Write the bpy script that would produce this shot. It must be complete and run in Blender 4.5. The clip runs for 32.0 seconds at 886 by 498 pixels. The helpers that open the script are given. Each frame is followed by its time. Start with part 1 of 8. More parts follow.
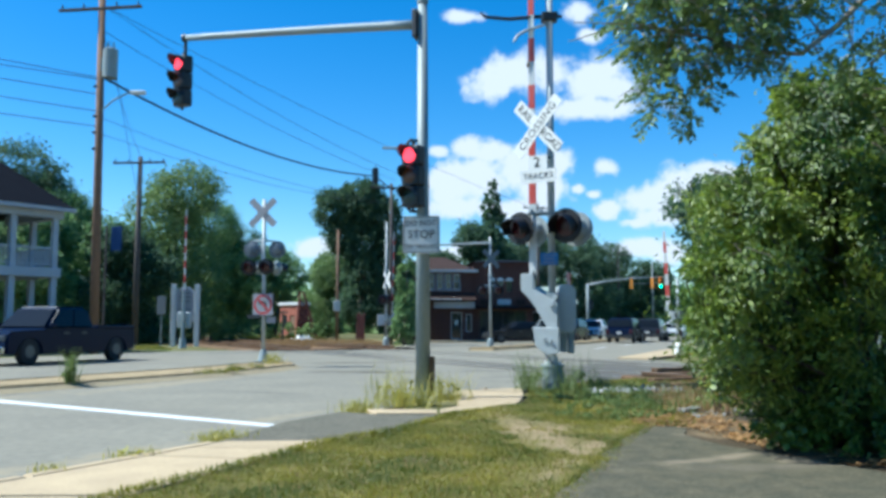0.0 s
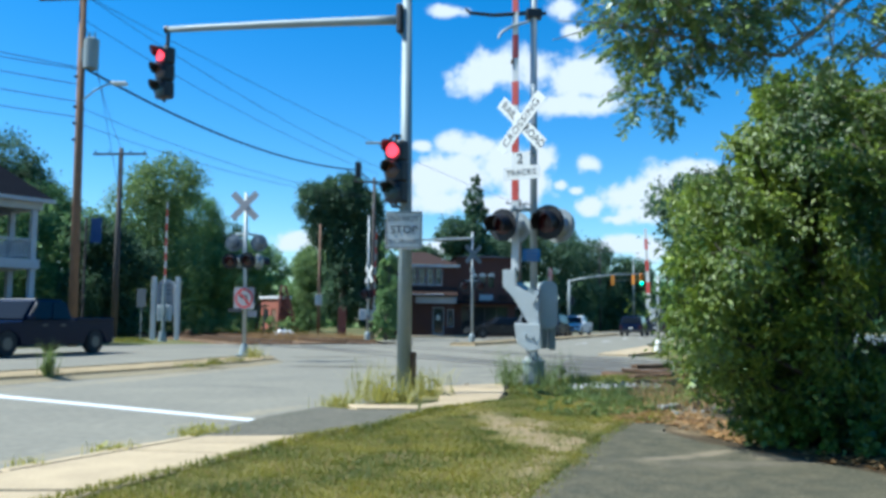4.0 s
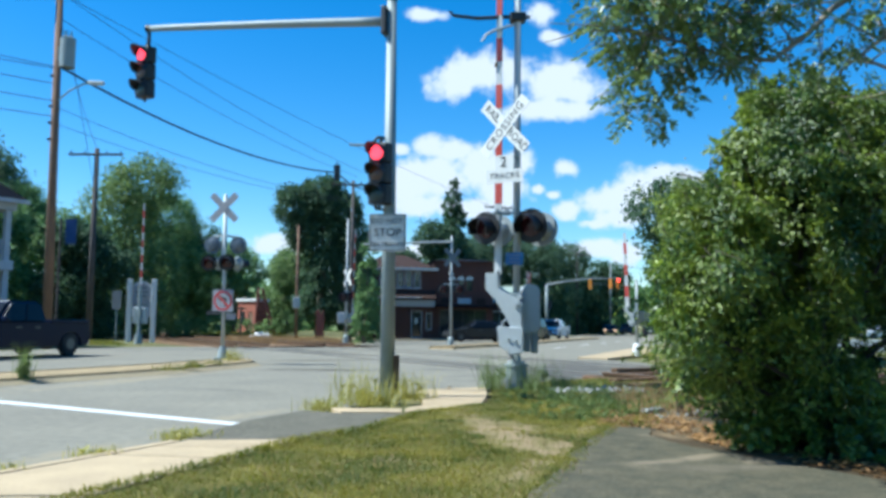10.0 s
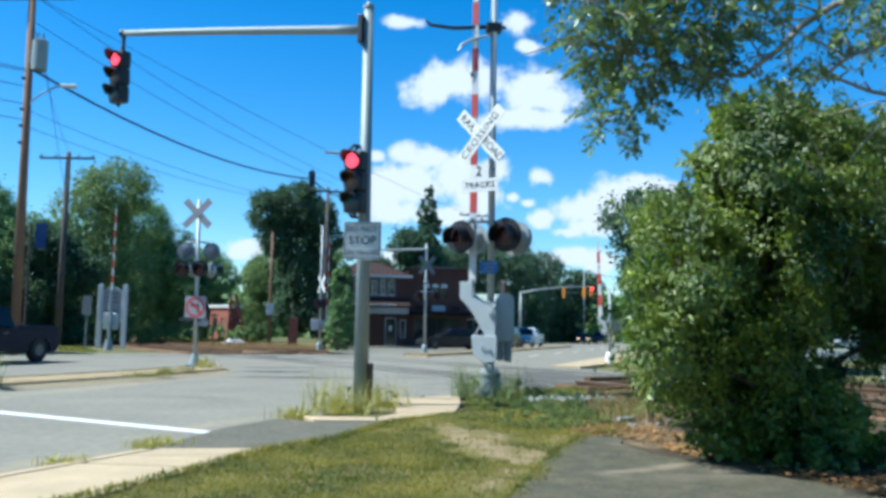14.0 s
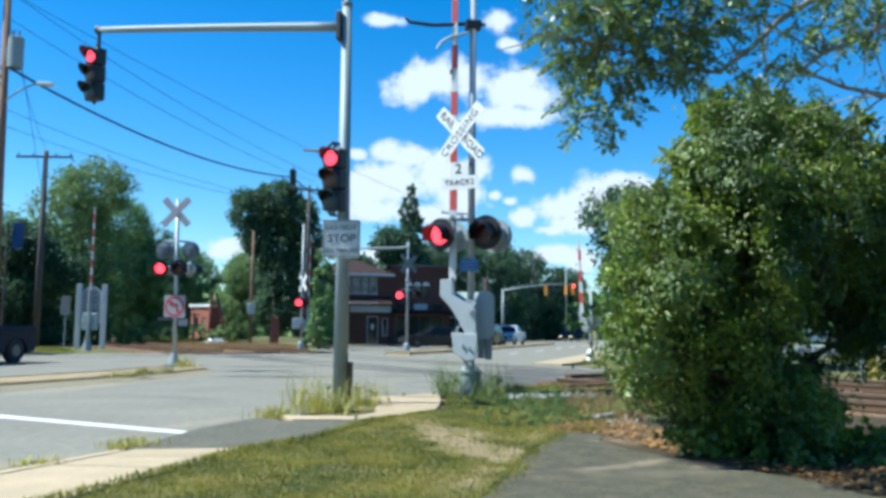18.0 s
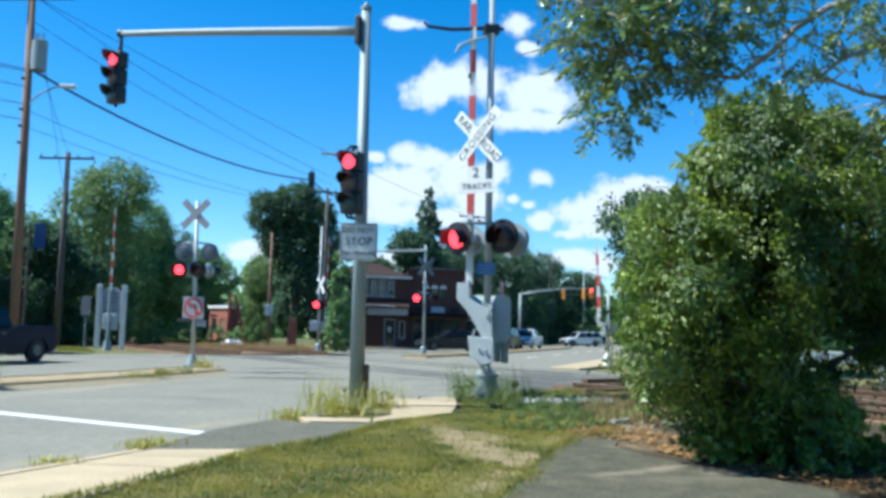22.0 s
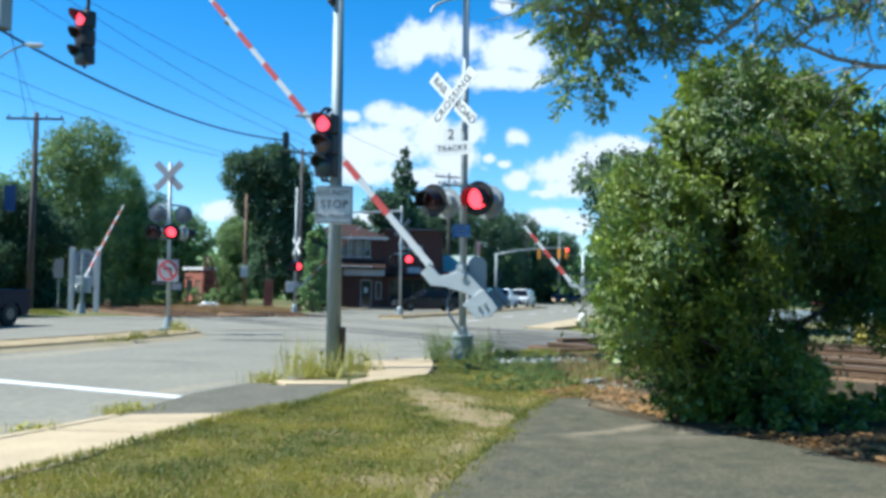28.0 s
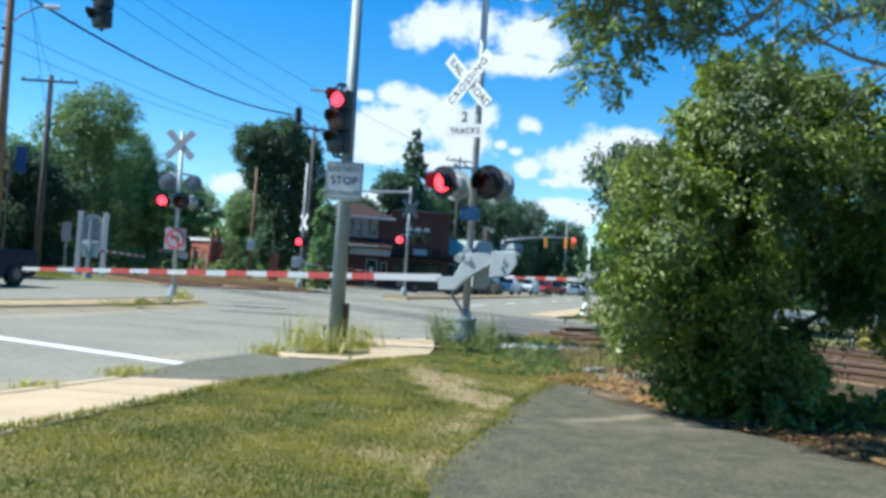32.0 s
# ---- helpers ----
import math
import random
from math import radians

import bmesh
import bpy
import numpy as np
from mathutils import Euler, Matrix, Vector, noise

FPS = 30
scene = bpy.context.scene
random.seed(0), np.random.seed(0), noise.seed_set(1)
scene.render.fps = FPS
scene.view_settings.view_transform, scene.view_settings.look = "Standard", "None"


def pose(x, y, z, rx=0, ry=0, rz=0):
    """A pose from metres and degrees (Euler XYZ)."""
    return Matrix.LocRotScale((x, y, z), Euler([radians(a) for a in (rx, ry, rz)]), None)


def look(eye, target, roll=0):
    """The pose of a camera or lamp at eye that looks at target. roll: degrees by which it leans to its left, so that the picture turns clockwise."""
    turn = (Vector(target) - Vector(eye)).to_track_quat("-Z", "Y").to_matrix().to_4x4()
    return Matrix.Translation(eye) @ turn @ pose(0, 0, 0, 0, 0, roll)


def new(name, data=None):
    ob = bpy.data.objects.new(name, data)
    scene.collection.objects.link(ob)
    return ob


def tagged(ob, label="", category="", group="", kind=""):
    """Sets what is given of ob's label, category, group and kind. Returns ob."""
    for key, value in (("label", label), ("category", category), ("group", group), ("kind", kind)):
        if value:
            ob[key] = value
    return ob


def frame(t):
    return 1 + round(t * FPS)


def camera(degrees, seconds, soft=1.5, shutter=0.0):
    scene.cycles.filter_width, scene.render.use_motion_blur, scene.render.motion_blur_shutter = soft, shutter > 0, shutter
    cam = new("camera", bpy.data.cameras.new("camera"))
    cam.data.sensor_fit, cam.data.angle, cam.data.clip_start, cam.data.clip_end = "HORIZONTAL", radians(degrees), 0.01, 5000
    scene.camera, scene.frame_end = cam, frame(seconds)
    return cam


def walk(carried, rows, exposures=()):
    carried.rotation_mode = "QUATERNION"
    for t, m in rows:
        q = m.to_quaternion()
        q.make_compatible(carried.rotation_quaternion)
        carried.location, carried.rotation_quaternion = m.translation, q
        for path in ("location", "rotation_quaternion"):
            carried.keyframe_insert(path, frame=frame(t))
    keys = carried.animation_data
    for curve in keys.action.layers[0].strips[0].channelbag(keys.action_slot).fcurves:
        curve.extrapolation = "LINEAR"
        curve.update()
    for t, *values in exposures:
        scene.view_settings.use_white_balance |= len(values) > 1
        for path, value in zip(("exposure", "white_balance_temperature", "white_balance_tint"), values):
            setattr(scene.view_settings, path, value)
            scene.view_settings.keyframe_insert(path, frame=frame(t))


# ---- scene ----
cam = camera(54.8, 32.0, soft=3.5)

# seconds, eye x y z (metres), turn to the left, tilt up, roll (degrees)
PATH = [
    (0.0, -0.014, -0.024, 1.104, -0.12, 5.18, 0.06),
    (0.5, -0.005, -0.011, 1.112, -0.22, 5.32, 0.05),
    (1.0, -0.013, -0.030, 1.111, -0.30, 4.85, 0.75),
    (1.5, -0.015, -0.012, 1.106, -0.46, 4.67, 0.81),
    (2.0, -0.017, 0.003, 1.108, -0.72, 4.78, 0.67),
    (2.5, -0.018, -0.014, 1.101, -0.87, 4.79, 0.70),
    (4.5, -0.015, -0.034, 1.118, -1.40, 4.91, 0.49),
    (5.0, -0.015, -0.019, 1.111, -1.52, 5.13, 0.62),
    (5.5, -0.018, -0.014, 1.114, -2.23, 5.14, 0.36),
    (6.0, -0.033, -0.023, 1.121, -2.16, 5.10, 0.43),
    (6.5, -0.046, -0.005, 1.113, -2.12, 5.07, 0.58),
    (7.0, -0.084, -0.012, 1.117, -2.31, 5.04, 0.86),
    (7.5, -0.098, -0.013, 1.115, -2.63, 5.00, 0.80),
    (8.0, -0.101, -0.032, 1.117, -2.72, 5.02, 0.70),
    (8.5, -0.099, 0.003, 1.120, -2.99, 4.65, 0.93),
    (9.0, -0.118, 0.002, 1.108, -2.82, 4.80, 1.03),
    (9.5, -0.100, 0.025, 1.119, -2.90, 4.89, 0.82),
    (10.0, -0.109, 0.014, 1.112, -2.83, 5.08, 0.67),
    (10.5, -0.096, -0.000, 1.123, -3.15, 5.13, 0.70),
    (11.0, -0.101, -0.034, 1.118, -3.32, 5.13, 0.72),
    (11.5, -0.100, -0.020, 1.122, -3.46, 5.08, 0.67),
    (12.0, -0.103, -0.024, 1.120, -3.50, 5.20, 0.67),
    (12.5, -0.112, 0.014, 1.113, -3.51, 5.20, 0.67),
    (13.0, -0.102, 0.002, 1.121, -3.42, 5.25, 0.61),
    (13.5, -0.112, 0.010, 1.115, -3.92, 5.48, 0.72),
    (14.0, -0.113, -0.021, 1.128, -4.53, 5.59, 0.97),
    (14.5, -0.108, 0.005, 1.123, -4.72, 5.61, 0.76),
    (15.0, -0.102, -0.021, 1.121, -6.32, 5.74, 0.54),
    (15.5, -0.106, -0.027, 1.122, -6.72, 5.61, 0.38),
    (17.5, -0.082, 0.020, 1.121, -5.99, 5.48, 0.51),
    (18.0, -0.067, 0.011, 1.124, -5.71, 5.49, 0.63),
    (18.5, -0.078, 0.001, 1.117, -5.59, 5.57, 0.75),
    (19.0, -0.069, 0.021, 1.122, -5.01, 5.50, 0.77),
    (19.5, -0.053, 0.001, 1.128, -4.82, 5.49, 0.80),
    (20.0, -0.055, -0.023, 1.121, -4.62, 5.29, 0.45),
    (20.5, -0.011, -0.037, 1.122, -4.29, 4.88, 0.37),
    (21.0, 0.017, -0.055, 1.127, -4.15, 4.42, 0.13),
    (21.5, -0.001, -0.072, 1.125, -4.20, 4.57, 0.53),
    (22.0, -0.059, -0.020, 1.129, -4.52, 5.68, 1.15),
    (22.5, -0.118, -0.026, 1.132, -5.50, 5.38, 0.03),
    (23.0, -0.141, -0.017, 1.119, -6.17, 5.36, 0.21),
    (23.5, -0.144, -0.029, 1.125, -6.96, 5.78, -0.20),
    (24.0, -0.114, -0.020, 1.135, -6.72, 5.73, -0.23),
    (24.5, -0.096, 0.012, 1.122, -6.52, 4.58, 0.47),
    (25.0, -0.062, 0.014, 1.122, -6.72, 4.61, 0.13),
    (25.5, -0.038, 0.019, 1.127, -6.94, 3.18, 0.15),
    (27.5, -0.041, -0.026, 1.154, -6.69, 2.89, 0.40),
    (28.0, -0.052, -0.051, 1.166, -6.16, 3.02, 0.75),
    (28.5, -0.045, -0.037, 1.156, -6.03, 2.99, 0.74),
    (29.0, -0.051, -0.088, 1.151, -5.63, 2.85, 1.02),
    (29.5, -0.051, -0.056, 1.152, -5.69, 2.54, 1.80),
    (30.0, -0.054, -0.064, 1.145, -5.38, 2.20, 2.08),
    (30.5, -0.053, -0.059, 1.147, -5.47, 2.09, 2.50),
    (31.0, -0.063, -0.060, 1.124, -5.22, 1.93, 2.87),
    (31.5, -0.075, -0.081, 1.126, -5.44, 1.95, 3.41),
    (32.0, -0.062, -0.053, 1.133, -5.77, 1.92, 3.75),
]
walk(cam, [(t, pose(x, y, z, 90 + tilt, 0, turn) @ pose(0, 0, 0, 0, 0, roll)) for t, x, y, z, turn, tilt, roll in PATH],
     exposures=[(0.0, 0.83, 5560, 1), (12.0, 0.86, 5560, 1), (24.5, 0.92, 5560, 1), (28.5, 0.94, 5680, 2), (32.0, 0.93, 5680, 2)])

# ---- light: sun from the left, high; blue sky with fair-weather clouds ----
SUN_TURN, SUN_UP = 91.0, 52.0          # degrees to the left of straight ahead, degrees above the horizon
to_sun = Vector((-math.sin(radians(SUN_TURN)) * math.cos(radians(SUN_UP)),
                 math.cos(radians(SUN_TURN)) * math.cos(radians(SUN_UP)), math.sin(radians(SUN_UP))))
sun = new("sun", bpy.data.lights.new("sun", "SUN"))
sun.data.energy, sun.data.angle, sun.data.color = 5.0, radians(0.53), (1.0, 0.95, 0.87)
sun.matrix_world = look((0, 0, 60), Vector((0, 0, 60)) - to_sun)

# clouds, each of several puffs: bearing to the right, height, half width, half height (degrees)
CLOUDS = [
    [(3.4, 16.0, 1.7, 1.0), (5.4, 16.7, 2.1, 1.4), (7.8, 16.7, 2.3, 1.6), (10.1, 16.2, 2.1, 1.5), (12.0, 15.6, 1.7, 1.1), (10.3, 14.3, 3.5, 0.7)],
    [(9.6, 20.5, 1.1, 0.8), (10.2, 18.9, 1.0, 0.5), (1.7, 20.4, 1.4, 0.4)],
    [(-0.2, 11.7, 0.7, 0.4), (1.9, 11.9, 1.1, 0.7), (3.6, 11.6, 1.5, 0.7), (0.7, 9.4, 1.9, 1.3), (3.0, 9.7, 2.3, 1.6), (5.3, 10.5, 2.1, 1.6), (6.8, 9.3, 2.1, 1.7), (7.8, 10.7, 1.2, 1.0), (1.9, 7.9, 2.7, 0.9), (4.5, 7.9, 2.6, 0.8)],
    [(11.0, 10.4, 0.9, 0.6), (9.1, 9.1, 0.5, 0.4), (10.2, 8.7, 0.5, 0.3), (11.1, 7.7, 0.8, 0.6), (12.9, 6.8, 0.9, 0.3)],
    [(13.8, 8.2, 1.6, 1.1), (15.6, 8.9, 1.8, 1.4), (17.4, 9.5, 1.6, 1.0), (18.8, 9.3, 1.4, 1.1), (14.5, 7.2, 2.0, 0.7), (16.3, 7.4, 1.4, 0.7)],
    [(13.2, 5.1, 2.1, 0.6), (15.2, 4.8, 1.4, 0.7), (0.7, 4.9, 1.5, 0.5), (-8.3, 5.3, 1.5, 0.7), (-7.2, 4.5, 1.1, 0.8), (-7.8, 3.8, 0.9, 0.6)],
]
world = bpy.data.worlds.new("sky")
scene.world = world
world.use_nodes = True
wn, wl = world.node_tree.nodes, world.node_tree.links
wn.clear()


def wnode(kind, **sets):
    n = wn.new(kind)
    for k, v in sets.items():
        if k == "operation":
            n.operation = v
        else:
            n.inputs[int(k[1:])].default_value = v
    return n


sky = wn.new("ShaderNodeTexSky")
sky.sky_type, sky.sun_disc = "NISHITA", False
sky.sun_elevation, sky.sun_rotation = radians(SUN_UP), radians(-SUN_TURN)
sky.air_density, sky.dust_density, sky.ozone_density, sky.altitude = 1.0, 0.35, 3.0, 60
where = wn.new("ShaderNodeTexCoord")
puff = wnode("ShaderNodeTexNoise", i2=26.0, i3=9.0, i4=0.62)
wl.new(where.outputs["Generated"], puff.inputs[0])
cover = None
for bearing, up, wide, high in [p for cloud in CLOUDS for p in cloud]:
    dense, wide, high = 1.0, wide * 1.45, high * 1.45
    b, e = radians(bearing), radians(up)
    across = Vector((math.cos(b), -math.sin(b), 0)) / math.sin(radians(wide))
    rise = Vector((-math.sin(b) * math.sin(e), -math.cos(b) * math.sin(e), math.cos(e))) / math.sin(radians(high))
    dots = []
    for axis in (across, rise):
        d = wnode("ShaderNodeVectorMath", operation="DOT_PRODUCT", i1=axis)
        wl.new(where.outputs["Generated"], d.inputs[0])
        dots.append(d)
    both = wn.new("ShaderNodeCombineXYZ")
    wl.new(dots[0].outputs["Value"], both.inputs[0])
    wl.new(dots[1].outputs["Value"], both.inputs[1])
    far = wnode("ShaderNodeVectorMath", operation="LENGTH")
    wl.new(both.outputs[0], far.inputs[0])
    near = wnode("ShaderNodeMath", operation="MULTIPLY_ADD", i1=-dense, i2=dense)
    wl.new(far.outputs["Value"], near.inputs[0])
    if cover is None:
        cover = near
    else:
        top = wnode("ShaderNodeMath", operation="SMOOTH_MAX", i2=0.12)
        wl.new(cover.outputs[0], top.inputs[0])
        wl.new(near.outputs[0], top.inputs[1])
        cover = top
ragged = wnode("ShaderNodeMath", operation="MULTIPLY_ADD", i1=2.0, i2=-1.12)
wl.new(puff.outputs[0], ragged.inputs[0])
total = wnode("ShaderNodeMath", operation="ADD")
wl.new(cover.outputs[0], total.inputs[0])
wl.new(ragged.outputs[0], total.inputs[1])
veil = wn.new("ShaderNodeMapRange")
veil.interpolation_type = "SMOOTHSTEP"
veil.inputs[1].default_value, veil.inputs[2].default_value = 0.0, 0.55
wl.new(total.outputs[0], veil.inputs[0])
tone = wn.new("ShaderNodeHueSaturation")
tone.inputs["Saturation"].default_value, tone.inputs["Value"].default_value = 1.43, 1.1
wl.new(sky.outputs[0], tone.inputs["Color"])
white = wn.new("ShaderNodeMix")
white.data_type = "RGBA"
white.inputs[7].default_value = (5.8, 5.95, 6.3, 1)
wl.new(veil.outputs[0], white.inputs[0])
wl.new(tone.outputs[0], white.inputs[6])
back = wnode("ShaderNodeBackground", i1=0.088)
wl.new(white.outputs[2], back.inputs[0])
out = wn.new("ShaderNodeOutputWorld")
wl.new(back.outputs[0], out.inputs[0])


# ---- materials ----
def material(name, color, rough=0.6, metal=0.0, vary=0.25, scale=6.0, fine=60.0, bump=0.15, spec=0.5, island=0.0, second=None, mixed=0.5,
             glow=None, power=0.0, through_light=0.0, per_object=0.0):
    """One surface: two scales of variation in tone, fine relief, and if wanted a second tone in patches."""
    m = bpy.data.materials.new(name)
    m.use_nodes = True
    n, l = m.node_tree.nodes, m.node_tree.links
    p = n["Principled BSDF"]
    p.inputs["Roughness"].default_value, p.inputs["Metallic"].default_value = rough, metal
    p.inputs["Specular IOR Level"].default_value = spec
    co = n.new("ShaderNodeTexCoord")
    big = n.new("ShaderNodeTexNoise")
    big.inputs["Scale"].default_value, big.inputs["Detail"].default_value = scale, 5
    small = n.new("ShaderNodeTexNoise")
    small.inputs["Scale"].default_value, small.inputs["Detail"].default_value = fine, 4
    for t in (big, small):
        l.new(co.outputs["Object"], t.inputs["Vector"])
    col = n.new("ShaderNodeMix")
    col.data_type = "RGBA"
    col.inputs[6].default_value = (*color, 1)
    col.inputs[7].default_value = (*(second or [c * 0.6 for c in color]), 1)
    edge = n.new("ShaderNodeMapRange")
    edge.inputs[1].default_value, edge.inputs[2].default_value = 0.5 - 0.18, 0.5 + 0.22
    edge.inputs[4].default_value = mixed if second else vary * 1.6
    l.new(big.outputs[0], edge.inputs[0])
    l.new(edge.outputs[0], col.inputs[0])
    hs = n.new("ShaderNodeHueSaturation")
    val = n.new("ShaderNodeMapRange")
    val.inputs[1].default_value, val.inputs[2].default_value = 0.25, 0.75
    val.inputs[3].default_value, val.inputs[4].default_value = 1 - vary, 1 + vary
    l.new(small.outputs[0], val.inputs[0])
    last = val
    for amount, kind, socket in ((island, "ShaderNodeNewGeometry", "Random Per Island"), (per_object, "ShaderNodeObjectInfo", "Random")):
        if amount:
            src = n.new(kind)
            mr = n.new("ShaderNodeMapRange")
            mr.inputs[3].default_value, mr.inputs[4].default_value = 1 - amount, 1 + amount
            l.new(src.outputs[socket], mr.inputs[0])
            mul = n.new("ShaderNodeMath")
            mul.operation = "MULTIPLY"
            l.new(last.outputs[0], mul.inputs[0])
            l.new(mr.outputs[0], mul.inputs[1])
            last = mul
    l.new(last.outputs[0], hs.inputs["Value"])
    l.new(col.outputs[2], hs.inputs["Color"])
    l.new(hs.outputs[0], p.inputs["Base Color"])
    if bump:
        b = n.new("ShaderNodeBump")
        b.inputs["Strength"].default_value, b.inputs["Distance"].default_value = bump, 0.02
        l.new(small.outputs[0], b.inputs["Height"])
        l.new(b.outputs[0], p.inputs["Normal"])
    if glow:
        p.inputs["Emission Color"].default_value, p.inputs["Emission Strength"].default_value = (*glow, 1), power
    if through_light:
        tr = n.new("ShaderNodeBsdfTranslucent")
        l.new(hs.outputs[0], tr.inputs[0])
        mx = n.new("ShaderNodeMixShader")
        mx.inputs[0].default_value = through_light
        l.new(p.outputs[0], mx.inputs[1])
        l.new(tr.outputs[0], mx.inputs[2])
        l.new(mx.outputs[0], n["Material Output"].inputs[0])
    return m


def leaf_material(name, a, b, rough=0.45, swing=(-0.1, 0.45), wide=1.2, clear=0.42):
    """Leaves: each one its own green between two tones, a little light coming through, soft gloss."""
    m = bpy.data.materials.new(name)
    m.use_nodes = True
    n, l = m.node_tree.nodes, m.node_tree.links
    p = n["Principled BSDF"]
    p.inputs["Roughness"].default_value = rough
    geo = n.new("ShaderNodeNewGeometry")
    ramp = n.new("ShaderNodeMix")
    ramp.data_type = "RGBA"
    ramp.inputs[6].default_value, ramp.inputs[7].default_value = (*a, 1), (*b, 1)
    co = n.new("ShaderNodeTexCoord")
    big = n.new("ShaderNodeTexNoise")
    big.inputs["Scale"].default_value = wide
    l.new(co.outputs["Object"], big.inputs["Vector"])
    add = n.new("ShaderNodeMath")
    add.operation = "MULTIPLY_ADD"
    add.inputs[1].default_value, add.use_clamp = 0.65, True
    shift = n.new("ShaderNodeMapRange")
    shift.inputs[1].default_value, shift.inputs[2].default_value = 0.3, 0.7
    shift.inputs[3].default_value, shift.inputs[4].default_value = swing
    l.new(big.outputs[0], shift.inputs[0])
    l.new(geo.outputs["Random Per Island"], add.inputs[0])
    l.new(shift.outputs[0], add.inputs[2])
    l.new(add.outputs[0], ramp.inputs[0])
    l.new(ramp.outputs[2], p.inputs["Base Color"])
    tr = n.new("ShaderNodeBsdfTranslucent")
    l.new(ramp.outputs[2], tr.inputs[0])
    mx = n.new("ShaderNodeMixShader")
    mx.inputs[0].default_value = clear
    l.new(p.outputs[0], mx.inputs[1])
    l.new(tr.outputs[0], mx.inputs[2])
    l.new(mx.outputs[0], n["Material Output"].inputs[0])
    return m


def glass_material(name, tint=(0.02, 0.025, 0.03), rough=0.06, spec=0.8):
    m = material(name, tint, rough=rough, vary=0.05, bump=0.0, spec=spec)
    return m


def spotted(m, spots, spot_color, edge=0.5, grain=2.2):
    """Adds ragged spots of a second tone, mostly trodden soil, to a ground material: (x, y, half width, half length,
    turn) on the surface.
    """
    n, l = m.node_tree.nodes, m.node_tree.links
    p = n["Principled BSDF"]
    old = p.inputs["Base Color"].links[0].from_socket
    co = n.new("ShaderNodeTexCoord")
    rag = n.new("ShaderNodeTexNoise")
    rag.inputs["Scale"].default_value, rag.inputs["Detail"].default_value, rag.inputs["Roughness"].default_value = grain, 8, 0.7
    l.new(co.outputs["Object"], rag.inputs["Vector"])
    total = None
    for x, y, rx, ry, turn in spots:
        c, s = math.cos(radians(turn)), math.sin(radians(turn))
        sub = n.new("ShaderNodeVectorMath")
        sub.operation = "SUBTRACT"
        sub.inputs[1].default_value = (x, y, 0)
        l.new(co.outputs["Object"], sub.inputs[0])
        both = n.new("ShaderNodeCombineXYZ")
        for k, axis in enumerate(((c / rx, s / rx, 0), (-s / ry, c / ry, 0))):
            d = n.new("ShaderNodeVectorMath")
            d.operation = "DOT_PRODUCT"
            d.inputs[1].default_value = axis
            l.new(sub.outputs[0], d.inputs[0])
            l.new(d.outputs["Value"], both.inputs[k])
        far = n.new("ShaderNodeVectorMath")
        far.operation = "LENGTH"
        l.new(both.outputs[0], far.inputs[0])
        near = n.new("ShaderNodeMath")
        near.operation = "SUBTRACT"
        near.inputs[0].default_value = 1.0
        l.new(far.outputs["Value"], near.inputs[1])
        if total is None:
            total = near
        else:
            mx = n.new("ShaderNodeMath")
            mx.operation = "MAXIMUM"
            l.new(total.outputs[0], mx.inputs[0])
            l.new(near.outputs[0], mx.inputs[1])
            total = mx
    wild = n.new("ShaderNodeMath")
    wild.operation = "MULTIPLY_ADD"
    wild.inputs[1].default_value, wild.inputs[2].default_value = 3.4, -1.7
    l.new(rag.outputs[0], wild.inputs[0])
    add = n.new("ShaderNodeMath")
    add.operation = "ADD"
    l.new(total.outputs[0], add.inputs[0])
    l.new(wild.outputs[0], add.inputs[1])
    ramp = n.new("ShaderNodeMapRange")
    ramp.inputs[1].default_value, ramp.inputs[2].default_value = 0.0, edge
    ramp.inputs[4].default_value = 0.9
    l.new(add.outputs[0], ramp.inputs[0])
    mix = n.new("ShaderNodeMix")
    mix.data_type = "RGBA"
    mix.inputs[7].default_value = (*spot_color, 1)
    l.new(ramp.outputs[0], mix.inputs[0])
    l.new(old, mix.inputs[6])
    l.new(mix.outputs[2], p.inputs["Base Color"])


ASPHALT = material("asphalt", (0.228, 0.21, 0.163), 0.9, vary=0.16, scale=0.6, fine=9, bump=0.35, spec=0.12, second=(0.178, 0.165, 0.132), mixed=0.9)
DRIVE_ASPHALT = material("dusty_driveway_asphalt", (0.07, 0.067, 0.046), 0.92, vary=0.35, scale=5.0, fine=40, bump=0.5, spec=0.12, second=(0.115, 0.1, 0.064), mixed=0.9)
ASPHALT_DARK = material("dark_asphalt", (0.11, 0.102, 0.076), 0.92, vary=0.3, scale=2.4, fine=30, bump=0.4, spec=0.12, second=(0.145, 0.13, 0.098), mixed=0.8)
CONCRETE = material("pale_concrete", (0.43, 0.325, 0.19), 0.85, vary=0.2, scale=3.0, fine=90, bump=0.25, second=(0.34, 0.255, 0.15), mixed=0.75, per_object=0.08)
KERB = material("stained_kerb_concrete", (0.34, 0.255, 0.14), 0.88, vary=0.25, scale=2.2, fine=20, bump=0.3, spec=0.2, second=(0.2, 0.155, 0.085), mixed=0.85, per_object=0.1)
GRASS_SOIL = material("worn_lawn_soil", (0.13, 0.112, 0.026), 0.95, vary=0.35, scale=1.8, fine=45, bump=0.6, second=(0.17, 0.14, 0.06), mixed=0.7, spec=0.12)
FAR_GRASS = material("far_grass", (0.10, 0.12, 0.04), 0.95, vary=0.3, scale=0.35, fine=9, bump=0.5, second=(0.19, 0.14, 0.07), mixed=0.8, spec=0.12)
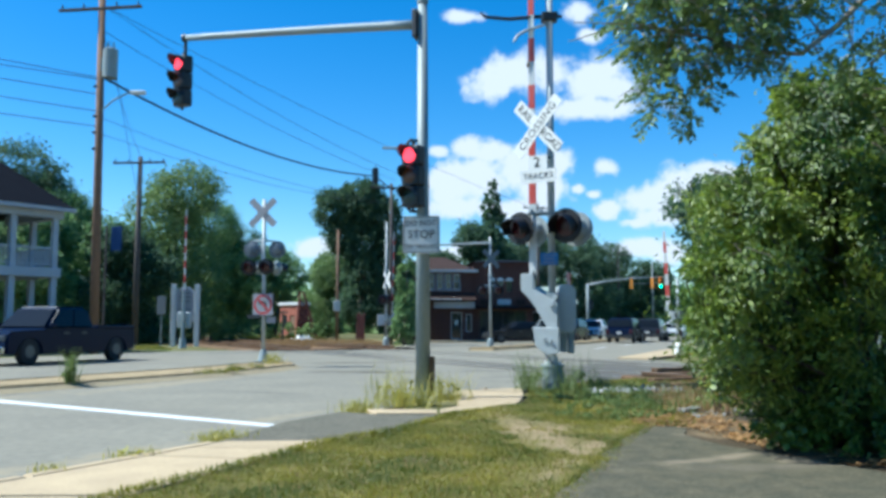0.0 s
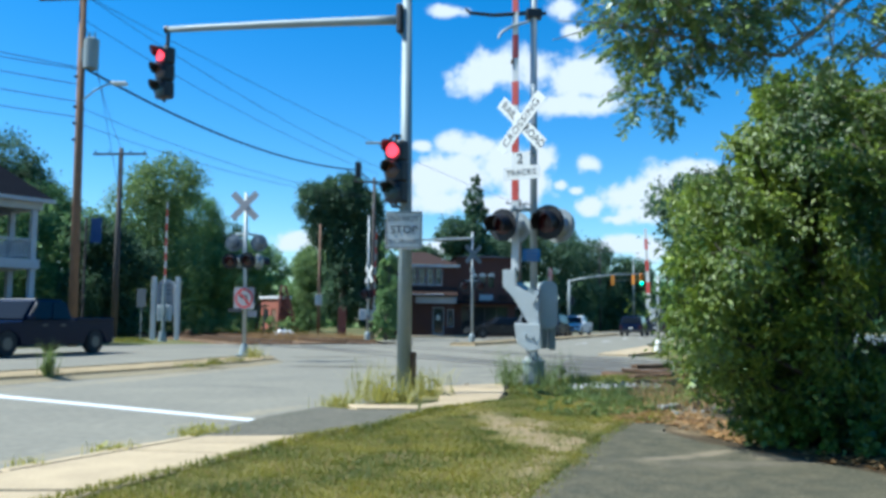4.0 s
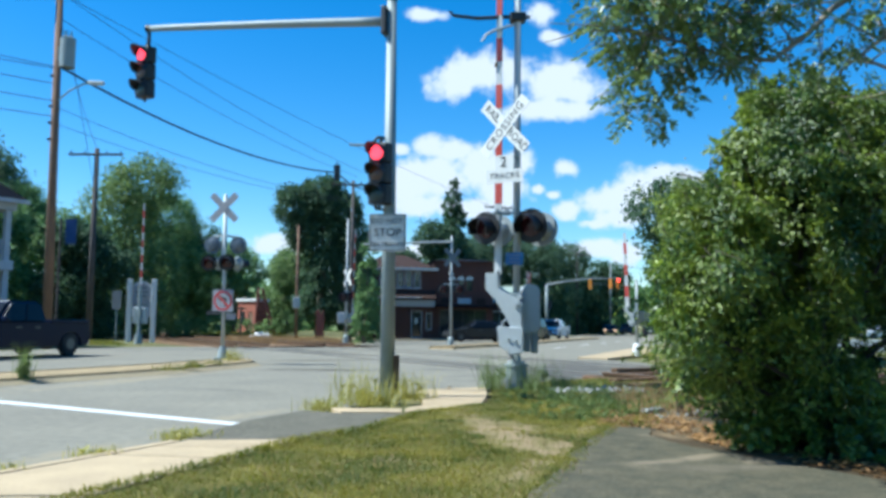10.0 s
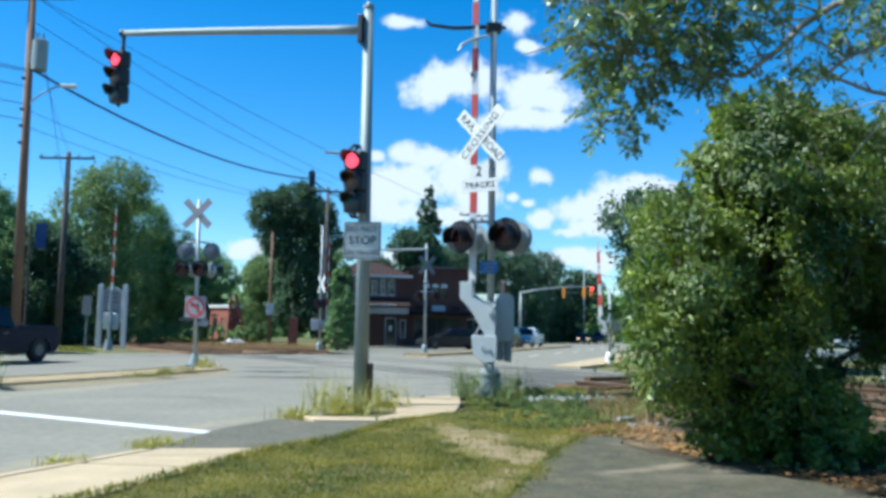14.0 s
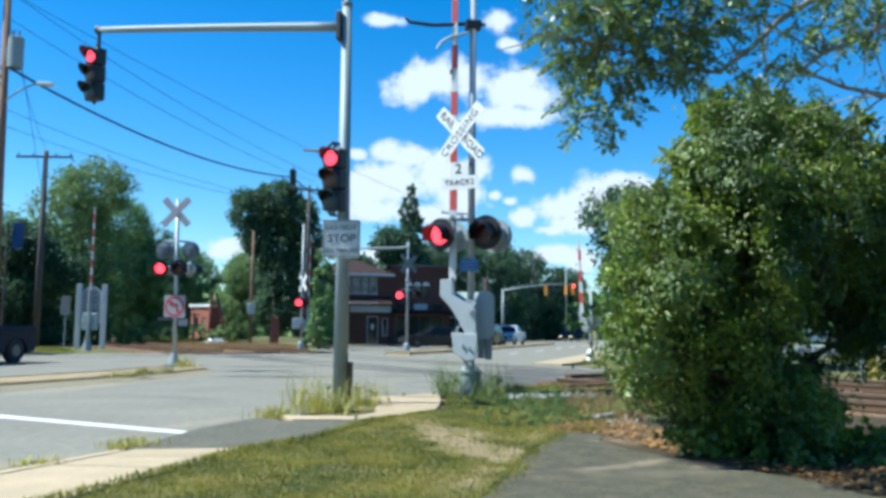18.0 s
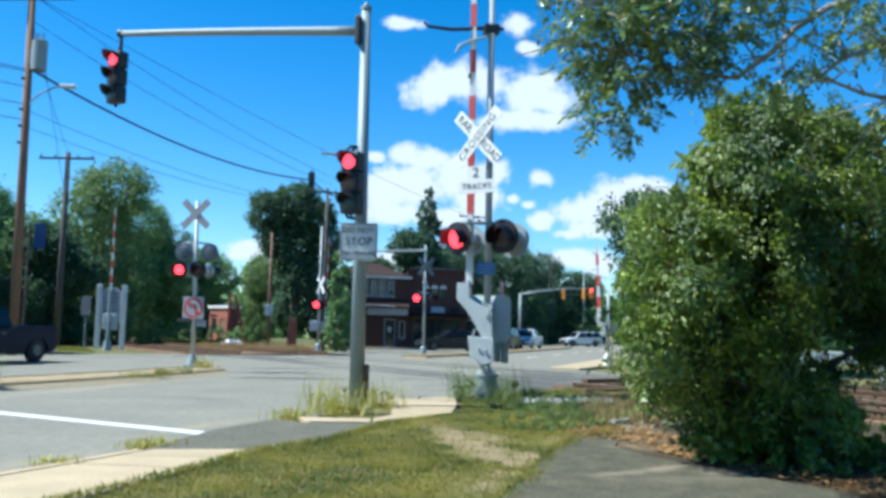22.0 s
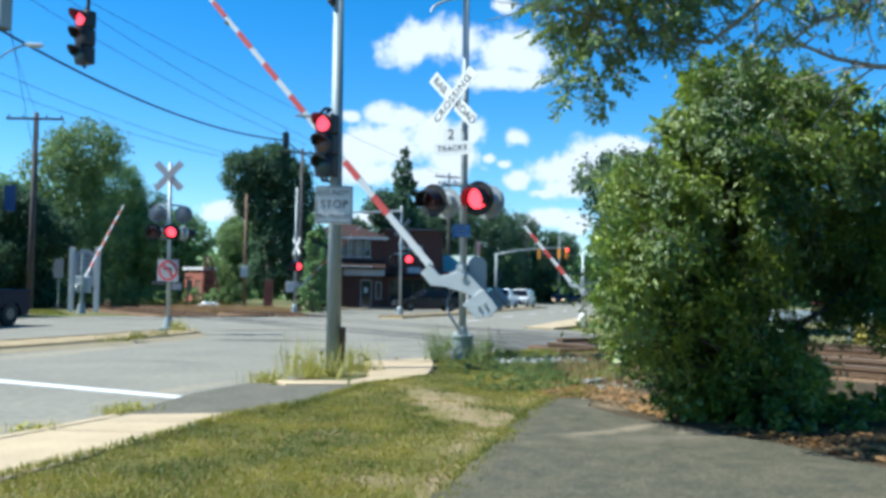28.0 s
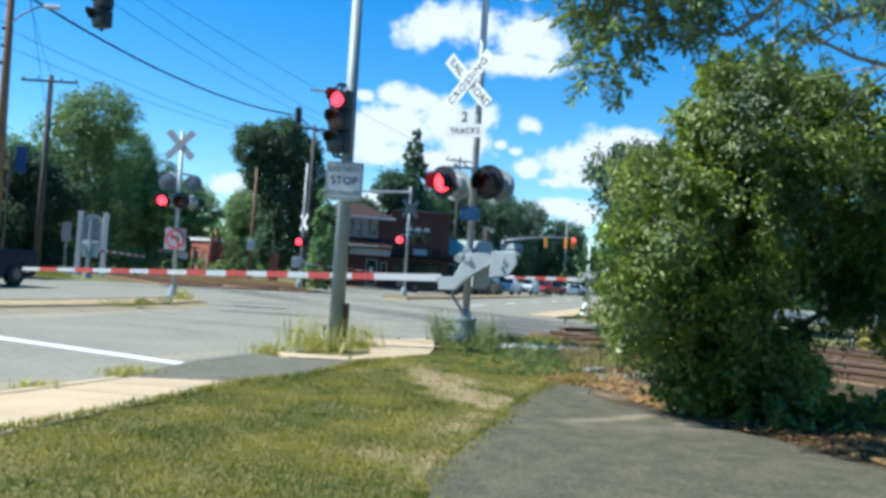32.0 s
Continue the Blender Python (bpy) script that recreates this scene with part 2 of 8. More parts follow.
BALLAST = material("rusty_ballast", (0.22, 0.14, 0.08), 0.95, vary=0.45, scale=2.0, fine=22, bump=0.9, second=(0.11, 0.075, 0.05), mixed=0.7, spec=0.12)
DIRT = material("bare_dirt", (0.27, 0.225, 0.14), 0.95, vary=0.25, scale=3.5, fine=50, bump=0.5, second=(0.24, 0.19, 0.12), mixed=0.6, spec=0.12)
PAINT_LINE = material("white_road_paint", (0.66, 0.66, 0.64), 0.7, vary=0.2, scale=5.0, fine=80, bump=0.15)
GALV = material("galvanised_steel", (0.25, 0.29, 0.29), 0.55, 0.12, vary=0.14, scale=3.0, fine=40, bump=0.06)
ALUM = material("weathered_aluminium", (0.36, 0.39, 0.39), 0.5, 0.15, vary=0.12, scale=5.0, fine=50, bump=0.05)
GREYPAINT = material("silver_grey_paint", (0.42, 0.45, 0.45), 0.5, 0.1, vary=0.12, scale=5.0, fine=60, bump=0.06)
DARKPAINT = material("dark_housing_paint", (0.016, 0.018, 0.02), 0.55, vary=0.2, bump=0.05)
BLACKPAINT = material("matt_black_paint", (0.01, 0.01, 0.012), 0.6, vary=0.2, bump=0.05)
SIGNWHITE = material("white_sign_sheeting", (0.62, 0.62, 0.59), 0.55, vary=0.06, scale=4.0, bump=0.02)
SIGNBLACK = material("black_sign_ink", (0.02, 0.02, 0.022), 0.6, vary=0.1, bump=0.0)
SIGNRED = material("red_sign_ink", (0.45, 0.03, 0.03), 0.55, vary=0.1, bump=0.0)
SIGNBLUE = material("blue_sign_sheeting", (0.03, 0.15, 0.38), 0.5, vary=0.08, bump=0.0)
BANNER = material("navy_banner_cloth", (0.03, 0.07, 0.19), 0.8, vary=0.15, bump=0.05)
# sign white greyed in the colour itself, for faces in shade
SIGNDULL = material("shaded_sign_sheeting", (0.29, 0.285, 0.3), 0.6, vary=0.1, scale=4.0, bump=0.02)
GREYBACK = material("grey_sign_back", (0.13, 0.15, 0.17), 0.5, 0.2, vary=0.1, bump=0.02)
STRIPE = material("faded_red_reflective", (0.52, 0.075, 0.06), 0.5, vary=0.15, bump=0.0)
ARMWHITE = material("white_gate_paint", (0.6, 0.6, 0.58), 0.5, vary=0.08, scale=4.0, bump=0.03)
REDLENS = material("unlit_red_lens", (0.04, 0.006, 0.01), 0.25, vary=0.15, bump=0.05)
AMBERLENS = material("unlit_amber_lens", (0.10, 0.035, 0.012), 0.3, vary=0.15, bump=0.05)
GREENLENS = material("unlit_green_lens", (0.01, 0.03, 0.028), 0.3, vary=0.15, bump=0.05)
REDLIT = material("lit_red_lens", (0.5, 0.02, 0.03), 0.4, vary=0.05, bump=0.0, glow=(1.0, 0.035, 0.05), power=2.6)
REDSOFT = material("lit_signal_red", (0.5, 0.02, 0.03), 0.4, vary=0.05, bump=0.0, glow=(1.0, 0.05, 0.08), power=1.5)
AMBERLIT = material("lit_amber_lens", (0.6, 0.3, 0.02), 0.4, vary=0.05, bump=0.0, glow=(1.0, 0.5, 0.05), power=4.0)
GREENLIT = material("lit_green_lens", (0.02, 0.5, 0.3), 0.4, vary=0.05, bump=0.0, glow=(0.02, 0.9, 0.5), power=3.0)
HEADLIT = material("lit_headlamp", (0.8, 0.7, 0.5), 0.3, vary=0.02, bump=0.0, glow=(1.0, 0.6, 0.28), power=1.3)
TAILLIT = material("lit_tail_lamp", (0.5, 0.02, 0.02), 0.3, vary=0.02, bump=0.0, glow=(1.0, 0.03, 0.04), power=2.5)
ORANGE = material("orange_signal_housing", (0.75, 0.28, 0.03), 0.5, vary=0.12, bump=0.03)
WOODPOLE = material("weathered_pole_wood", (0.20, 0.115, 0.07), 0.9, vary=0.3, scale=2.0, fine=30, bump=0.4, second=(0.12, 0.08, 0.06), mixed=0.6)
OLDWOOD = material("grey_weathered_wood", (0.1, 0.088, 0.082), 0.9, vary=0.3, scale=3.0, fine=30, bump=0.4, spec=0.2)
WIRE = material("dark_cable_sheath", (0.03, 0.035, 0.04), 0.6, vary=0.1, bump=0.0)
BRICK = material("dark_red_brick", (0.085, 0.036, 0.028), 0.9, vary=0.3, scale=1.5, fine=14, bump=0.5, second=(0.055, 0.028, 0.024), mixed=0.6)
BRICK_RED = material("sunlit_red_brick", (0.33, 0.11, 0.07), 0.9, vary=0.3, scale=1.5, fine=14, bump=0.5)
RUSTRED = material("rusty_red_paint", (0.2, 0.055, 0.042), 0.85, vary=0.35, scale=2.0, fine=20, bump=0.3, second=(0.11, 0.05, 0.04), mixed=0.6)
ROOFBROWN = material("brown_shingles", (0.05, 0.032, 0.027), 0.95, spec=0.1, vary=0.25, scale=2.0, fine=18, bump=0.4)
# dark slate, deepened in colour for a roof slope in shade
ROOFDARK = material("shade_dark_slate_shingles", (0.012, 0.014, 0.02), 0.95, spec=0.05, vary=0.3, scale=2.0, fine=16, bump=0.4)
TRIM = material("white_house_trim", (0.62, 0.62, 0.60), 0.65, vary=0.1, scale=2.0, bump=0.05)
# white trim again, darkened and blued for the shade it stands in
PORCH = material("shaded_white_trim", (0.4, 0.42, 0.46), 0.7, vary=0.15, scale=2.0, bump=0.05)
CLAPBOARD = material("grey_clapboard", (0.45, 0.45, 0.46), 0.75, vary=0.12, scale=2.0, bump=0.1)
DARKGLASS = glass_material("dark_window_glass")
CARGLASS = glass_material("car_window_glass", (0.008, 0.01, 0.012), 0.06, 0.22)
TYRE = material("tyre_rubber", (0.02, 0.02, 0.02), 0.85, vary=0.2, bump=0.1)
CHROME = material("dull_wheel_metal", (0.1, 0.105, 0.11), 0.35, 0.7, vary=0.1, bump=0.0)
BRIGHT = material("bright_chrome", (0.6, 0.61, 0.62), 0.16, 1.0, vary=0.05, bump=0.0)
STEEL = material("worn_rail_steel", (0.35, 0.31, 0.28), 0.35, 0.7, vary=0.15, bump=0.05)
RUST = material("rusty_steel", (0.135, 0.085, 0.052), 0.8, 0.2, vary=0.3, bump=0.2, spec=0.2)
SLEEPER = material("creosoted_timber", (0.15, 0.09, 0.052), 0.92, vary=0.35, scale=3.0, fine=25, bump=0.5, per_object=0.25, spec=0.15)
# leafy soil, its colour darkened for the shade under the bush
UNDERBRUSH = material("shade_dark_leafy_soil", (0.075, 0.055, 0.032), 0.95, vary=0.4, scale=3.0, fine=40, bump=0.6, second=(0.035, 0.03, 0.02), mixed=0.7, spec=0.12)
# bark colour darkened to suit the shade inside the bush
STEM = material("shade_dark_stems", (0.07, 0.055, 0.04), 0.9, vary=0.3, scale=6.0, fine=30, bump=0.5)
# locust bark, its colour lightened for sun on the boughs
PALE_BARK = material("sun_pale_bark", (0.34, 0.29, 0.22), 0.9, vary=0.3, scale=5.0, fine=25, bump=0.6)
BARK = material("grey_brown_bark", (0.19, 0.155, 0.12), 0.95, vary=0.35, scale=5.0, fine=25, bump=0.7)
STONE = material("pale_rubble_stone", (0.24, 0.235, 0.22), 0.9, vary=0.3, scale=6.0, fine=30, bump=0.5, island=0.3)
LEAF_BUSH = leaf_material("bush_leaves", (0.02, 0.075, 0.012), (0.3, 0.375, 0.04), 0.5, (-0.3, 0.55), 1.3, 0.42)
LEAF_BUSH.node_tree.nodes["Principled BSDF"].inputs["Specular IOR Level"].default_value = 0.9
# tree greens lifted and slightly blued to imitate haze over the distance
LEAF_TREE = leaf_material("tree_leaves", (0.1, 0.205, 0.085), (0.24, 0.35, 0.12), 0.7)
LEAF_DARK = leaf_material("dark_tree_leaves", (0.042, 0.09, 0.05), (0.1, 0.165, 0.075), 0.75)
LEAF_LIGHT = leaf_material("light_tree_leaves", (0.1, 0.17, 0.06), (0.23, 0.31, 0.1), 0.75)
LEAF_LOCUST = leaf_material("locust_leaves", (0.07, 0.14, 0.05), (0.26, 0.33, 0.09), 0.34, clear=0.3)
LEAF_YELLOW = leaf_material("yellow_green_leaves", (0.16, 0.2, 0.03), (0.42, 0.42, 0.06), 0.45)
BLADE = leaf_material("grass_blades", (0.076, 0.108, 0.01), (0.3, 0.262, 0.03), 0.6, (-0.5, 0.7), 1.3)
BLADE_DRY = leaf_material("dry_grass_blades", (0.24, 0.14, 0.06), (0.36, 0.24, 0.10), 0.7)
WEED = leaf_material("yellow_green_weeds", (0.25, 0.26, 0.045), (0.55, 0.46, 0.11), 0.55)
WEED_GREEN = leaf_material("green_weed_leaves", (0.10, 0.15, 0.05), (0.26, 0.32, 0.09), 0.6)
LITTER = leaf_material("fallen_brown_leaves", (0.13, 0.068, 0.025), (0.62, 0.38, 0.16), 0.55, (-0.3, 0.4), 3.0)
CARS = {
    "black": material("black_car_paint", (0.004, 0.009, 0.028), 0.25, vary=0.05, bump=0.0, spec=0.12),
    "silver": material("silver_car_paint", (0.6, 0.61, 0.6), 0.35, 0.15, vary=0.05, bump=0.0),
    "white": material("white_car_paint", (0.7, 0.72, 0.74), 0.25, vary=0.05, bump=0.0),
    "blue": material("blue_grey_car_paint", (0.025, 0.04, 0.075), 0.25, 0.2, vary=0.05, bump=0.0),
    "red": material("red_car_paint", (0.3, 0.02, 0.02), 0.25, vary=0.05, bump=0.0),
    "dark": material("dark_grey_car_paint", (0.02, 0.023, 0.028), 0.25, 0.2, vary=0.05, bump=0.0),
}


spotted(GRASS_SOIL, [(0.95, 8.75, 0.5, 1.6, 8), (1.08, 7.7, 0.36, 0.8, 4), (0.75, 10.0, 0.3, 0.7, 12), (0.35, 8.0, 0.12, 0.2, 0), (-0.2, 6.9, 0.2, 0.14, 0), (1.2, 12.4, 0.16, 0.5, -20), (0.1, 5.2, 0.3, 0.2, 0),
                   (0.9, 6.6, 0.14, 0.8, -20), (0.5, 5.2, 0.14, 0.9, -16), (1.4, 7.9, 0.14, 0.9, -26), (1.9, 9.0, 0.14, 0.7, -26)], (0.27, 0.2, 0.115), 0.8)
# bare tan soil spots, also paled for the sun on them
spotted(UNDERBRUSH, [(2.9, 9.2, 0.45, 1.1, -8), (3.1, 7.9, 0.35, 0.9, 10), (3.0, 10.4, 0.5, 0.9, -20), (3.9, 12.2, 0.6, 1.4, -24)], (0.24, 0.175, 0.098), 0.8)
spotted(ASPHALT, [(-5.0, 17.4, 0.5, 4.4, -16), (-7.4, 11.8, 0.5, 4.0, -24), (-3.3, 6.6, 0.2, 3.0, -26), (-2.0, 10.4, 0.25, 1.5, -26), (3.4, 40.6, 0.4, 4.0, -24)], (0.3, 0.25, 0.165), 1.2, 3.0)
spotted(ASPHALT, [(1.9, 23.8, 0.8, 7.0, 28.7), (4.7, 27.6, 0.7, 7.0, 28.7), (-3.2, 33.0, 0.7, 5.0, 28.7), (-2.2, 20.9, 2.2, 0.3, -4), (-0.6, 17.6, 0.25, 0.9, 10), (-2.9, 14.4, 0.9, 0.1, -20), (-1.3, 12.2, 0.22, 0.16, 0), (-1.9, 20.9, 1.6, 0.5, 4), (0.9, 21.4, 1.0, 0.35, -6)], (0.085, 0.08, 0.07), 0.9, 1.4)
# a broad, darker area of the street right of the mast
spotted(ASPHALT, [(4.4, 22.0, 2.6, 6.5, -22), (3.6, 18.4, 1.6, 3.0, -40)], (0.088, 0.083, 0.072), 0.7, 0.9)
spotted(DRIVE_ASPHALT, [(1.9, 6.75, 0.75, 0.1, 14), (2.5, 6.5, 0.9, 0.2, 8), (2.62, 8.1, 0.2, 0.9, 14), (2.9, 7.0, 0.4, 0.2, -30), (1.1, 6.6, 0.12, 0.9, -20), (1.6, 8.0, 0.12, 0.9, -26), (0.72, 5.5, 0.12, 1.0, -16), (2.1, 9.1, 0.2, 0.5, -20), (3.6, 6.3, 0.6, 0.3, -30)],
      (0.155, 0.13, 0.094), 1.3, 2.4)
spotted(DRIVE_ASPHALT, [(2.2, 6.92, 0.95, 0.13, 31), (2.62, 7.95, 0.22, 0.9, 25), (2.8, 6.85, 0.3, 0.3, 0), (3.2, 6.65, 0.16, 0.5, 40)], (0.23, 0.185, 0.125), 1.1, 3.5)


# ---- mesh helpers ----
def part(name, bm, mat, parent=None, label="", smooth=False, at=None):
    """Links a bmesh as one mesh object, under a thing or a part."""
    if isinstance(bm, bpy.types.Mesh):
        me = bm
    else:
        me = bpy.data.meshes.new(name)
        bmesh.ops.recalc_face_normals(bm, faces=bm.faces)
        bm.to_mesh(me)
        bm.free()
    if mat and not me.materials:
        me.materials.append(mat)
    if smooth:
        for f in me.polygons:
            f.use_smooth = True
    ob = new(name, me)
    if parent:
        ob.parent = parent
    if at is not None:
        ob.matrix_basis = at
    if label:
        tagged(ob, label)
    return ob


def thing(name, m, label, category, group="", kind=""):
    """An Empty at a thing's base, which carries its parts."""
    ob = new(name)
    ob.matrix_basis = m
    ob.empty_display_size = 0.2
    return tagged(ob, label, category, group, kind)


def box(bm, x0, x1, y0, y1, z0, z1, bevel=0.0, m=None):
    vs = bmesh.ops.create_cube(bm, size=1.0, matrix=Matrix.Translation(((x0 + x1) / 2, (y0 + y1) / 2, (z0 + z1) / 2)) @ Matrix.Diagonal((x1 - x0, y1 - y0, z1 - z0, 1)))["verts"]
    if bevel:
        es = list({e for v in vs for e in v.link_edges})
        r = bmesh.ops.bevel(bm, geom=es, offset=bevel, segments=2, profile=0.5, affect="EDGES")
        vs = list({v for f in r["faces"] for v in f.verts} | {v for v in vs if v.is_valid})
    if m is not None:
        bmesh.ops.transform(bm, matrix=m, verts=vs)
    return vs


def cyl(bm, p, q, r0, r1=None, n=16, caps=True):
    """A round bar from p to q."""
    p, q = Vector(p), Vector(q)
    r1 = r0 if r1 is None else r1
    turn = (q - p).to_track_quat("Z", "Y").to_matrix().to_4x4()
    m = Matrix.Translation((p + q) / 2) @ turn
    return bmesh.ops.create_cone(bm, cap_ends=caps, segments=n, radius1=r0, radius2=r1, depth=(q - p).length, matrix=m)["verts"]


def tube(bm, pts, radii, n=10):
    """A bent round bar through points."""
    pts = [Vector(p) for p in pts]
    if not isinstance(radii, (list, tuple)):
        radii = [radii] * len(pts)
    rings, side = [], None
    for i, p in enumerate(pts):
        d = (pts[min(i + 1, len(pts) - 1)] - pts[max(i - 1, 0)]).normalized()
        if side is None:
            side = d.orthogonal().normalized()
        side = (side - d * side.dot(d)).normalized()
        up = d.cross(side)
        rings.append([bm.verts.new(p + (side * math.cos(a) + up * math.sin(a)) * radii[i]) for a in [2 * math.pi * k / n for k in range(n)]])
    for a, b in zip(rings, rings[1:]):
        for k in range(n):
            bm.faces.new((a[k], a[(k + 1) % n], b[(k + 1) % n], b[k]))
    bm.faces.new(rings[0][::-1])
    bm.faces.new(rings[-1])


def plate(bm, outline, t0, t1, axis="y"):
    """A flat plate: outline in two axes, thickness from t0 to t1 along the third."""
    def put(a, b, t):
        return {"y": (a, t, b), "z": (a, b, t), "x": (t, a, b)}[axis]
    lo = [bm.verts.new(put(a, b, t0)) for a, b in outline]
    hi = [bm.verts.new(put(a, b, t1)) for a, b in outline]
    bm.faces.new(lo)
    bm.faces.new(hi[::-1])
    for i in range(len(lo)):
        j = (i + 1) % len(lo)
        bm.faces.new((lo[j], lo[i], hi[i], hi[j]))
    return lo + hi


def bevelled(bm, offset, segments=2):
    bmesh.ops.recalc_face_normals(bm, faces=bm.faces)
    bmesh.ops.bevel(bm, geom=[e for e in bm.edges if len(e.link_faces) == 2 and e.calc_face_angle(0) > 0.6], offset=offset, segments=segments, affect="EDGES")
    return bm


def disc(bm, c, r, depth, facing, n=24):
    """A short drum at c that faces along a direction."""
    f = Vector(facing).normalized()
    return cyl(bm, Vector(c), Vector(c) + f * depth, r, r, n)


def lettering(words, size, mat, parent, m, name="lettering", label="", spread=1.0):
    """Raised letters in the built-in font, centred on m, reading along its x with y up."""
    cu = bpy.data.curves.new(name, "FONT")
    cu.body, cu.size, cu.align_x, cu.align_y, cu.extrude = words, size, "CENTER", "CENTER", 0.002
    cu.space_character, cu.offset = spread, size * 0.004
    tmp = new("tmp_text", cu)
    me = bpy.data.meshes.new_from_object(tmp)
    bpy.data.objects.remove(tmp)
    bpy.data.curves.remove(cu)
    me.materials.clear()
    return part(name, me, mat, parent, label, at=m)


def soup(name, verts, faces_per, mat, parent=None, label=""):
    """Many like pieces in one mesh: verts (pieces, k, 3) and the faces of one piece."""
    n, k, _ = verts.shape
    fs = (np.array(faces_per)[None] + (np.arange(n) * k)[:, None, None]).reshape(-1, len(faces_per[0]))
    me = bpy.data.meshes.new(name)
    me.vertices.add(n * k)
    me.vertices.foreach_set("co", verts.reshape(-1).astype(np.float32))
    c = fs.shape[1]
    me.loops.add(fs.size)
    me.loops.foreach_set("vertex_index", fs.reshape(-1).astype(np.int32))
    me.polygons.add(len(fs))
    me.polygons.foreach_set("loop_start", (np.arange(len(fs)) * c).astype(np.int32))
    me.update(calc_edges=True)
    return tagged(part(name, me, mat, parent, label), kind="stuff")


def leaf_cloud(rng, lumps, count, size, droop=0.25, slim=0.45, shell=0.55):
    """Leaves gathered in clumps inside lumps (centre, radii); each leaf is a folded blade."""
    lumps = [(np.array(c, float), np.array(r, float)) for c, r in lumps]
    weight = np.array([r.prod() ** 0.67 for c, r in lumps])
    pick = rng.choice(len(lumps), count, p=weight / weight.sum())
    cs = np.array([c for c, r in lumps])
    rs = np.array([r for c, r in lumps])
    per = 26
    clumps = max(8, count // per)
    cp = rng.choice(len(lumps), clumps, p=weight / weight.sum())
    d = rng.normal(size=(clumps, 3))
    d /= np.linalg.norm(d, axis=1, keepdims=True)
    rad = (shell + (1 - shell) * rng.random(clumps) ** 0.6)[:, None]
    centre = cs[cp] + d * rad * rs[cp]
    which = rng.integers(0, clumps, count)
    off = rng.normal(size=(count, 3)) * (rs[cp][which].min(1) * 0.14)[:, None]
    pos = centre[which] + off
    # each leaf: base, two sides, tip
    ax = rng.normal(size=(count, 3)) + d[which] * 0.8 + np.array([0, 0, -droop])
    ax /= np.linalg.norm(ax, axis=1, keepdims=True)
    side = np.cross(ax, rng.normal(size=(count, 3)) + np.array([0, 0, 1.0]) + d[which] * 1.2)
    side /= np.linalg.norm(side, axis=1, keepdims=True)
    up = np.cross(side, ax)
    L = (size * (0.6 + 0.8 * rng.random(count)))[:, None]
    v = np.stack([pos, pos + ax * L * 0.45 + side * L * slim + up * L * 0.10, pos + ax * L - up * L * 0.08, pos + ax * L * 0.45 - side * L * slim + up * L * 0.10], 1)
    return v


def sprays(rng, lumps, count, each, size, rise=0.3, slim=0.36, reach=(0.8, 1.1), droop=0.15, spread=0.11, low=0.3):
    """Leafy twigs that grow outwards from lumps (centre, radii), each with its leaves along it."""
    cs = np.array([c for c, r in lumps], float)
    rs = np.array([r for c, r in lumps], float)
    w = rs.prod(1) ** 0.67
    k = rng.choice(len(lumps), count, p=w / w.sum())
    d = rng.normal(size=(count, 3)) + np.array([0, 0, rise])
    d /= np.linalg.norm(d, axis=1, keepdims=True)
    end = cs[k] + d * rs[k] * (reach[0] + (reach[1] - reach[0]) * rng.random((count, 1)))
    start = cs[k] + d * rs[k] * 0.15 + rng.normal(size=(count, 3)) * 0.05
    f = (low + (1 - low) * rng.random((count, each)))[..., None]
    run = (end - start)[:, None, :]
    pos = start[:, None, :] + run * f + np.array([0, 0, 1.0]) * (0.18 * np.sin(f * 3.1) - droop * f * f) * np.linalg.norm(run, axis=2, keepdims=True)
    tight = spread * (1.25 - 0.75 * f)
    pos = (pos + rng.normal(size=pos.shape) * tight * np.array([1, 1, 0.7])).reshape(-1, 3)
    out = np.repeat(d, each, 0)
    n = len(pos)
    ax = rng.normal(size=(n, 3)) + out * 0.9 + np.array([0, 0, -0.25])
    ax /= np.linalg.norm(ax, axis=1, keepdims=True)
    side = np.cross(ax, rng.normal(size=(n, 3)) * 0.8 + np.array([0, 0, 1.2]) + out * 0.7)
    side /= np.linalg.norm(side, axis=1, keepdims=True)
    up = np.cross(side, ax)
    L = (size * (0.55 + 0.8 * rng.random(n)))[:, None]
    v = np.stack([pos, pos + ax * L * 0.45 + side * L * slim + up * L * 0.1, pos + ax * L - up * L * 0.1, pos + ax * L * 0.45 - side * L * slim + up * L * 0.1], 1)
    return v, start, end


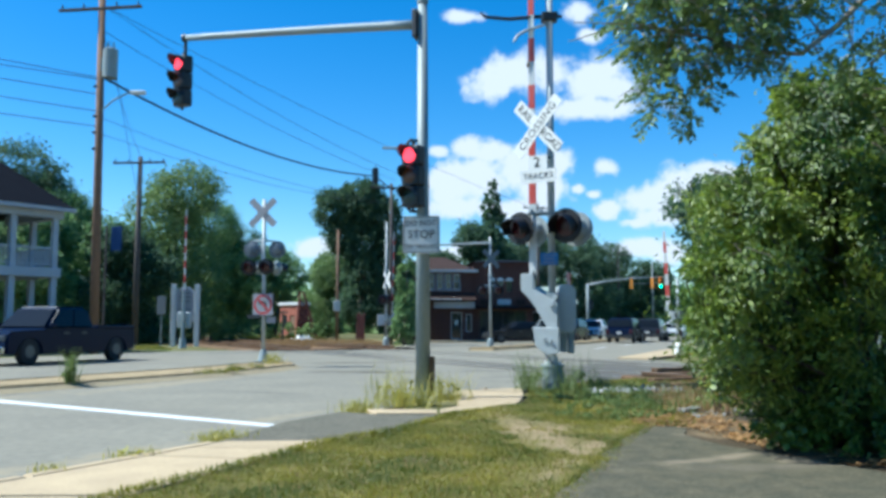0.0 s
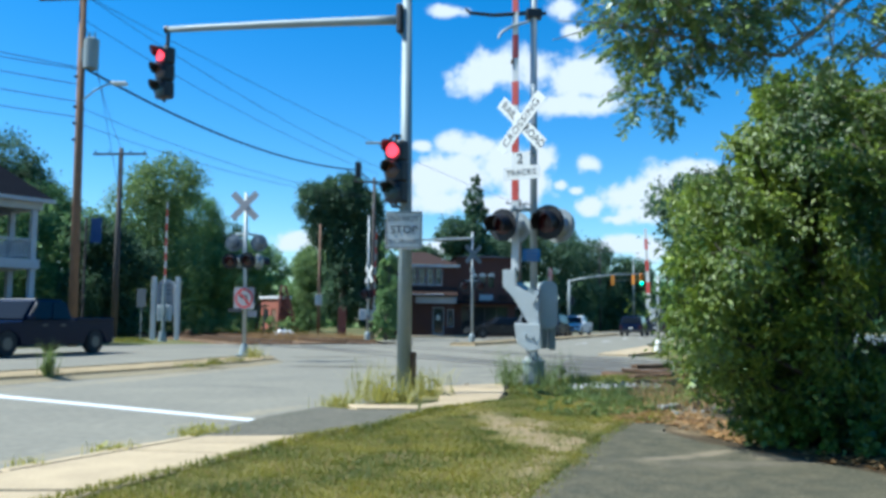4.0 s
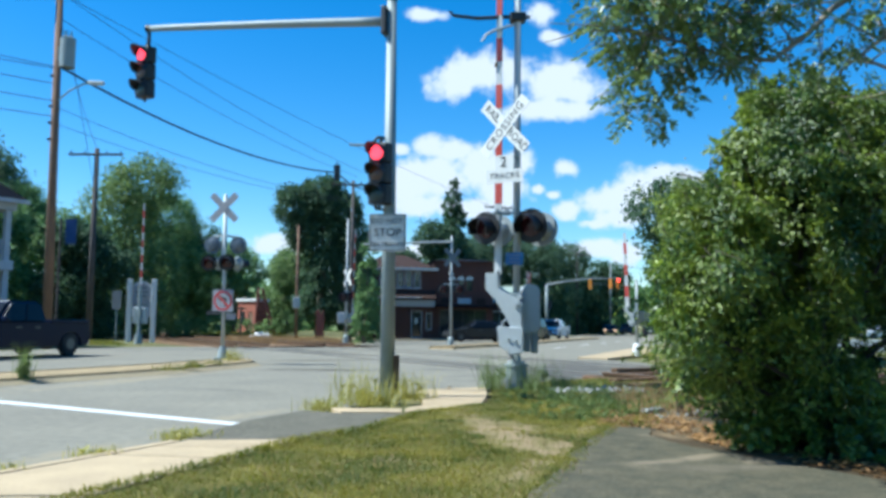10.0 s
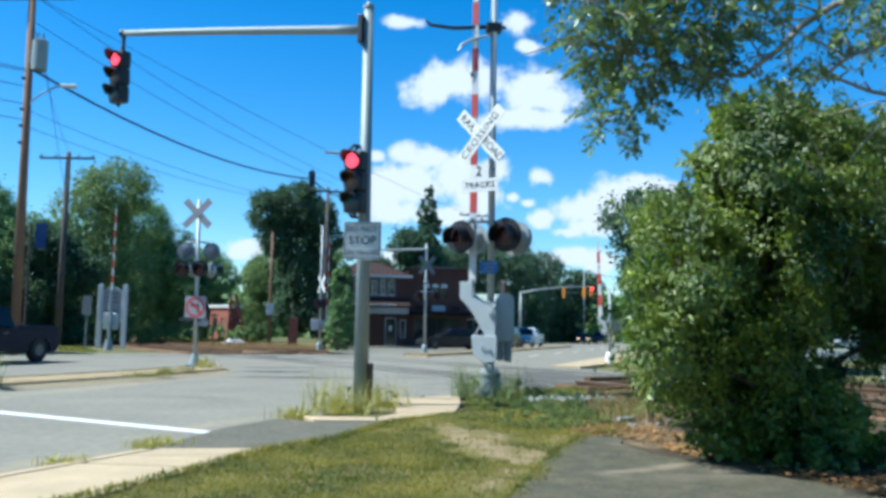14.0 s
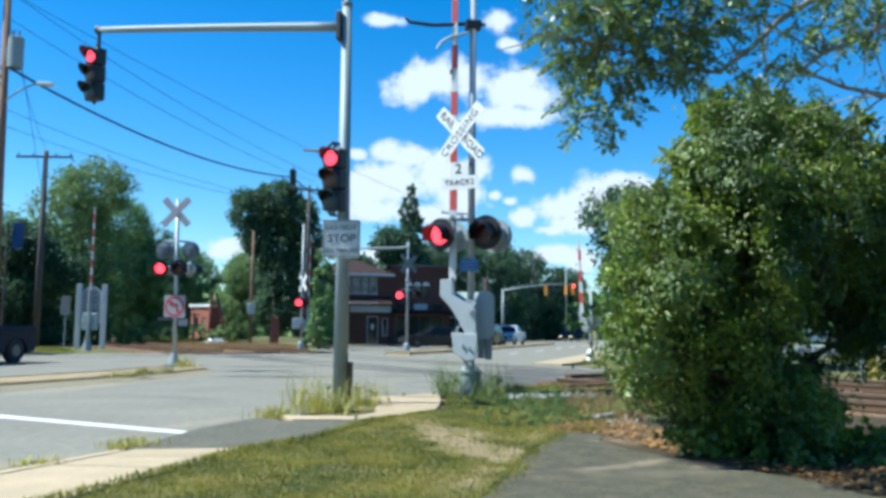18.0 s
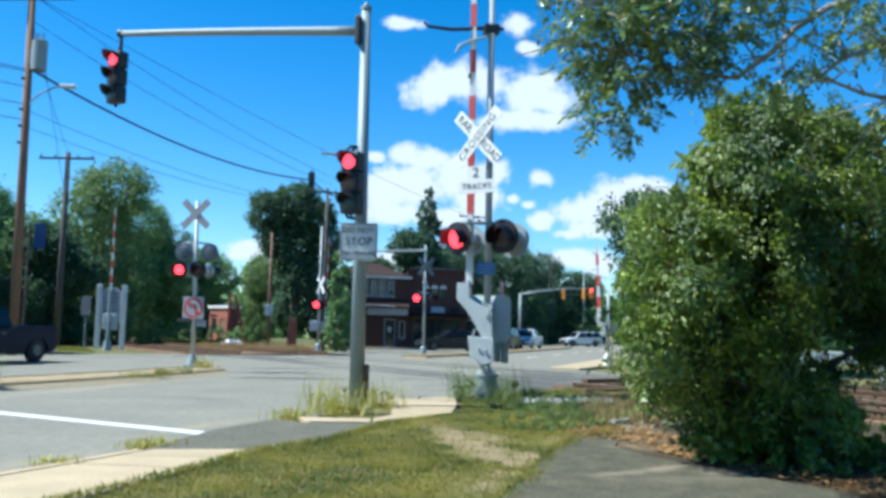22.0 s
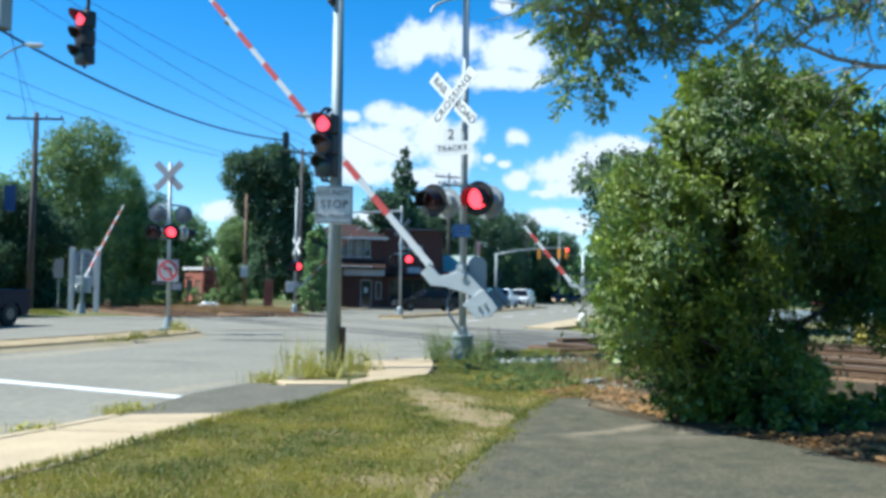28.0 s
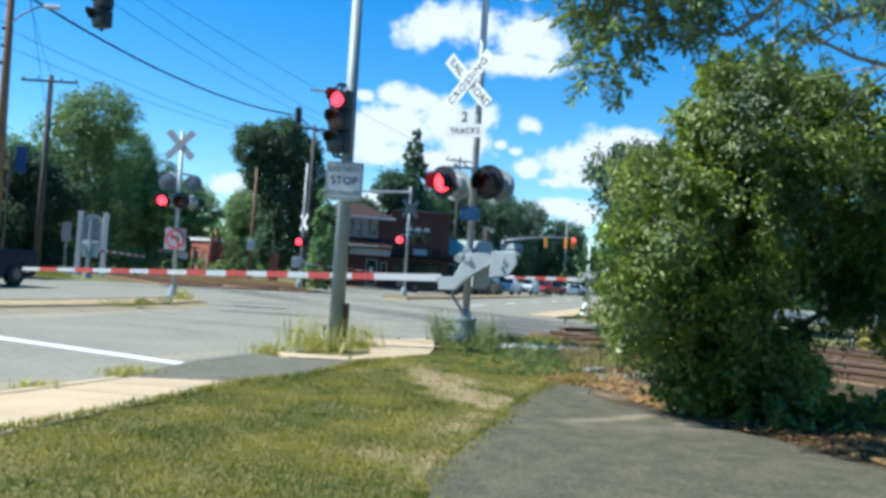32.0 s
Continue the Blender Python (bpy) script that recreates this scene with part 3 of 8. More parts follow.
def tufts(rng, lumps, gap, each, size, slim=0.3):
    """Layered leaf tufts on the skin of lumps (centre, radii): each a twig with a fan of leaves that lie alike."""
    cs = np.array([c for c, r in lumps], float)
    rs = np.array([r for c, r in lumps], float)
    seat, way = np.empty((0, 3)), []
    for c, r in zip(cs, rs):
        for d in rng.normal(size=(70, 3)):
            d /= np.linalg.norm(d)
            p = c + d * r
            deep = np.linalg.norm((p - cs) / rs, axis=1).min()
            if deep < 0.8 or noise.noise(Vector(p * 2.6)) + 0.5 * noise.noise(Vector(p * 6)) < -0.16 or (len(seat) and np.linalg.norm(seat - p, axis=1).min() < gap):
                continue
            seat = np.vstack([seat, p])
            way.append(d)
    n = len(seat)
    d = np.array(way)
    far = rng.normal(size=(n, 1)) * 0.05 + np.where(rng.random((n, 1)) < 0.14, 0.13, 0.0)
    a = d * 0.6 + rng.normal(size=(n, 3)) * 0.4 + np.array([0, 0, -0.45])
    a /= np.linalg.norm(a, axis=1, keepdims=True)
    side = np.cross(a, rng.normal(size=(n, 3)) * 0.3 + np.array([0, 0, 0.5]) + d)
    side /= np.linalg.norm(side, axis=1, keepdims=True)
    flat = np.cross(side, a)
    start, end = seat - a * 0.3 + d * far, seat + a * 0.17 + d * far
    big = (0.65 + 0.7 * rng.random((n, 1)))[:, None]
    f = rng.random((n, each, 1))
    wide = 0.15 * (1.1 - 0.75 * f) * big
    pos = start[:, None] + (end - start)[:, None] * (0.2 + 0.8 * f) + side[:, None] * rng.normal(size=(n, each, 1)) * wide + flat[:, None] * (rng.normal(size=(n, each, 1)) * 0.035 - 0.05 * f * f)
    sign = np.sign(rng.normal(size=(n, each, 1)))
    ax = a[:, None] * 0.8 + side[:, None] * sign * 0.8 + rng.normal(size=pos.shape) * 0.45 + np.array([0, 0, -0.25])
    ax = (ax / np.linalg.norm(ax, axis=2, keepdims=True)).reshape(-1, 3)
    w = np.cross(ax, (flat[:, None] + rng.normal(size=pos.shape) * 0.45).reshape(-1, 3))
    w /= np.linalg.norm(w, axis=1, keepdims=True)
    up = np.cross(w, ax)
    pos = pos.reshape(-1, 3)
    L = (size * (0.6 + 0.7 * rng.random(len(pos))))[:, None]
    v = np.stack([pos, pos + ax * L * 0.45 + w * L * slim + up * L * 0.1, pos + ax * L - up * L * 0.12, pos + ax * L * 0.45 - w * L * slim + up * L * 0.1], 1)
    return v, start, end


def fronds(rng, lumps, count, length, leaf, pairs=7, droop=0.5):
    """Feathered leaves of a locust: a thin stalk with leaflets in pairs along it."""
    cs = np.array([c for c, r in lumps], float)
    rs = np.array([r for c, r in lumps], float)
    w = rs.prod(1) ** 0.67
    k = rng.choice(len(lumps), count, p=w / w.sum())
    d = rng.normal(size=(count, 3))
    d /= np.linalg.norm(d, axis=1, keepdims=True)
    start = cs[k] + d * rs[k] * (0.2 + 0.8 * rng.random((count, 1)))
    run = d * [1, 1, 0.5] + rng.normal(size=(count, 3)) * 0.3 + np.array([0, 0, -droop])
    run /= np.linalg.norm(run, axis=1, keepdims=True)
    run *= length * (0.6 + 0.7 * rng.random((count, 1)))
    side = np.cross(run, rng.normal(size=(count, 3)) * 0.5 + np.array([0, 0, 1.0]))
    side /= np.linalg.norm(side, axis=1, keepdims=True)
    f = (0.15 + 0.85 * (np.arange(pairs) + 0.5) / pairs)[None, :, None]
    base = start[:, None] + run[:, None] * f + np.array([0, 0, -0.25]) * f * f * length
    out = []
    for sign in (-1, 1):
        ax = sign * side[:, None] + run[:, None] / length * 0.5 + rng.normal(size=base.shape) * 0.22 + np.array([0, 0, -0.25])
        out.append((base.reshape(-1, 3), ax.reshape(-1, 3)))
    pos, ax = np.concatenate([a for a, b in out]), np.concatenate([b for a, b in out])
    ax /= np.linalg.norm(ax, axis=1, keepdims=True)
    wide = np.cross(ax, rng.normal(size=ax.shape) * 0.6 + np.array([0, 0, 1.0]))
    wide /= np.linalg.norm(wide, axis=1, keepdims=True)
    up = np.cross(wide, ax)
    L = (leaf * (0.7 + 0.5 * rng.random(len(pos))))[:, None]
    v = np.stack([pos, pos + ax * L * 0.5 + wide * L * 0.24 + up * L * 0.06, pos + ax * L, pos + ax * L * 0.5 - wide * L * 0.24 + up * L * 0.06], 1)
    return v, start, start + run


LEAF_FACES = [(0, 1, 2), (0, 2, 3)]


def blades(rng, pos, height, lean=0.5, width=0.006, wild=0.35):
    """Grass blades at pos (n, 3): thin bent triangles."""
    n = len(pos)
    a = rng.random(n) * 2 * np.pi
    h = (height * (1 - wild + 2 * wild * rng.random(n)))[:, None]
    d = np.stack([np.cos(a), np.sin(a), np.zeros(n)], 1)
    s = np.stack([-np.sin(a), np.cos(a), np.zeros(n)], 1) * width
    up = np.array([0, 0, 1.0])
    k = (lean * rng.random(n))[:, None]
    mid = pos + up * h * 0.55 + d * h * k * 0.35
    tip = pos + up * h * (1 - 0.3 * k) + d * h * k
    return np.stack([pos - s, pos + s, mid + s * 0.7, tip, mid - s * 0.7], 1)


BLADE_FACES = [(0, 1, 2), (0, 2, 4), (4, 2, 3)]


def inside(poly, pts):
    """Which of pts (n, 2) lie in the polygon."""
    ok = np.zeros(len(pts), bool)
    j = len(poly) - 1
    for i in range(len(poly)):
        (xi, yi), (xj, yj) = poly[i], poly[j]
        cross = ((yi > pts[:, 1]) != (yj > pts[:, 1])) & (pts[:, 0] < (xj - xi) * (pts[:, 1] - yi) / (yj - yi + 1e-12) + xi)
        ok ^= cross
        j = i
    return ok


def scatter(rng, poly, count):
    """Random points inside a polygon."""
    p = np.array(poly)
    lo, hi = p.min(0), p.max(0)
    got = np.zeros((0, 2))
    while len(got) < count:
        c = lo + rng.random((count * 3, 2)) * (hi - lo)
        got = np.vstack([got, c[inside(poly, c)]])
    return got[:count]


def sheet(name, outline, z, mat, label, category, thick=0.05):
    """A flat piece of ground with a visible edge."""
    bm = bmesh.new()
    plate(bm, outline, z - thick, z, "z")
    bmesh.ops.triangulate(bm, faces=[f for f in bm.faces if len(f.verts) > 4])
    return tagged(part(name, bm, mat), label, category, kind="structure")

# ---- the setting ----
N2, TAU = Vector((0.877, 0.48)), Vector((-0.48, 0.877))      # across and along the railway
U2, V2 = Vector((0.375, 0.927)), Vector((-0.927, 0.375))     # along the street, and across it to the left


def on_track(n, s):
    p = N2 * n + TAU * s
    return (p.x, p.y)


def ground_sheet():
    """One sheet of rough ground to the horizon."""
    bm = bmesh.new()
    rings = [0.0, 20, 50, 100, 200, 500, 1500, 4000]
    last = None
    for r in rings[1:]:
        ring = [bm.verts.new((r * math.cos(a), 20 + r * math.sin(a), -0.06)) for a in [2 * math.pi * k / 48 for k in range(48)]]
        if last is None:
            bm.faces.new(ring)
        else:
            for k in range(48):
                bm.faces.new((last[k], ring[k], ring[(k + 1) % 48], last[(k + 1) % 48]))
        last = ring
    tagged(part("ground", bm, FAR_GRASS), "rough dry grass and soil round the crossing", "ground", kind="structure")


ground_sheet()

KERB_NEAR = [(-7.75, -4.0), (-2.95, 6.06), (-2.48, 7.05), (-2.1, 7.86), (-2.0, 8.4), (-1.92, 8.9), (-1.77, 9.62), (-1.28, 10.75), (-0.95, 11.1), (-0.7, 11.9), (-0.35, 12.9), (0.05, 13.9), (1.3, 14.9)]
ROAD = KERB_NEAR + [(2.6, 16.4), (4.6, 18.3), (5.4, 20.2), (6.6, 22.4), (7.6, 26.0), (7.3, 28.2), (6.0, 29.6), (8.2, 35.2), (18.4, 58.2), (60, 150), (110, 262),
                    (92, 262), (40, 150), (15.0, 86), (8.0, 67), (6.0, 64.2), (-1.0, 63.5), (-1.9, 52), (-3.0, 44.5), (-7.5, 40.2), (-11.5, 38.4), (-14.8, 30.8), (-29, -4.0)]
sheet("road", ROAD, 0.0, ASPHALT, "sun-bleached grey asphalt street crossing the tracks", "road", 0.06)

LAWN = [(-4.7, -4.0), (-2.1, 5.2), (-1.76, 5.95), (-1.46, 6.75), (-1.05, 7.92), (-0.7, 8.38), (-0.45, 8.8), (-0.16, 9.6), (0.15, 10.4), (0.58, 10.9), (1.0, 11.45), (1.2, 12.3), (1.35, 13.4), (1.45, 14.8), (2.7, 16.3), (4.5, 18.1), (4.9, 17.2), (5.0, 14.4), (3.6, 11.3),
        (2.6, 9.1), (2.34, 9.24), (2.08, 8.95), (1.6, 7.85), (1.08, 6.38), (0.7, 5.38), (0.32, 4.1), (-1.9, -4.0)]


def lawn_height(x, y):
    return 0.05 + 0.03 * noise.noise(Vector((x * 0.7, y * 0.7, 3.1))) + 0.012 * noise.noise(Vector((x * 3, y * 3, 1.7)))


def lawn():
    """The worn lawn: an uneven surface with its grass standing on it."""
    bm = bmesh.new()
    step = 0.125
    ok = inside(LAWN, np.array([(-5.2 + (i + 0.5) * step, -4.2 + (j + 0.5) * step) for i in range(int(11 / step)) for j in range(int(23 / step))])).reshape(int(11 / step), -1)
    pts = {}
    for i in range(int(11 / step)):
        for j in range(int(23 / step)):
            if ok[i, j]:
                q = []
                for a, b in ((0, 0), (1, 0), (1, 1), (0, 1)):
                    key = (i + a, j + b)
                    if key not in pts:
                        x, y = -5.2 + key[0] * step, -4.2 + key[1] * step
                        pts[key] = bm.verts.new((x, y, lawn_height(x, y)))
                    q.append(pts[key])
                bm.faces.new(q)
    bmesh.ops.triangulate(bm, faces=bm.faces[:])
    tagged(part("lawn", bm, GRASS_SOIL, smooth=True), "worn patchy roadside lawn with bare soil showing", "lawn", kind="structure")


lawn()
DRIVE = [(-1.9, -4.0), (0.32, 4.1), (0.7, 5.38), (1.08, 6.38), (1.6, 7.85), (2.08, 8.95), (2.34, 9.24), (2.48, 8.9), (2.42, 8.2), (2.5, 7.6), (2.82, 7.08), (3.02, 6.6), (3.2, 6.15), (3.45, 5.5), (3.95, 4.5), (4.6, 3.2), (5.4, 1.0), (6.0, -4.0)]


def ragged(outline, amount, step=0.18):
    """The same outline with an uneven, crumbled edge."""
    out = []
    for p, q in zip(outline, outline[1:] + outline[:1]):
        p, q = Vector(p), Vector(q)
        k = max(1, int((q - p).length / step))
        n = Vector((-(q - p).y, (q - p).x)).normalized()
        for i in range(k):
            a = p.lerp(q, i / k)
            a = a + n * amount * noise.noise(Vector((a.x * 3.1, a.y * 3.1, 5.5))) * 1.6 + n * amount * 0.5 * noise.noise(Vector((a.x * 11, a.y * 11, 2.5)))
            out.append((a.x, a.y))
    return out


DRIVE = ragged(DRIVE, 0.07)
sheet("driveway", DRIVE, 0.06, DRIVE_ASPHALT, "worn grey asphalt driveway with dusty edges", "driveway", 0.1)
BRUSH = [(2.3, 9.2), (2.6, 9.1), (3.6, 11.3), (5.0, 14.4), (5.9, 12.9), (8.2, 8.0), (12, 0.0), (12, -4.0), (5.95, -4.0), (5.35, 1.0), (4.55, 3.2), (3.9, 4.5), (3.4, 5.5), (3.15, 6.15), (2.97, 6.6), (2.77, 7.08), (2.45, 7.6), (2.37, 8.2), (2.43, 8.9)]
sheet("brush_ground", BRUSH, 0.05, UNDERBRUSH, "leafy soil under the roadside bush, darkened for its shade", "ground", 0.1)

# bare patches in the lawn
rng = np.random.default_rng(11)


def patch(name, cx, cy, rx, ry, turn, z, mat, label, category):
    bm = bmesh.new()
    out = []
    for k in range(26):
        a = 2 * math.pi * k / 26
        r = 1 + 0.32 * noise.noise(Vector((math.cos(a) * 1.6 + cx, math.sin(a) * 1.6 + cy, 0.4)))
        x, y = rx * r * math.cos(a), ry * r * math.sin(a)
        c, s = math.cos(radians(turn)), math.sin(radians(turn))
        out.append((cx + x * c - y * s, cy + x * s + y * c))
    lo = [bm.verts.new((x, y, (lawn_height(x, y) if z is None else z) + 0.004)) for x, y in out]
    mid = bm.verts.new((cx, cy, (lawn_height(cx, cy) if z is None else z) + 0.02))
    for k in range(26):
        bm.faces.new((mid, lo[k], lo[(k + 1) % 26]))
    tagged(part(name, bm, mat, smooth=True), label, category, kind="structure")


patch("road_repair", -1.9, 20.9, 1.5, 0.22, -2, 0.002, ASPHALT_DARK, "dark tar repair in the street before the rails", "road repair")
patch("road_repair", -2.6, 26.3, 1.6, 0.2, 8, 0.002, ASPHALT_DARK, "dark tar repair beside the rails", "road repair")


def slab(name, outline, z, mat, parent):
    bm = bmesh.new()
    plate(bm, outline, z - 0.1, z, "z")
    bevelled(bm, 0.008, 1)
    return part(name, bm, mat, parent)


# sidewalks in cast slabs
walk_near = thing("sidewalk", pose(0, 0, 0), "pale tan concrete sidewalk slabs along the kerb", "sidewalk", kind="structure")
outer = [(-7.6, -4.0), (-5.17, 1.1), (-3.96, 3.65), (-2.34, 7.0), (-1.96, 7.84)]
inner = [(-4.7, -4.0), (-3.3, 1.0), (-2.5, 3.9), (-1.4, 6.82), (-1.03, 7.92)]
for i in range(4):
    for a in (0.0, 0.5):
        def mix(p, q, t):
            return (p[0] + (q[0] - p[0]) * t, p[1] + (q[1] - p[1]) * t)
        e = 0.012
        slab("slab", [mix(outer[i], outer[i + 1], a + e), mix(inner[i], inner[i + 1], a + e), mix(inner[i], inner[i + 1], a + 0.5 - e), mix(outer[i], outer[i + 1], a + 0.5 - e)], 0.07, CONCRETE, walk_near)
sheet("apron", [(-2.07, 7.87), (-1.02, 7.96), (-0.68, 8.4), (-0.42, 8.84), (-0.13, 9.62), (0.12, 10.38), (-0.82, 10.4), (-1.25, 10.72), (-1.74, 9.6), (-1.9, 8.88), (-1.98, 8.38)], 0.05, ASPHALT_DARK, "dark asphalt ramp in the sidewalk", "ramp", 0.1)
walk_far = thing("sidewalk", pose(0, 0, 0), "pale concrete sidewalk slabs beside the signal mast", "sidewalk", kind="structure")
for corners in ([(-0.95, 10.85), (-0.8, 10.42), (-0.06, 10.4), (-0.06, 10.82)], [(-0.03, 10.84), (-0.03, 10.42), (0.56, 10.92), (0.95, 11.42), (0.28, 11.42)], [(0.22, 11.45), (0.97, 11.45), (1.15, 12.4), (0.22, 12.4)],
                [(0.22, 12.43), (1.15, 12.43), (1.27, 13.4), (0.22, 13.4)], [(0.22, 13.43), (1.27, 13.43), (1.36, 14.65), (0.16, 13.95)]):
    slab("slab", corners, 0.07, CONCRETE, walk_far)
walk_corner = thing("sidewalk", pose(0, 0, 0), "tan concrete sidewalk at the far corner of the crossing", "sidewalk", kind="structure")
slab("slab", [(6.1, 29.7), (7.0, 29.1), (9.3, 33.2), (8.3, 34.9)], 0.05, CONCRETE, walk_corner)
slab("slab", [(8.34, 35.0), (9.35, 33.3), (13.7, 43.3), (12.6, 45.3)], 0.05, CONCRETE, walk_corner)
slab("slab", [(12.65, 45.4), (13.75, 43.4), (20.0, 58.0), (18.5, 58.1)], 0.05, CONCRETE, walk_corner)
shop_walk = thing("sidewalk", pose(0, 0, 0), "pale sidewalk before the brick shop", "sidewalk", kind="structure")
for a, b in ((-5.0, -2.0), (-1.95, 1.2), (1.25, 4.4)):
    slab("slab", [(a, 56.5 + 1.6 * (a + 5) / 3), (b, 56.5 + 1.6 * (b + 5) / 3), (b, 58.2 + 1.6 * (b + 5) / 3), (a, 58.2 + 1.6 * (a + 5) / 3)], 0.12, CONCRETE, shop_walk)


def island(name, outline, z, label, tufts=True):
    """A traffic island: kerb stones round a rough top."""
    t = thing(name, pose(0, 0, 0), label, "traffic island", kind="structure")
    bm = bmesh.new()
    plate(bm, outline, -0.05, z, "z")
    bmesh.ops.triangulate(bm, faces=[f for f in bm.faces if len(f.verts) > 4])
    part("island_top", bm, KERB, t)
    c = Vector((sum(p[0] for p in outline) / len(outline), sum(p[1] for p in outline) / len(outline)))
    for i in range(len(outline)):
        p, q = Vector(outline[i]), Vector(outline[(i + 1) % len(outline)])
        L = (q - p).length
        pieces = max(1, min(16, int(L / 1.8)))
        for k in range(pieces):
            a, b = p.lerp(q, k / pieces + 0.004), p.lerp(q, (k + 1) / pieces - 0.004)
            n = Vector((-(q - p).y, (q - p).x)).normalized()
            if n.dot(c - (p + q) / 2) < 0:
                n = -n
            bm = bmesh.new()
            # a mountable kerb: a low lip, a long slope, a flat back
            rows = [[bm.verts.new((e.x + n.x * d, e.y + n.y * d, h)) for d, h in ((-0.13, -0.05), (-0.13, 0.004), (0.1, z + 0.012), (0.24, z + 0.02), (0.24, -0.05))] for e in (a, b)]
            for j in range(5):
                bm.faces.new((rows[0][j], rows[1][j], rows[1][(j + 1) % 5], rows[0][(j + 1) % 5]))
            bm.faces.new(rows[0])
            bm.faces.new(rows[1][::-1])
            bmesh.ops.recalc_face_normals(bm, faces=bm.faces[:])
            part("kerb_stone", bm, KERB, t)


MEDIAN = [(-13.0, 1.0), (-7.5, 14.1), (-6.8, 15.35), (-6.2, 16.7), (-5.6, 18.0), (-4.95, 19.6), (-4.35, 21.2), (-3.98, 23.0), (-4.2, 24.3), (-5.0, 24.5), (-5.5, 23.3), (-6.3, 20.6), (-7.6, 17.6), (-9.0, 14.4), (-14.4, 1.0)]
island("median_island", MEDIAN, 0.1, "tan concrete median island with weeds along its kerb")
FAR_MEDIAN = [(1.3, 39.7), (2.4, 39.4), (6.2, 47.4), (18.2, 78.0), (17.0, 78.4), (5.2, 49.5)]
island("far_median_island", FAR_MEDIAN, 0.13, "tan concrete median island beyond the tracks")

# kerb along the near sidewalk
kerb_line = thing("kerb", pose(0, 0, 0), "worn concrete kerb at the street's edge", "kerb", kind="structure")
for p, q in zip(KERB_NEAR[:3], KERB_NEAR[1:3] + [(-2.12, 7.82)]):
    p, q = Vector(p), Vector(q)
    k = max(1, int((q - p).length / 2.0))
    for i in range(k):
        a, b = p.lerp(q, i / k + 0.003), p.lerp(q, (i + 1) / k - 0.003)
        n = Vector(((q - p).y, -(q - p).x)).normalized() * 0.12
        bm = bmesh.new()
        plate(bm, [(a.x, a.y), (b.x, b.y), (b.x + n.x, b.y + n.y), (a.x + n.x, a.y + n.y)], -0.04, 0.072, "z")
        bevelled(bm, 0.015, 1)
        part("kerb_stone", bm, CONCRETE, kerb_line)

# sand that has drifted against the median's kerb
edge = MEDIAN[0:8]
sand = bmesh.new()
rows = []
for k, (x, y) in enumerate(edge):
    wide = 0.34 + 0.08 * math.sin(k * 2.3)
    rows.append([sand.verts.new(p) for p in ((x - 0.03, y + 0.02, 0.085), (x + 0.07, y - 0.03, 0.05), (x + wide, y - 0.4 * wide, 0.003))])
for a, b in zip(rows, rows[1:]):
    for k in range(2):
        sand.faces.new((a[k], a[k + 1], b[k + 1], b[k]))
tagged(part("sand_drift", sand, DIRT), "tan sand drifted along the median's kerb", "sand", kind="stuff")

# painted lines
stop = thing("stop_line", pose(0, 0, 0), "worn white stop line painted across the lane", "road marking", kind="structure")
bm = bmesh.new()
plate(bm, [(-1.76, 9.64), (-7.3, 13.36), (-7.4, 13.14), (-1.8, 9.43)], 0.003, 0.008, "z")
part("paint", bm, PAINT_LINE, stop)
dashes = thing("lane_line", pose(0, 0, 0), "white dashed lane line beyond the tracks", "road marking", kind="structure")
for k in range(14):
    c = Vector((5.6, 38.0)) + U2 * (k * 7.5)
    bm = bmesh.new()
    a, b = c - U2 * 1.4, c + U2 * 1.4
    plate(bm, [(a.x, a.y), (b.x, b.y), (b.x + V2.x * 0.13, b.y + V2.y * 0.13), (a.x + V2.x * 0.13, a.y + V2.y * 0.13)], 0.003, 0.008, "z")
    part("dash", bm, PAINT_LINE, dashes)


# ---- the railway: two tracks ----
def ballast_bed(s0, s1):
    a, b = on_track(11.2, s0), on_track(11.2, s1)
    c, d = on_track(20.2, s1), on_track(20.2, s0)
    bm = bmesh.new()
    plate(bm, [a, b, c, d], -0.08, 0.0, "z")
    tagged(part("track_bed", bm, BALLAST), "rust-brown ballast between the rails", "track bed", kind="structure")


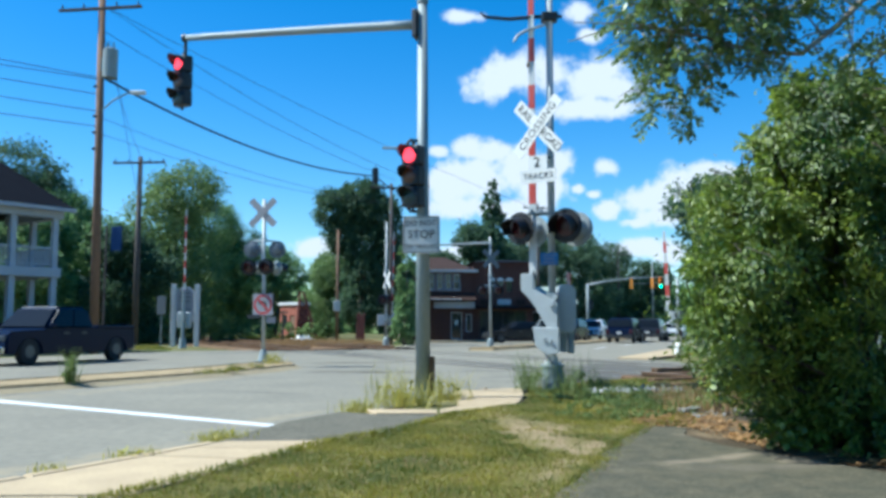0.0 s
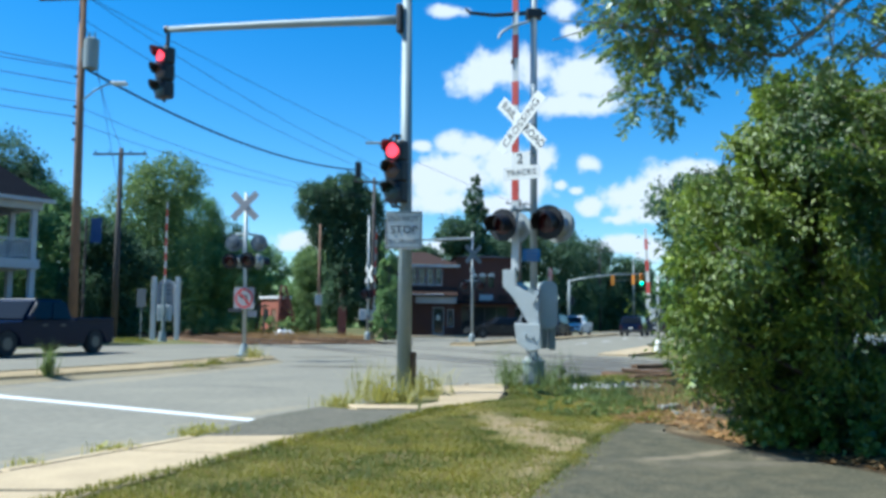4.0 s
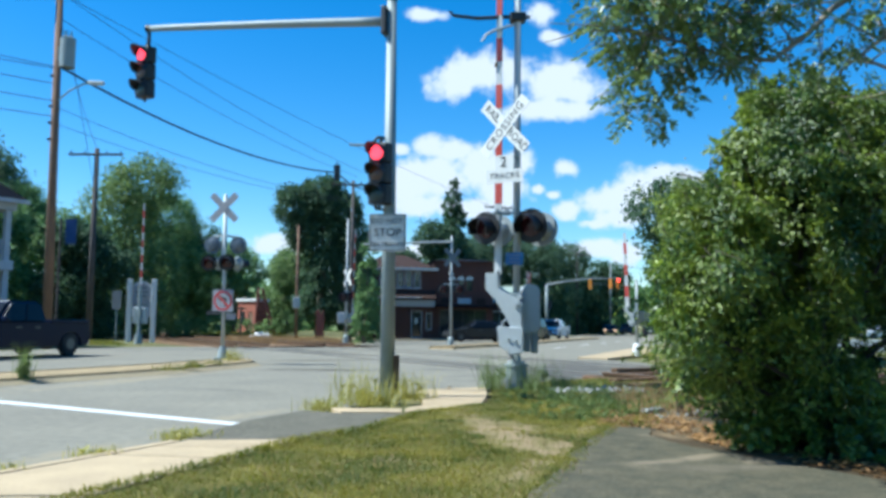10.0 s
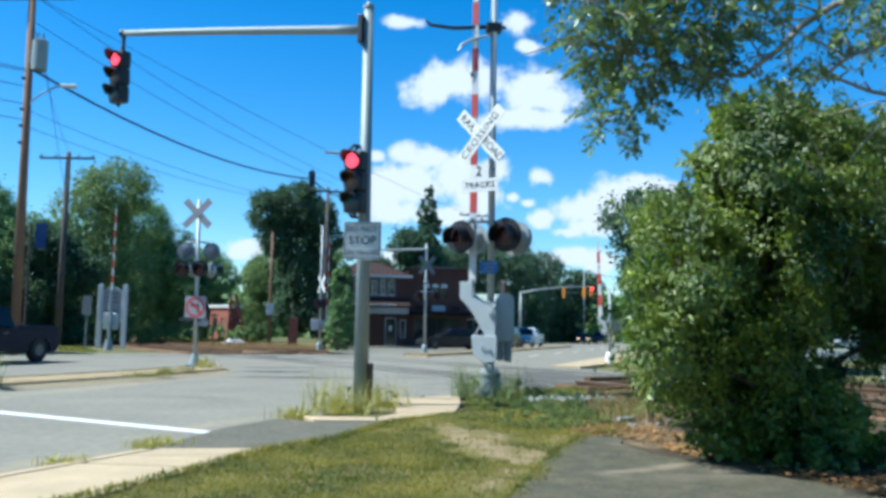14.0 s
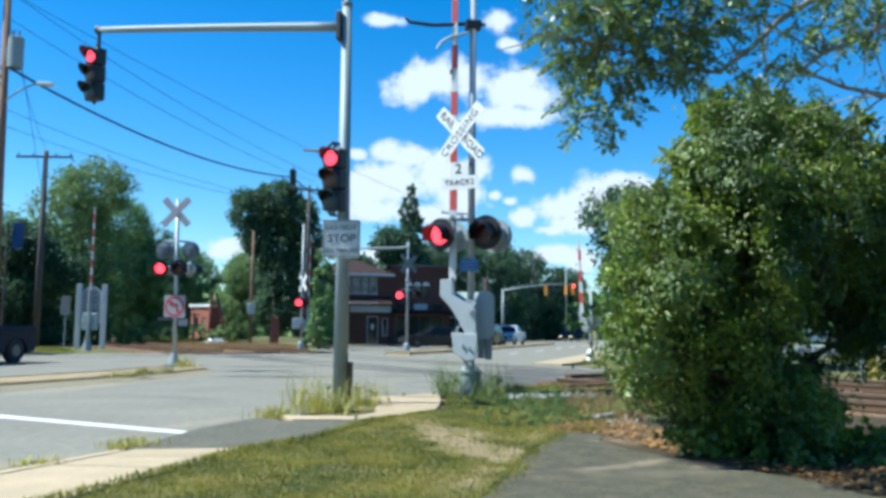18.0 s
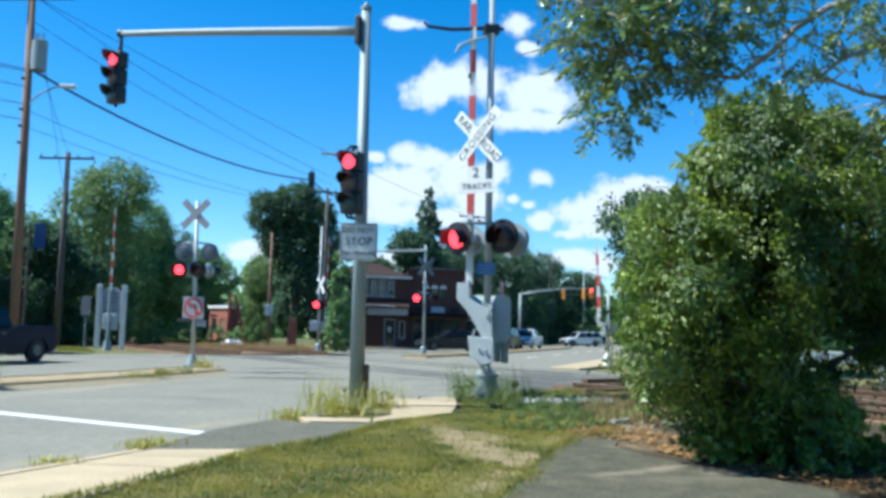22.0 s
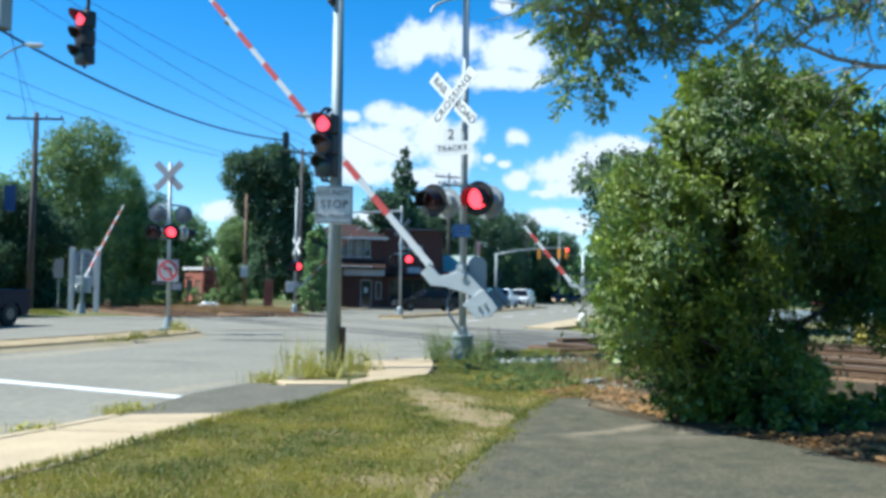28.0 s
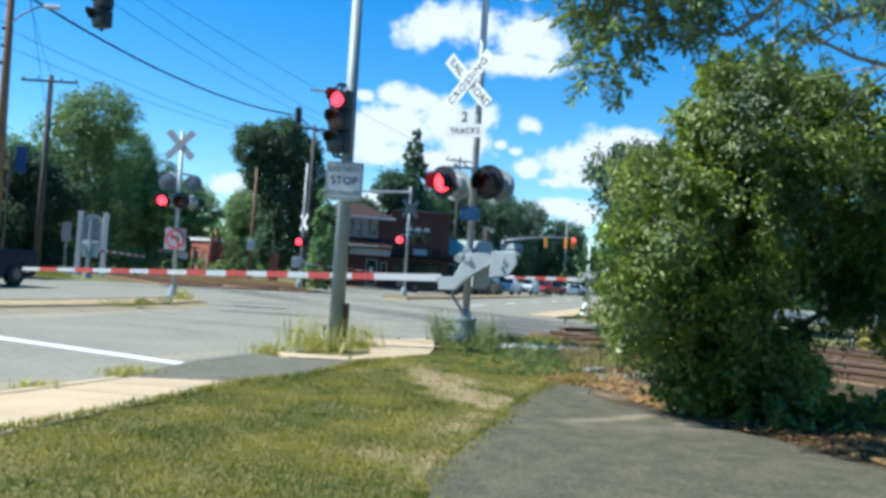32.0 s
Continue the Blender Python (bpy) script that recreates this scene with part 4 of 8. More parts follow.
ballast_bed(-40, 14.0)
ballast_bed(37.5, 220)
for centre in (13.1, 17.4):
    for s0, s1, z in ((-40, 13.8, 0.17), (13.8, 38.0, 0.012), (38.0, 220, 0.17)):
        for off in (-0.755, 0.755):
            bm = bmesh.new()
            p, q = on_track(centre + off, s0), on_track(centre + off, s1)
            w = N2 * 0.036
            plate(bm, [(p[0] - w.x, p[1] - w.y), (q[0] - w.x, q[1] - w.y), (q[0] + w.x, q[1] + w.y), (p[0] + w.x, p[1] + w.y)], z - 0.05, z, "z")
            if z > 0.1:
                w2 = N2 * 0.012
                plate(bm, [(p[0] - w2.x, p[1] - w2.y), (q[0] - w2.x, q[1] - w2.y), (q[0] + w2.x, q[1] + w2.y), (p[0] + w2.x, p[1] + w2.y)], z - 0.13, z - 0.051, "z")
                w3 = N2 * 0.07
                plate(bm, [(p[0] - w3.x, p[1] - w3.y), (q[0] - w3.x, q[1] - w3.y), (q[0] + w3.x, q[1] + w3.y), (p[0] + w3.x, p[1] + w3.y)], z - 0.15, z - 0.131, "z")
            rail = tagged(part("rail", bm, RUST if z > 0.1 else STEEL), "rusty steel rail with a bright running top", "rail", "rails of the two tracks", "structure")
            bm = bmesh.new()
            w = N2 * 0.024
            plate(bm, [(p[0] - w.x, p[1] - w.y), (q[0] - w.x, q[1] - w.y), (q[0] + w.x, q[1] + w.y), (p[0] + w.x, p[1] + w.y)], z + 0.0005, z + 0.004, "z")
            part("running_surface", bm, STEEL, rail)
            if z < 0.1:
                bm = bmesh.new()
                for side in (-0.09, 0.09):
                    p, q = on_track(centre + off + side, s0), on_track(centre + off + side, s1)
                    w = N2 * 0.065
                    plate(bm, [(p[0] - w.x, p[1] - w.y), (q[0] - w.x, q[1] - w.y), (q[0] + w.x, q[1] + w.y), (p[0] + w.x, p[1] + w.y)], 0.001, 0.004, "z")
                tagged(part("rail_joint_seal", bm, ASPHALT_DARK), "dark flangeway strip beside the rail in the street", "flangeway", kind="structure")
bm = bmesh.new()
box(bm, -1.3, 1.3, -0.11, 0.11, 0.0, 0.05, 0.01)
tie_mesh = bpy.data.meshes.new("sleeper")
bm.to_mesh(tie_mesh)
bm.free()
tie_mesh.materials.append(SLEEPER)
ties = thing("track_sleepers", pose(0, 0, 0), "rows of dark weathered timber sleepers under the rails", "sleepers", kind="structure")
for centre in (13.1, 17.4):
    for k in range(70):
        s = -12 + k * 0.54 if k < 48 else 38.3 + (k - 48) * 0.54
        if s > 13.7 and s < 38:
            continue
        x, y = on_track(centre, s)
        part("sleeper", tie_mesh, None, ties, at=pose(x, y, random.uniform(-0.01, 0.01), 0, 0, -28.7 + random.uniform(-1, 1)))
# timber edge boards of the crossing beside the near rails
edge_boards = thing("crossing_boards", pose(0, 0, 0), "dark timber boards at the edge of the crossing", "boards", kind="structure")
for n, s0 in ((12.0, 13.2), (12.9, 13.0), (13.4, 13.1), (14.3, 13.2), (16.2, 12.6), (17.1, 12.8), (17.7, 12.7), (18.6, 12.9)):
    x, y = on_track(n, s0)
    bm = bmesh.new()
    box(bm, -0.12, 0.12, -0.75, 0.75, -0.05, 0.04, 0.015)
    part("board", bm, SLEEPER, edge_boards, at=pose(x, y, 0.03, 0, 0, 28.7))
# old ties lying side by side between the crossing and the bush
for x, y, half in ((5.75, 20.9, 0.8), (5.1, 18.65, 0.78), (4.65, 16.8, 0.7), (4.25, 15.2, 0.62)):
    bm = bmesh.new()
    box(bm, -half, half, -0.11, 0.11, -0.06, 0.1, 0.02)
    tie = part("railway_tie", bm, SLEEPER)
    tie.matrix_basis = pose(x, y, 0.02, 0, 0, 27 + 3 * math.sin(x * 9))
    tagged(tie, "old brown timber railway tie lying beside the crossing", "railway tie", "ties beside the crossing")


# ---- signals ----
def hood(bm, c, facing, r, length, n=20, cut=0.62, wall=0.006, sides=0.87):
    """A lamp hood: a sleeve open at the front and below."""
    f = Vector(facing).normalized()
    up = Vector((0, 0, 1))
    up = (up - f * up.dot(f)).normalized()
    side = f.cross(up)
    span = math.pi * 2 * cut
    rings = []
    for k in range(n + 1):
        a = -span / 2 + span * k / n
        d = side * math.sin(a) + up * math.cos(a)
        reach = length * (sides + (1 - sides) * math.cos(a)) if abs(a) < math.pi / 2 else length * sides
        rings.append([bm.verts.new(Vector(c) + d * r), bm.verts.new(Vector(c) + d * r + f * reach), bm.verts.new(Vector(c) + d * (r + wall) + f * reach), bm.verts.new(Vector(c) + d * (r + wall))])
    for a, b in zip(rings, rings[1:]):
        for k in range(4):
            bm.faces.new((a[k], a[(k + 1) % 4], b[(k + 1) % 4], b[k]))
    bm.faces.new(rings[0])
    bm.faces.new(rings[-1][::-1])


def dome(bm, c, facing, r, bulge, n=20):
    """A lens: a shallow dome."""
    f = Vector(facing).normalized()
    side = f.orthogonal().normalized()
    up = f.cross(side)
    last = None
    for j, (rr, h) in enumerate(((1.0, 0.0), (0.8, 0.45), (0.45, 0.85))):
        ring = [bm.verts.new(Vector(c) + (side * math.cos(a) + up * math.sin(a)) * r * rr + f * bulge * h) for a in [2 * math.pi * k / n for k in range(n)]]
        if last:
            for k in range(n):
                bm.faces.new((last[k], last[(k + 1) % n], ring[(k + 1) % n], ring[k]))
        last = ring
    tip = bm.verts.new(Vector(c) + f * bulge)
    for k in range(n):
        bm.faces.new((last[k], last[(k + 1) % n], tip))


def signal_head(parent, m, lit, scale=1.0, shell=None, name="signal_head", moving=None):
    """A three-lens traffic signal: housing, and for each lens its visor; local y is away from the driver."""
    shell = shell or DARKPAINT
    h = part(name, _head_shell(scale), shell, parent, "dark three-lens signal housing" if shell is DARKPAINT else "orange three-lens signal housing", at=m)
    lenses = ((0.31 * scale, REDLENS, REDSOFT, "red"), (0.0, AMBERLENS, AMBERLIT, "amber"), (-0.31 * scale, GREENLENS, GREENLIT, "green"))
    for z, off, on, hue in lenses:
        bm = bmesh.new()
        dome(bm, (0, -0.105 * scale, z), (0, -1, 0), 0.128 * scale, 0.025)
        part("lens", bm, on if hue == lit else off, h, ("glowing " if hue == lit else "dark ") + hue + " signal lens", smooth=True)
        bm = bmesh.new()
        hood(bm, (0, -0.1 * scale, z), (0, -1, -0.08), 0.14 * scale, 0.21 * scale, cut=0.5, sides=0.3)
        part("visor", bm, shell, h)
        if moving is not None:
            bm = bmesh.new()
            dome(bm, (0, 0, 0), (0, -1, 0), 0.13 * scale, 0.03)
            moving[hue] = (part("lit_lens", bm, {"red": REDLIT, "amber": AMBERLIT, "green": GREENLIT}[hue], h, "glowing " + hue + " lens", smooth=True, at=pose(0, -0.04 * scale, z)), Vector((0, 0, z)), scale)
    return h


def _head_shell(scale):
    bm = bmesh.new()
    for z in (0.31, 0.0, -0.31):
        box(bm, -0.155 * scale, 0.155 * scale, -0.1 * scale, 0.1 * scale, (z - 0.15) * scale, (z + 0.15) * scale, 0.03 * scale)
        disc(bm, (0, -0.1 * scale, z * scale), 0.15 * scale, 0.012, (0, -1, 0), 20)
    cyl(bm, (0, 0, 0.46 * scale), (0, 0, 0.53 * scale), 0.03 * scale, n=10)
    cyl(bm, (0, 0, -0.52 * scale), (0, 0, -0.46 * scale), 0.025 * scale, n=10)
    return bm


def traffic_pole():
    t = thing("traffic_signal", pose(-0.28, 12.73, 0.0), "tall galvanised traffic signal pole with mast arm and two red-lit heads", "traffic signal")
    bm = bmesh.new()
    cyl(bm, (0, 0, 0.0), (-0.025, 0, 6.05), 0.112, 0.072, 24)
    part("pole", bm, GALV, t, smooth=True)
    bm = bmesh.new()
    cyl(bm, (-0.025, 0, 6.05), (-0.025, 0, 6.1), 0.085, 0.085, 20)
    cyl(bm, (-0.025, 0, 6.1), (-0.025, 0, 6.16), 0.06, 0.03, 20)
    part("pole_cap", bm, GALV, t)
    bm = bmesh.new()
    box(bm, -0.2, 0.2, -0.2, 0.2, 0.0, 0.035, 0.008)
    for a, b in ((-1, -1), (1, -1), (1, 1), (-1, 1)):
        cyl(bm, (0.15 * a, 0.15 * b, 0.03), (0.15 * a, 0.15 * b, 0.11), 0.018, n=6)
    part("base_plate", bm, GALV, t)
    bm = bmesh.new()
    box(bm, 0.085, 0.175, -0.09, 0.07, 0.08, 0.66, 0.01)
    part("control_box", bm, RUST, t, "weathered brown control box on the pole")
    tip = Vector((-4.07, 1.37, 5.97))
    bm = bmesh.new()
    d = tip - Vector((0, 0, 5.72))
    pts = [Vector((0, 0, 5.72)) + d * k / 8 + Vector((0, 0, 0.012 * math.sin(math.pi * k / 8))) for k in range(9)]
    tube(bm, pts, [0.074 - 0.024 * k / 8 for k in range(9)], 16)
    part("mast_arm", bm, GALV, t, smooth=True)
    bm = bmesh.new()
    m = Matrix.Rotation(math.atan2(d.y, d.x), 4, "Z")
    box(bm, 0.07, 0.16, -0.14, 0.14, 5.5, 5.94, 0.02, m)
    part("arm_bracket", bm, DARKPAINT, t, "dark bolted bracket of the mast arm")
    bm = bmesh.new()
    cyl(bm, tip + Vector((0, 0, -0.05)), tip + Vector((0, 0, -0.3)), 0.03, n=10)
    disc(bm, tip, 0.065, 0.05, d, 14)
    part("head_hanger", bm, DARKPAINT, t)
    signal_head(t, pose(tip.x - 0.02, tip.y - 0.02, 5.21, 0, 0, -36), "red", 0.94)
    signal_head(t, pose(-0.15, -0.2, 3.32, 0, 0, -32), "red", 1.0)
    bm = bmesh.new()
    tube(bm, [(-0.05, 0, 3.9), (-0.2, -0.08, 3.9), (-0.25, -0.14, 3.82)], 0.025, 8)
    part("head_bracket", bm, DARKPAINT, t)
    bm = bmesh.new()
    tube(bm, [(-0.05, 0, 2.82), (-0.2, -0.08, 2.82), (-0.25, -0.14, 2.9)], 0.025, 8)
    part("head_bracket", bm, DARKPAINT, t)
    bm = bmesh.new()
    tube(bm, [(-0.3, -0.1, 3.77), (-0.62, -0.12, 3.77)], 0.02, 8)
    part("side_stub", bm, GALV, t)
    # sign
    s = part("sign_plate", plate_bm(0.55, 0.56, 0.03), SIGNWHITE, t, "white sign with black border, DO NOT STOP ON TRACKS", at=pose(-0.03, -0.145, 2.46, 0, 0, -6))
    for words, size, x, z in (("DO", 0.112, -0.15, 0.17), ("NOT", 0.112, 0.1, 0.17), ("STOP", 0.168, 0.0, 0.0), ("ON", 0.088, -0.19, -0.175), ("TRACKS", 0.088, 0.072, -0.175)):
        lettering(words, size, SIGNBLACK, s, pose(x, -0.008, z, 90, 0, 0), spread=1.02)
    bm = bmesh.new()
    frame_ring(bm, 0.525, 0.535, 0.012, -0.0065)
    part("border", bm, SIGNBLACK, s)
    for z in (2.3, 2.6):
        bm = bmesh.new()
        box(bm, -0.1, 0.1, -0.13, 0.0, z, z + 0.04)
        part("sign_clamp", bm, GALV, t)


def plate_bm(w, h, corner, thick=0.008):
    """An upright sign plate with rounded corners, facing local -y."""
    out = []
    for cx, cz, a0 in ((w / 2 - corner, h / 2 - corner, 0), (-w / 2 + corner, h / 2 - corner, 90), (-w / 2 + corner, -h / 2 + corner, 180), (w / 2 - corner, -h / 2 + corner, 270)):
        for k in range(4):
            a = radians(a0 + 30 * k)
            out.append((cx + corner * math.cos(a), cz + corner * math.sin(a)))
    bm = bmesh.new()
    plate(bm, out, -thick / 2, thick / 2, "y")
    return bm


def frame_ring(bm, w, h, line, y):
    """A thin rectangular border line."""
    for x0, x1, z0, z1 in ((-w / 2, w / 2, h / 2 - line, h / 2), (-w / 2, w / 2, -h / 2, -h / 2 + line), (-w / 2, -w / 2 + line, -h / 2 + line, h / 2 - line), (w / 2 - line, w / 2, -h / 2 + line, h / 2 - line)):
        box(bm, x0, x1, y - 0.002, y, z0, z1)


FLASHERS = []       # (lit lens, its side), keyed together below


def flasher(parent, c, facing, r=0.27, side="", back=None):
    """A crossing lamp: round background, hood, housing behind, and a lens with its lit cover."""
    f = Vector(facing).normalized()
    m = Matrix.Translation(c) @ f.to_track_quat("-Y", "Z").to_matrix().to_4x4()
    bm = bmesh.new()
    disc(bm, (0, 0.02, 0), r, 0.012, (0, -1, 0), 28)
    b = part("background_disc", bm, back or BLACKPAINT, parent, at=m)
    bm = bmesh.new()
    cyl(bm, (0, 0.02, 0), (0, 0.14, 0), r * 0.7, r * 0.5, 20)
    cyl(bm, (0, 0.14, 0), (0, 0.2, 0), r * 0.3, r * 0.22, 14)
    part("lamp_housing", bm, DARKPAINT if not back else back, b, smooth=False)
    bm = bmesh.new()
    hood(bm, (0, 0.0, 0), (0, -1, -0.1), r * 0.66, 0.3, cut=0.66)
    part("lamp_hood", bm, BLACKPAINT, b)
    bm = bmesh.new()
    dome(bm, (0, -0.004, 0), (0, -1, 0), r * 0.6, 0.02)
    part("lens", bm, REDLENS, b, "dark red lens", smooth=True)
    if side:
        bm = bmesh.new()
        dome(bm, (0, 0, 0), (0, -1, 0), r * 0.585, 0.022)
        g = part("lit_lens", bm, REDLIT, b, "flashing red lens", smooth=True, at=pose(0, 0.03, 0))
        FLASHERS.append((g, side))
    return b


def crossbuck(parent, c, turn, words=True, size=1.22, mat=None):
    """Two crossed white blades lettered RAILROAD CROSSING."""
    w = 0.229 * size / 1.22
    kind = {"shaded_sign_sheeting": "white crossbuck blade greyed for shade", "grey_sign_back": "grey back of a crossbuck blade"}.get(mat.name if mat else "", "white crossbuck blade")
    under = part("blade", plate_bm(size, w, 0.02), mat or SIGNWHITE, parent, kind, at=pose(*c, 0, 0, turn) @ pose(0, 0.006, 0, 0, 45, 0))
    over = part("blade", plate_bm(size, w, 0.02), mat or SIGNWHITE, parent, kind, at=pose(*c, 0, 0, turn) @ pose(0, -0.006, 0, 0, -45, 0))
    if words:
        lettering("CROSSING", 0.19, SIGNBLACK, over, pose(0, -0.006, -0.004, 90, 0, 0), spread=1.12)
        lettering("RAIL", 0.19, SIGNBLACK, under, pose(-0.36, -0.006, -0.004, 90, 0, 0), spread=1.0)
        lettering("ROAD", 0.19, SIGNBLACK, under, pose(0.37, -0.006, -0.004, 90, 0, 0), spread=1.0)
    return over


def gate_arm(parent, seat, length, group_label, stripes=9, drop=0.33, lights=True, width=0.1, size=1.0, reach=0.14):
    """A crossing gate in its raised place: bracket with counterweight, tapered striped arm, lamps. It turns about local y."""
    bm = bmesh.new()
    x = drop
    prof = [(x + 0.2, 0.52), (x + 0.2, 0.24), (x + 0.02, 0.05), (0.19, -0.2), (0.08, -0.4), (-0.1, -0.42), (-0.1, 0.0), (-0.06, 0.06), (x - 0.02, 0.26), (x - 0.02, 0.52)]
    prof = [(a * size, b * size) for a, b in prof]
    x = drop * size
    plate(bm, prof, -0.06, -0.02, "y")
    plate(bm, [(a, b) for a, b in prof], 0.05, 0.09, "y")
    bevelled(bm, 0.006, 1)
    cyl(bm, (0, -0.1, 0), (0, 0.13, 0), 0.05, n=14)
    cyl(bm, (x, -0.07, 0.55 * size), (x, 0.1, 0.55 * size), 0.025, n=8)
    cyl(bm, (-0.07 * size, 0.08, 0.12 * size), (-0.07 * size, 0.13, 0.12 * size), 0.045 * size, n=12)
    seat = seat @ pose(reach, 0.12, 1.43)
    arm = part("gate_arm", bm, GREYPAINT, parent, group_label, at=seat)
    bm = bmesh.new()
    plate(bm, [(a * size, b * size) for a, b in ((-0.12, -0.82), (0.07, -0.85), (0.27, -0.7), (0.31, -0.38), (-0.14, -0.4))], 0.095, 0.14, "y")
    bevelled(bm, 0.008, 1)
    for a, b in ((0.01 * size, -0.61 * size), (0.12 * size, -0.58 * size)):
        cyl(bm, (a, 0.1, b), (a, 0.175, b), 0.03, n=10)
    part("counterweight", bm, GREYPAINT, arm, "grey counterweight plate")
    bm = bmesh.new()
    n = 8
    L0, L1 = 0.5 * size, 0.5 * size + length
    for k in range(n):
        a, b = k / n, (k + 1) / n
        wa, wb = width * (1 - 0.45 * a) / 2, width * (1 - 0.45 * b) / 2
        za, zb = L0 + (L1 - L0) * a, L0 + (L1 - L0) * b
        vs = []
        for z, w in ((za, wa), (zb, wb)):
            vs.append([bm.verts.new((x + i * w, j * w * 0.35 + 0.015, z)) for i, j in ((-1, -1), (1, -1), (1, 1), (-1, 1))])
        for i in range(4):
            bm.faces.new((vs[0][i], vs[0][(i + 1) % 4], vs[1][(i + 1) % 4], vs[1][i]))
        if k == 0:
            bm.faces.new(vs[0][::-1])
        if k == n - 1:
            bm.faces.new(vs[1])
    bmesh.ops.remove_doubles(bm, verts=bm.verts, dist=0.0005)
    part("arm_boom", bm, ARMWHITE, arm, "white tapered gate boom")
    first = length * 0.14
    step = (length - first) / stripes
    for k in range(stripes):
        z0 = L0 + first + step * k
        z1 = z0 + step * 0.5
        if z1 > L1:
            break
        w = width * (1 - 0.45 * (z0 - L0) / length) / 2 + 0.003
        bm = bmesh.new()
        box(bm, x - w, x + w, 0.015 - w * 0.36 - 0.002, 0.015 + w * 0.36 + 0.002, z0, z1)
        part("stripe", bm, STRIPE, arm)
    if lights:
        for f in (0.42, 0.7, 0.985):
            z = L0 + length * f
            bm = bmesh.new()
            box(bm, x + 0.03, x + 0.075, -0.03, 0.06, z - 0.04, z + 0.04, 0.01)
            part("arm_lamp", bm, RUST, arm, "small red lamp on the gate boom")
    return arm, seat


def near_crossing_signal():
    t = thing("crossing_signal", pose(1.87, 14.5, 0.05), "grey railroad crossing mast with crossbuck, red flashers and striped gate", "crossing signal")
    bm = bmesh.new()
    cyl(bm, (0, 0, 0.3), (0, 0, 7.6), 0.062, 0.058, 18)
    part("mast", bm, ALUM, t, smooth=True)
    bm = bmesh.new()
    cyl(bm, (0, 0, -0.05), (0, 0, 0.38), 0.185, 0.175, 18)
    cyl(bm, (0, 0, 0.38), (0, 0, 0.42), 0.2, n=18)
    cyl(bm, (0, 0, 0.42), (0, 0, 0.56), 0.1, 0.07, 16)
    part("mast_base", bm, GALV, t)
    for a in range(4):
        q = radians(45 + 90 * a)
        bm = bmesh.new()
        cyl(bm, (0.16 * math.cos(q), 0.16 * math.sin(q), 0.42), (0.16 * math.cos(q), 0.16 * math.sin(q), 0.48), 0.02, n=6)
        part("bolt", bm, SIGNWHITE, t)
    g = part("gate_bracket", _gate_bracket(), GALV, t, at=pose(0, 0, 0, 0, 0, 158.0))
    # lamps: two towards the street, two to the far side, on a crossarm
    bm = bmesh.new()
    d = Vector((0.985, 0.17, 0))
    tube(bm, [d * -0.42 + Vector((0, 0, 2.98)), Vector((0, -0.02, 3.0)), d * 0.42 + Vector((0, 0, 2.98))], 0.028, 10)
    arm_bar = part("lamp_crossarm", bm, ALUM, t)
    for k in (-0.4, 0.4):
        bm = bmesh.new()
        tube(bm, [d * k + Vector((0, 0, 2.98)), d * k + Vector((0, 0, 2.76))], 0.024, 8)
        part("lamp_hanger", bm, ALUM, arm_bar)
    for k in range(5):
        bm = bmesh.new()
        disc(bm, d * (-0.36 + 0.18 * k) + Vector((0, 0, 3.0)), 0.035, 0.05, (0, 0, 1), 8)
        part("cap", bm, ALUM, arm_bar)
    flasher(t, Vector((-0.55, -0.10, 2.71)), (-0.62, -0.75, -0.06), 0.28, "left")
    flasher(t, Vector((0.22, -0.14, 2.76)), (-0.55, -0.8, -0.06), 0.3, "right")
    flasher(t, Vector((-0.27, 0.2, 2.7)), (0.45, 0.85, 0.0), 0.27, "", ALUM)
    flasher(t, Vector((0.46, 0.2, 2.74)), (0.45, 0.85, 0.0), 0.3, "", ALUM)
    crossbuck(t, (-0.262, -0.38, 4.41), -43)
    for z in (4.41, 3.9, 3.56):
        bm = bmesh.new()
        tube(bm, [(0, 0, z), (-0.03, -0.3, z), (-0.25, -0.362, z)], 0.02, 8)
        part("sign_bracket", bm, GALV, t)
    s = part("track_count_sign", _tracks_plate(), SIGNWHITE, t, "white sign reading 2 TRACKS", at=pose(-0.262, -0.38, 3.68, 0, 0, -33))
    lettering("2", 0.24, SIGNBLACK, s, pose(-0.02, -0.008, 0.115, 90, 0, 0))
    lettering("TRACKS", 0.135, SIGNBLACK, s, pose(0, -0.008, -0.115, 90, 0, 0), spread=1.15)
    b = part("blue_sign", plate_bm(0.3, 0.21, 0.02), SIGNBLUE, t, "small blue emergency notice sign", at=pose(-0.05, -0.08, 2.2, 0, 0, -4))
    for z, w in ((0.06, 0.22), (0.0, 0.18), (-0.06, 0.2)):
        bm = bmesh.new()
        box(bm, -w / 2, w / 2, -0.0065, -0.0045, z - 0.008, z + 0.008)
        part("text_bar", bm, SIGNDULL, b)
    # bracket near the top
    bm = bmesh.new()
    tube(bm, [(-1.2, -0.02, 6.52), (-1.12, -0.02, 6.44), (-0.7, 0, 6.41), (-0.1, 0, 6.46), (0.22, 0, 6.46)], [0.018, 0.03, 0.034, 0.036, 0.03], 10)
    box(bm, -0.14, 0.14, -0.1, 0.1, 6.36, 6.52, 0.02)
    part("top_bracket", bm, DARKPAINT, t, "dark bent bracket arm near the mast top")
    bm = bmesh.new()
    tube(bm, [(-0.05, -0.05, 6.3), (-0.38, -0.06, 6.2), (-0.56, -0.06, 6.1), (-0.63, -0.06, 5.98)], [0.02, 0.026, 0.024, 0.02], 10)
    part("top_brace", bm, ALUM, t, "pale curved brace under the bracket")
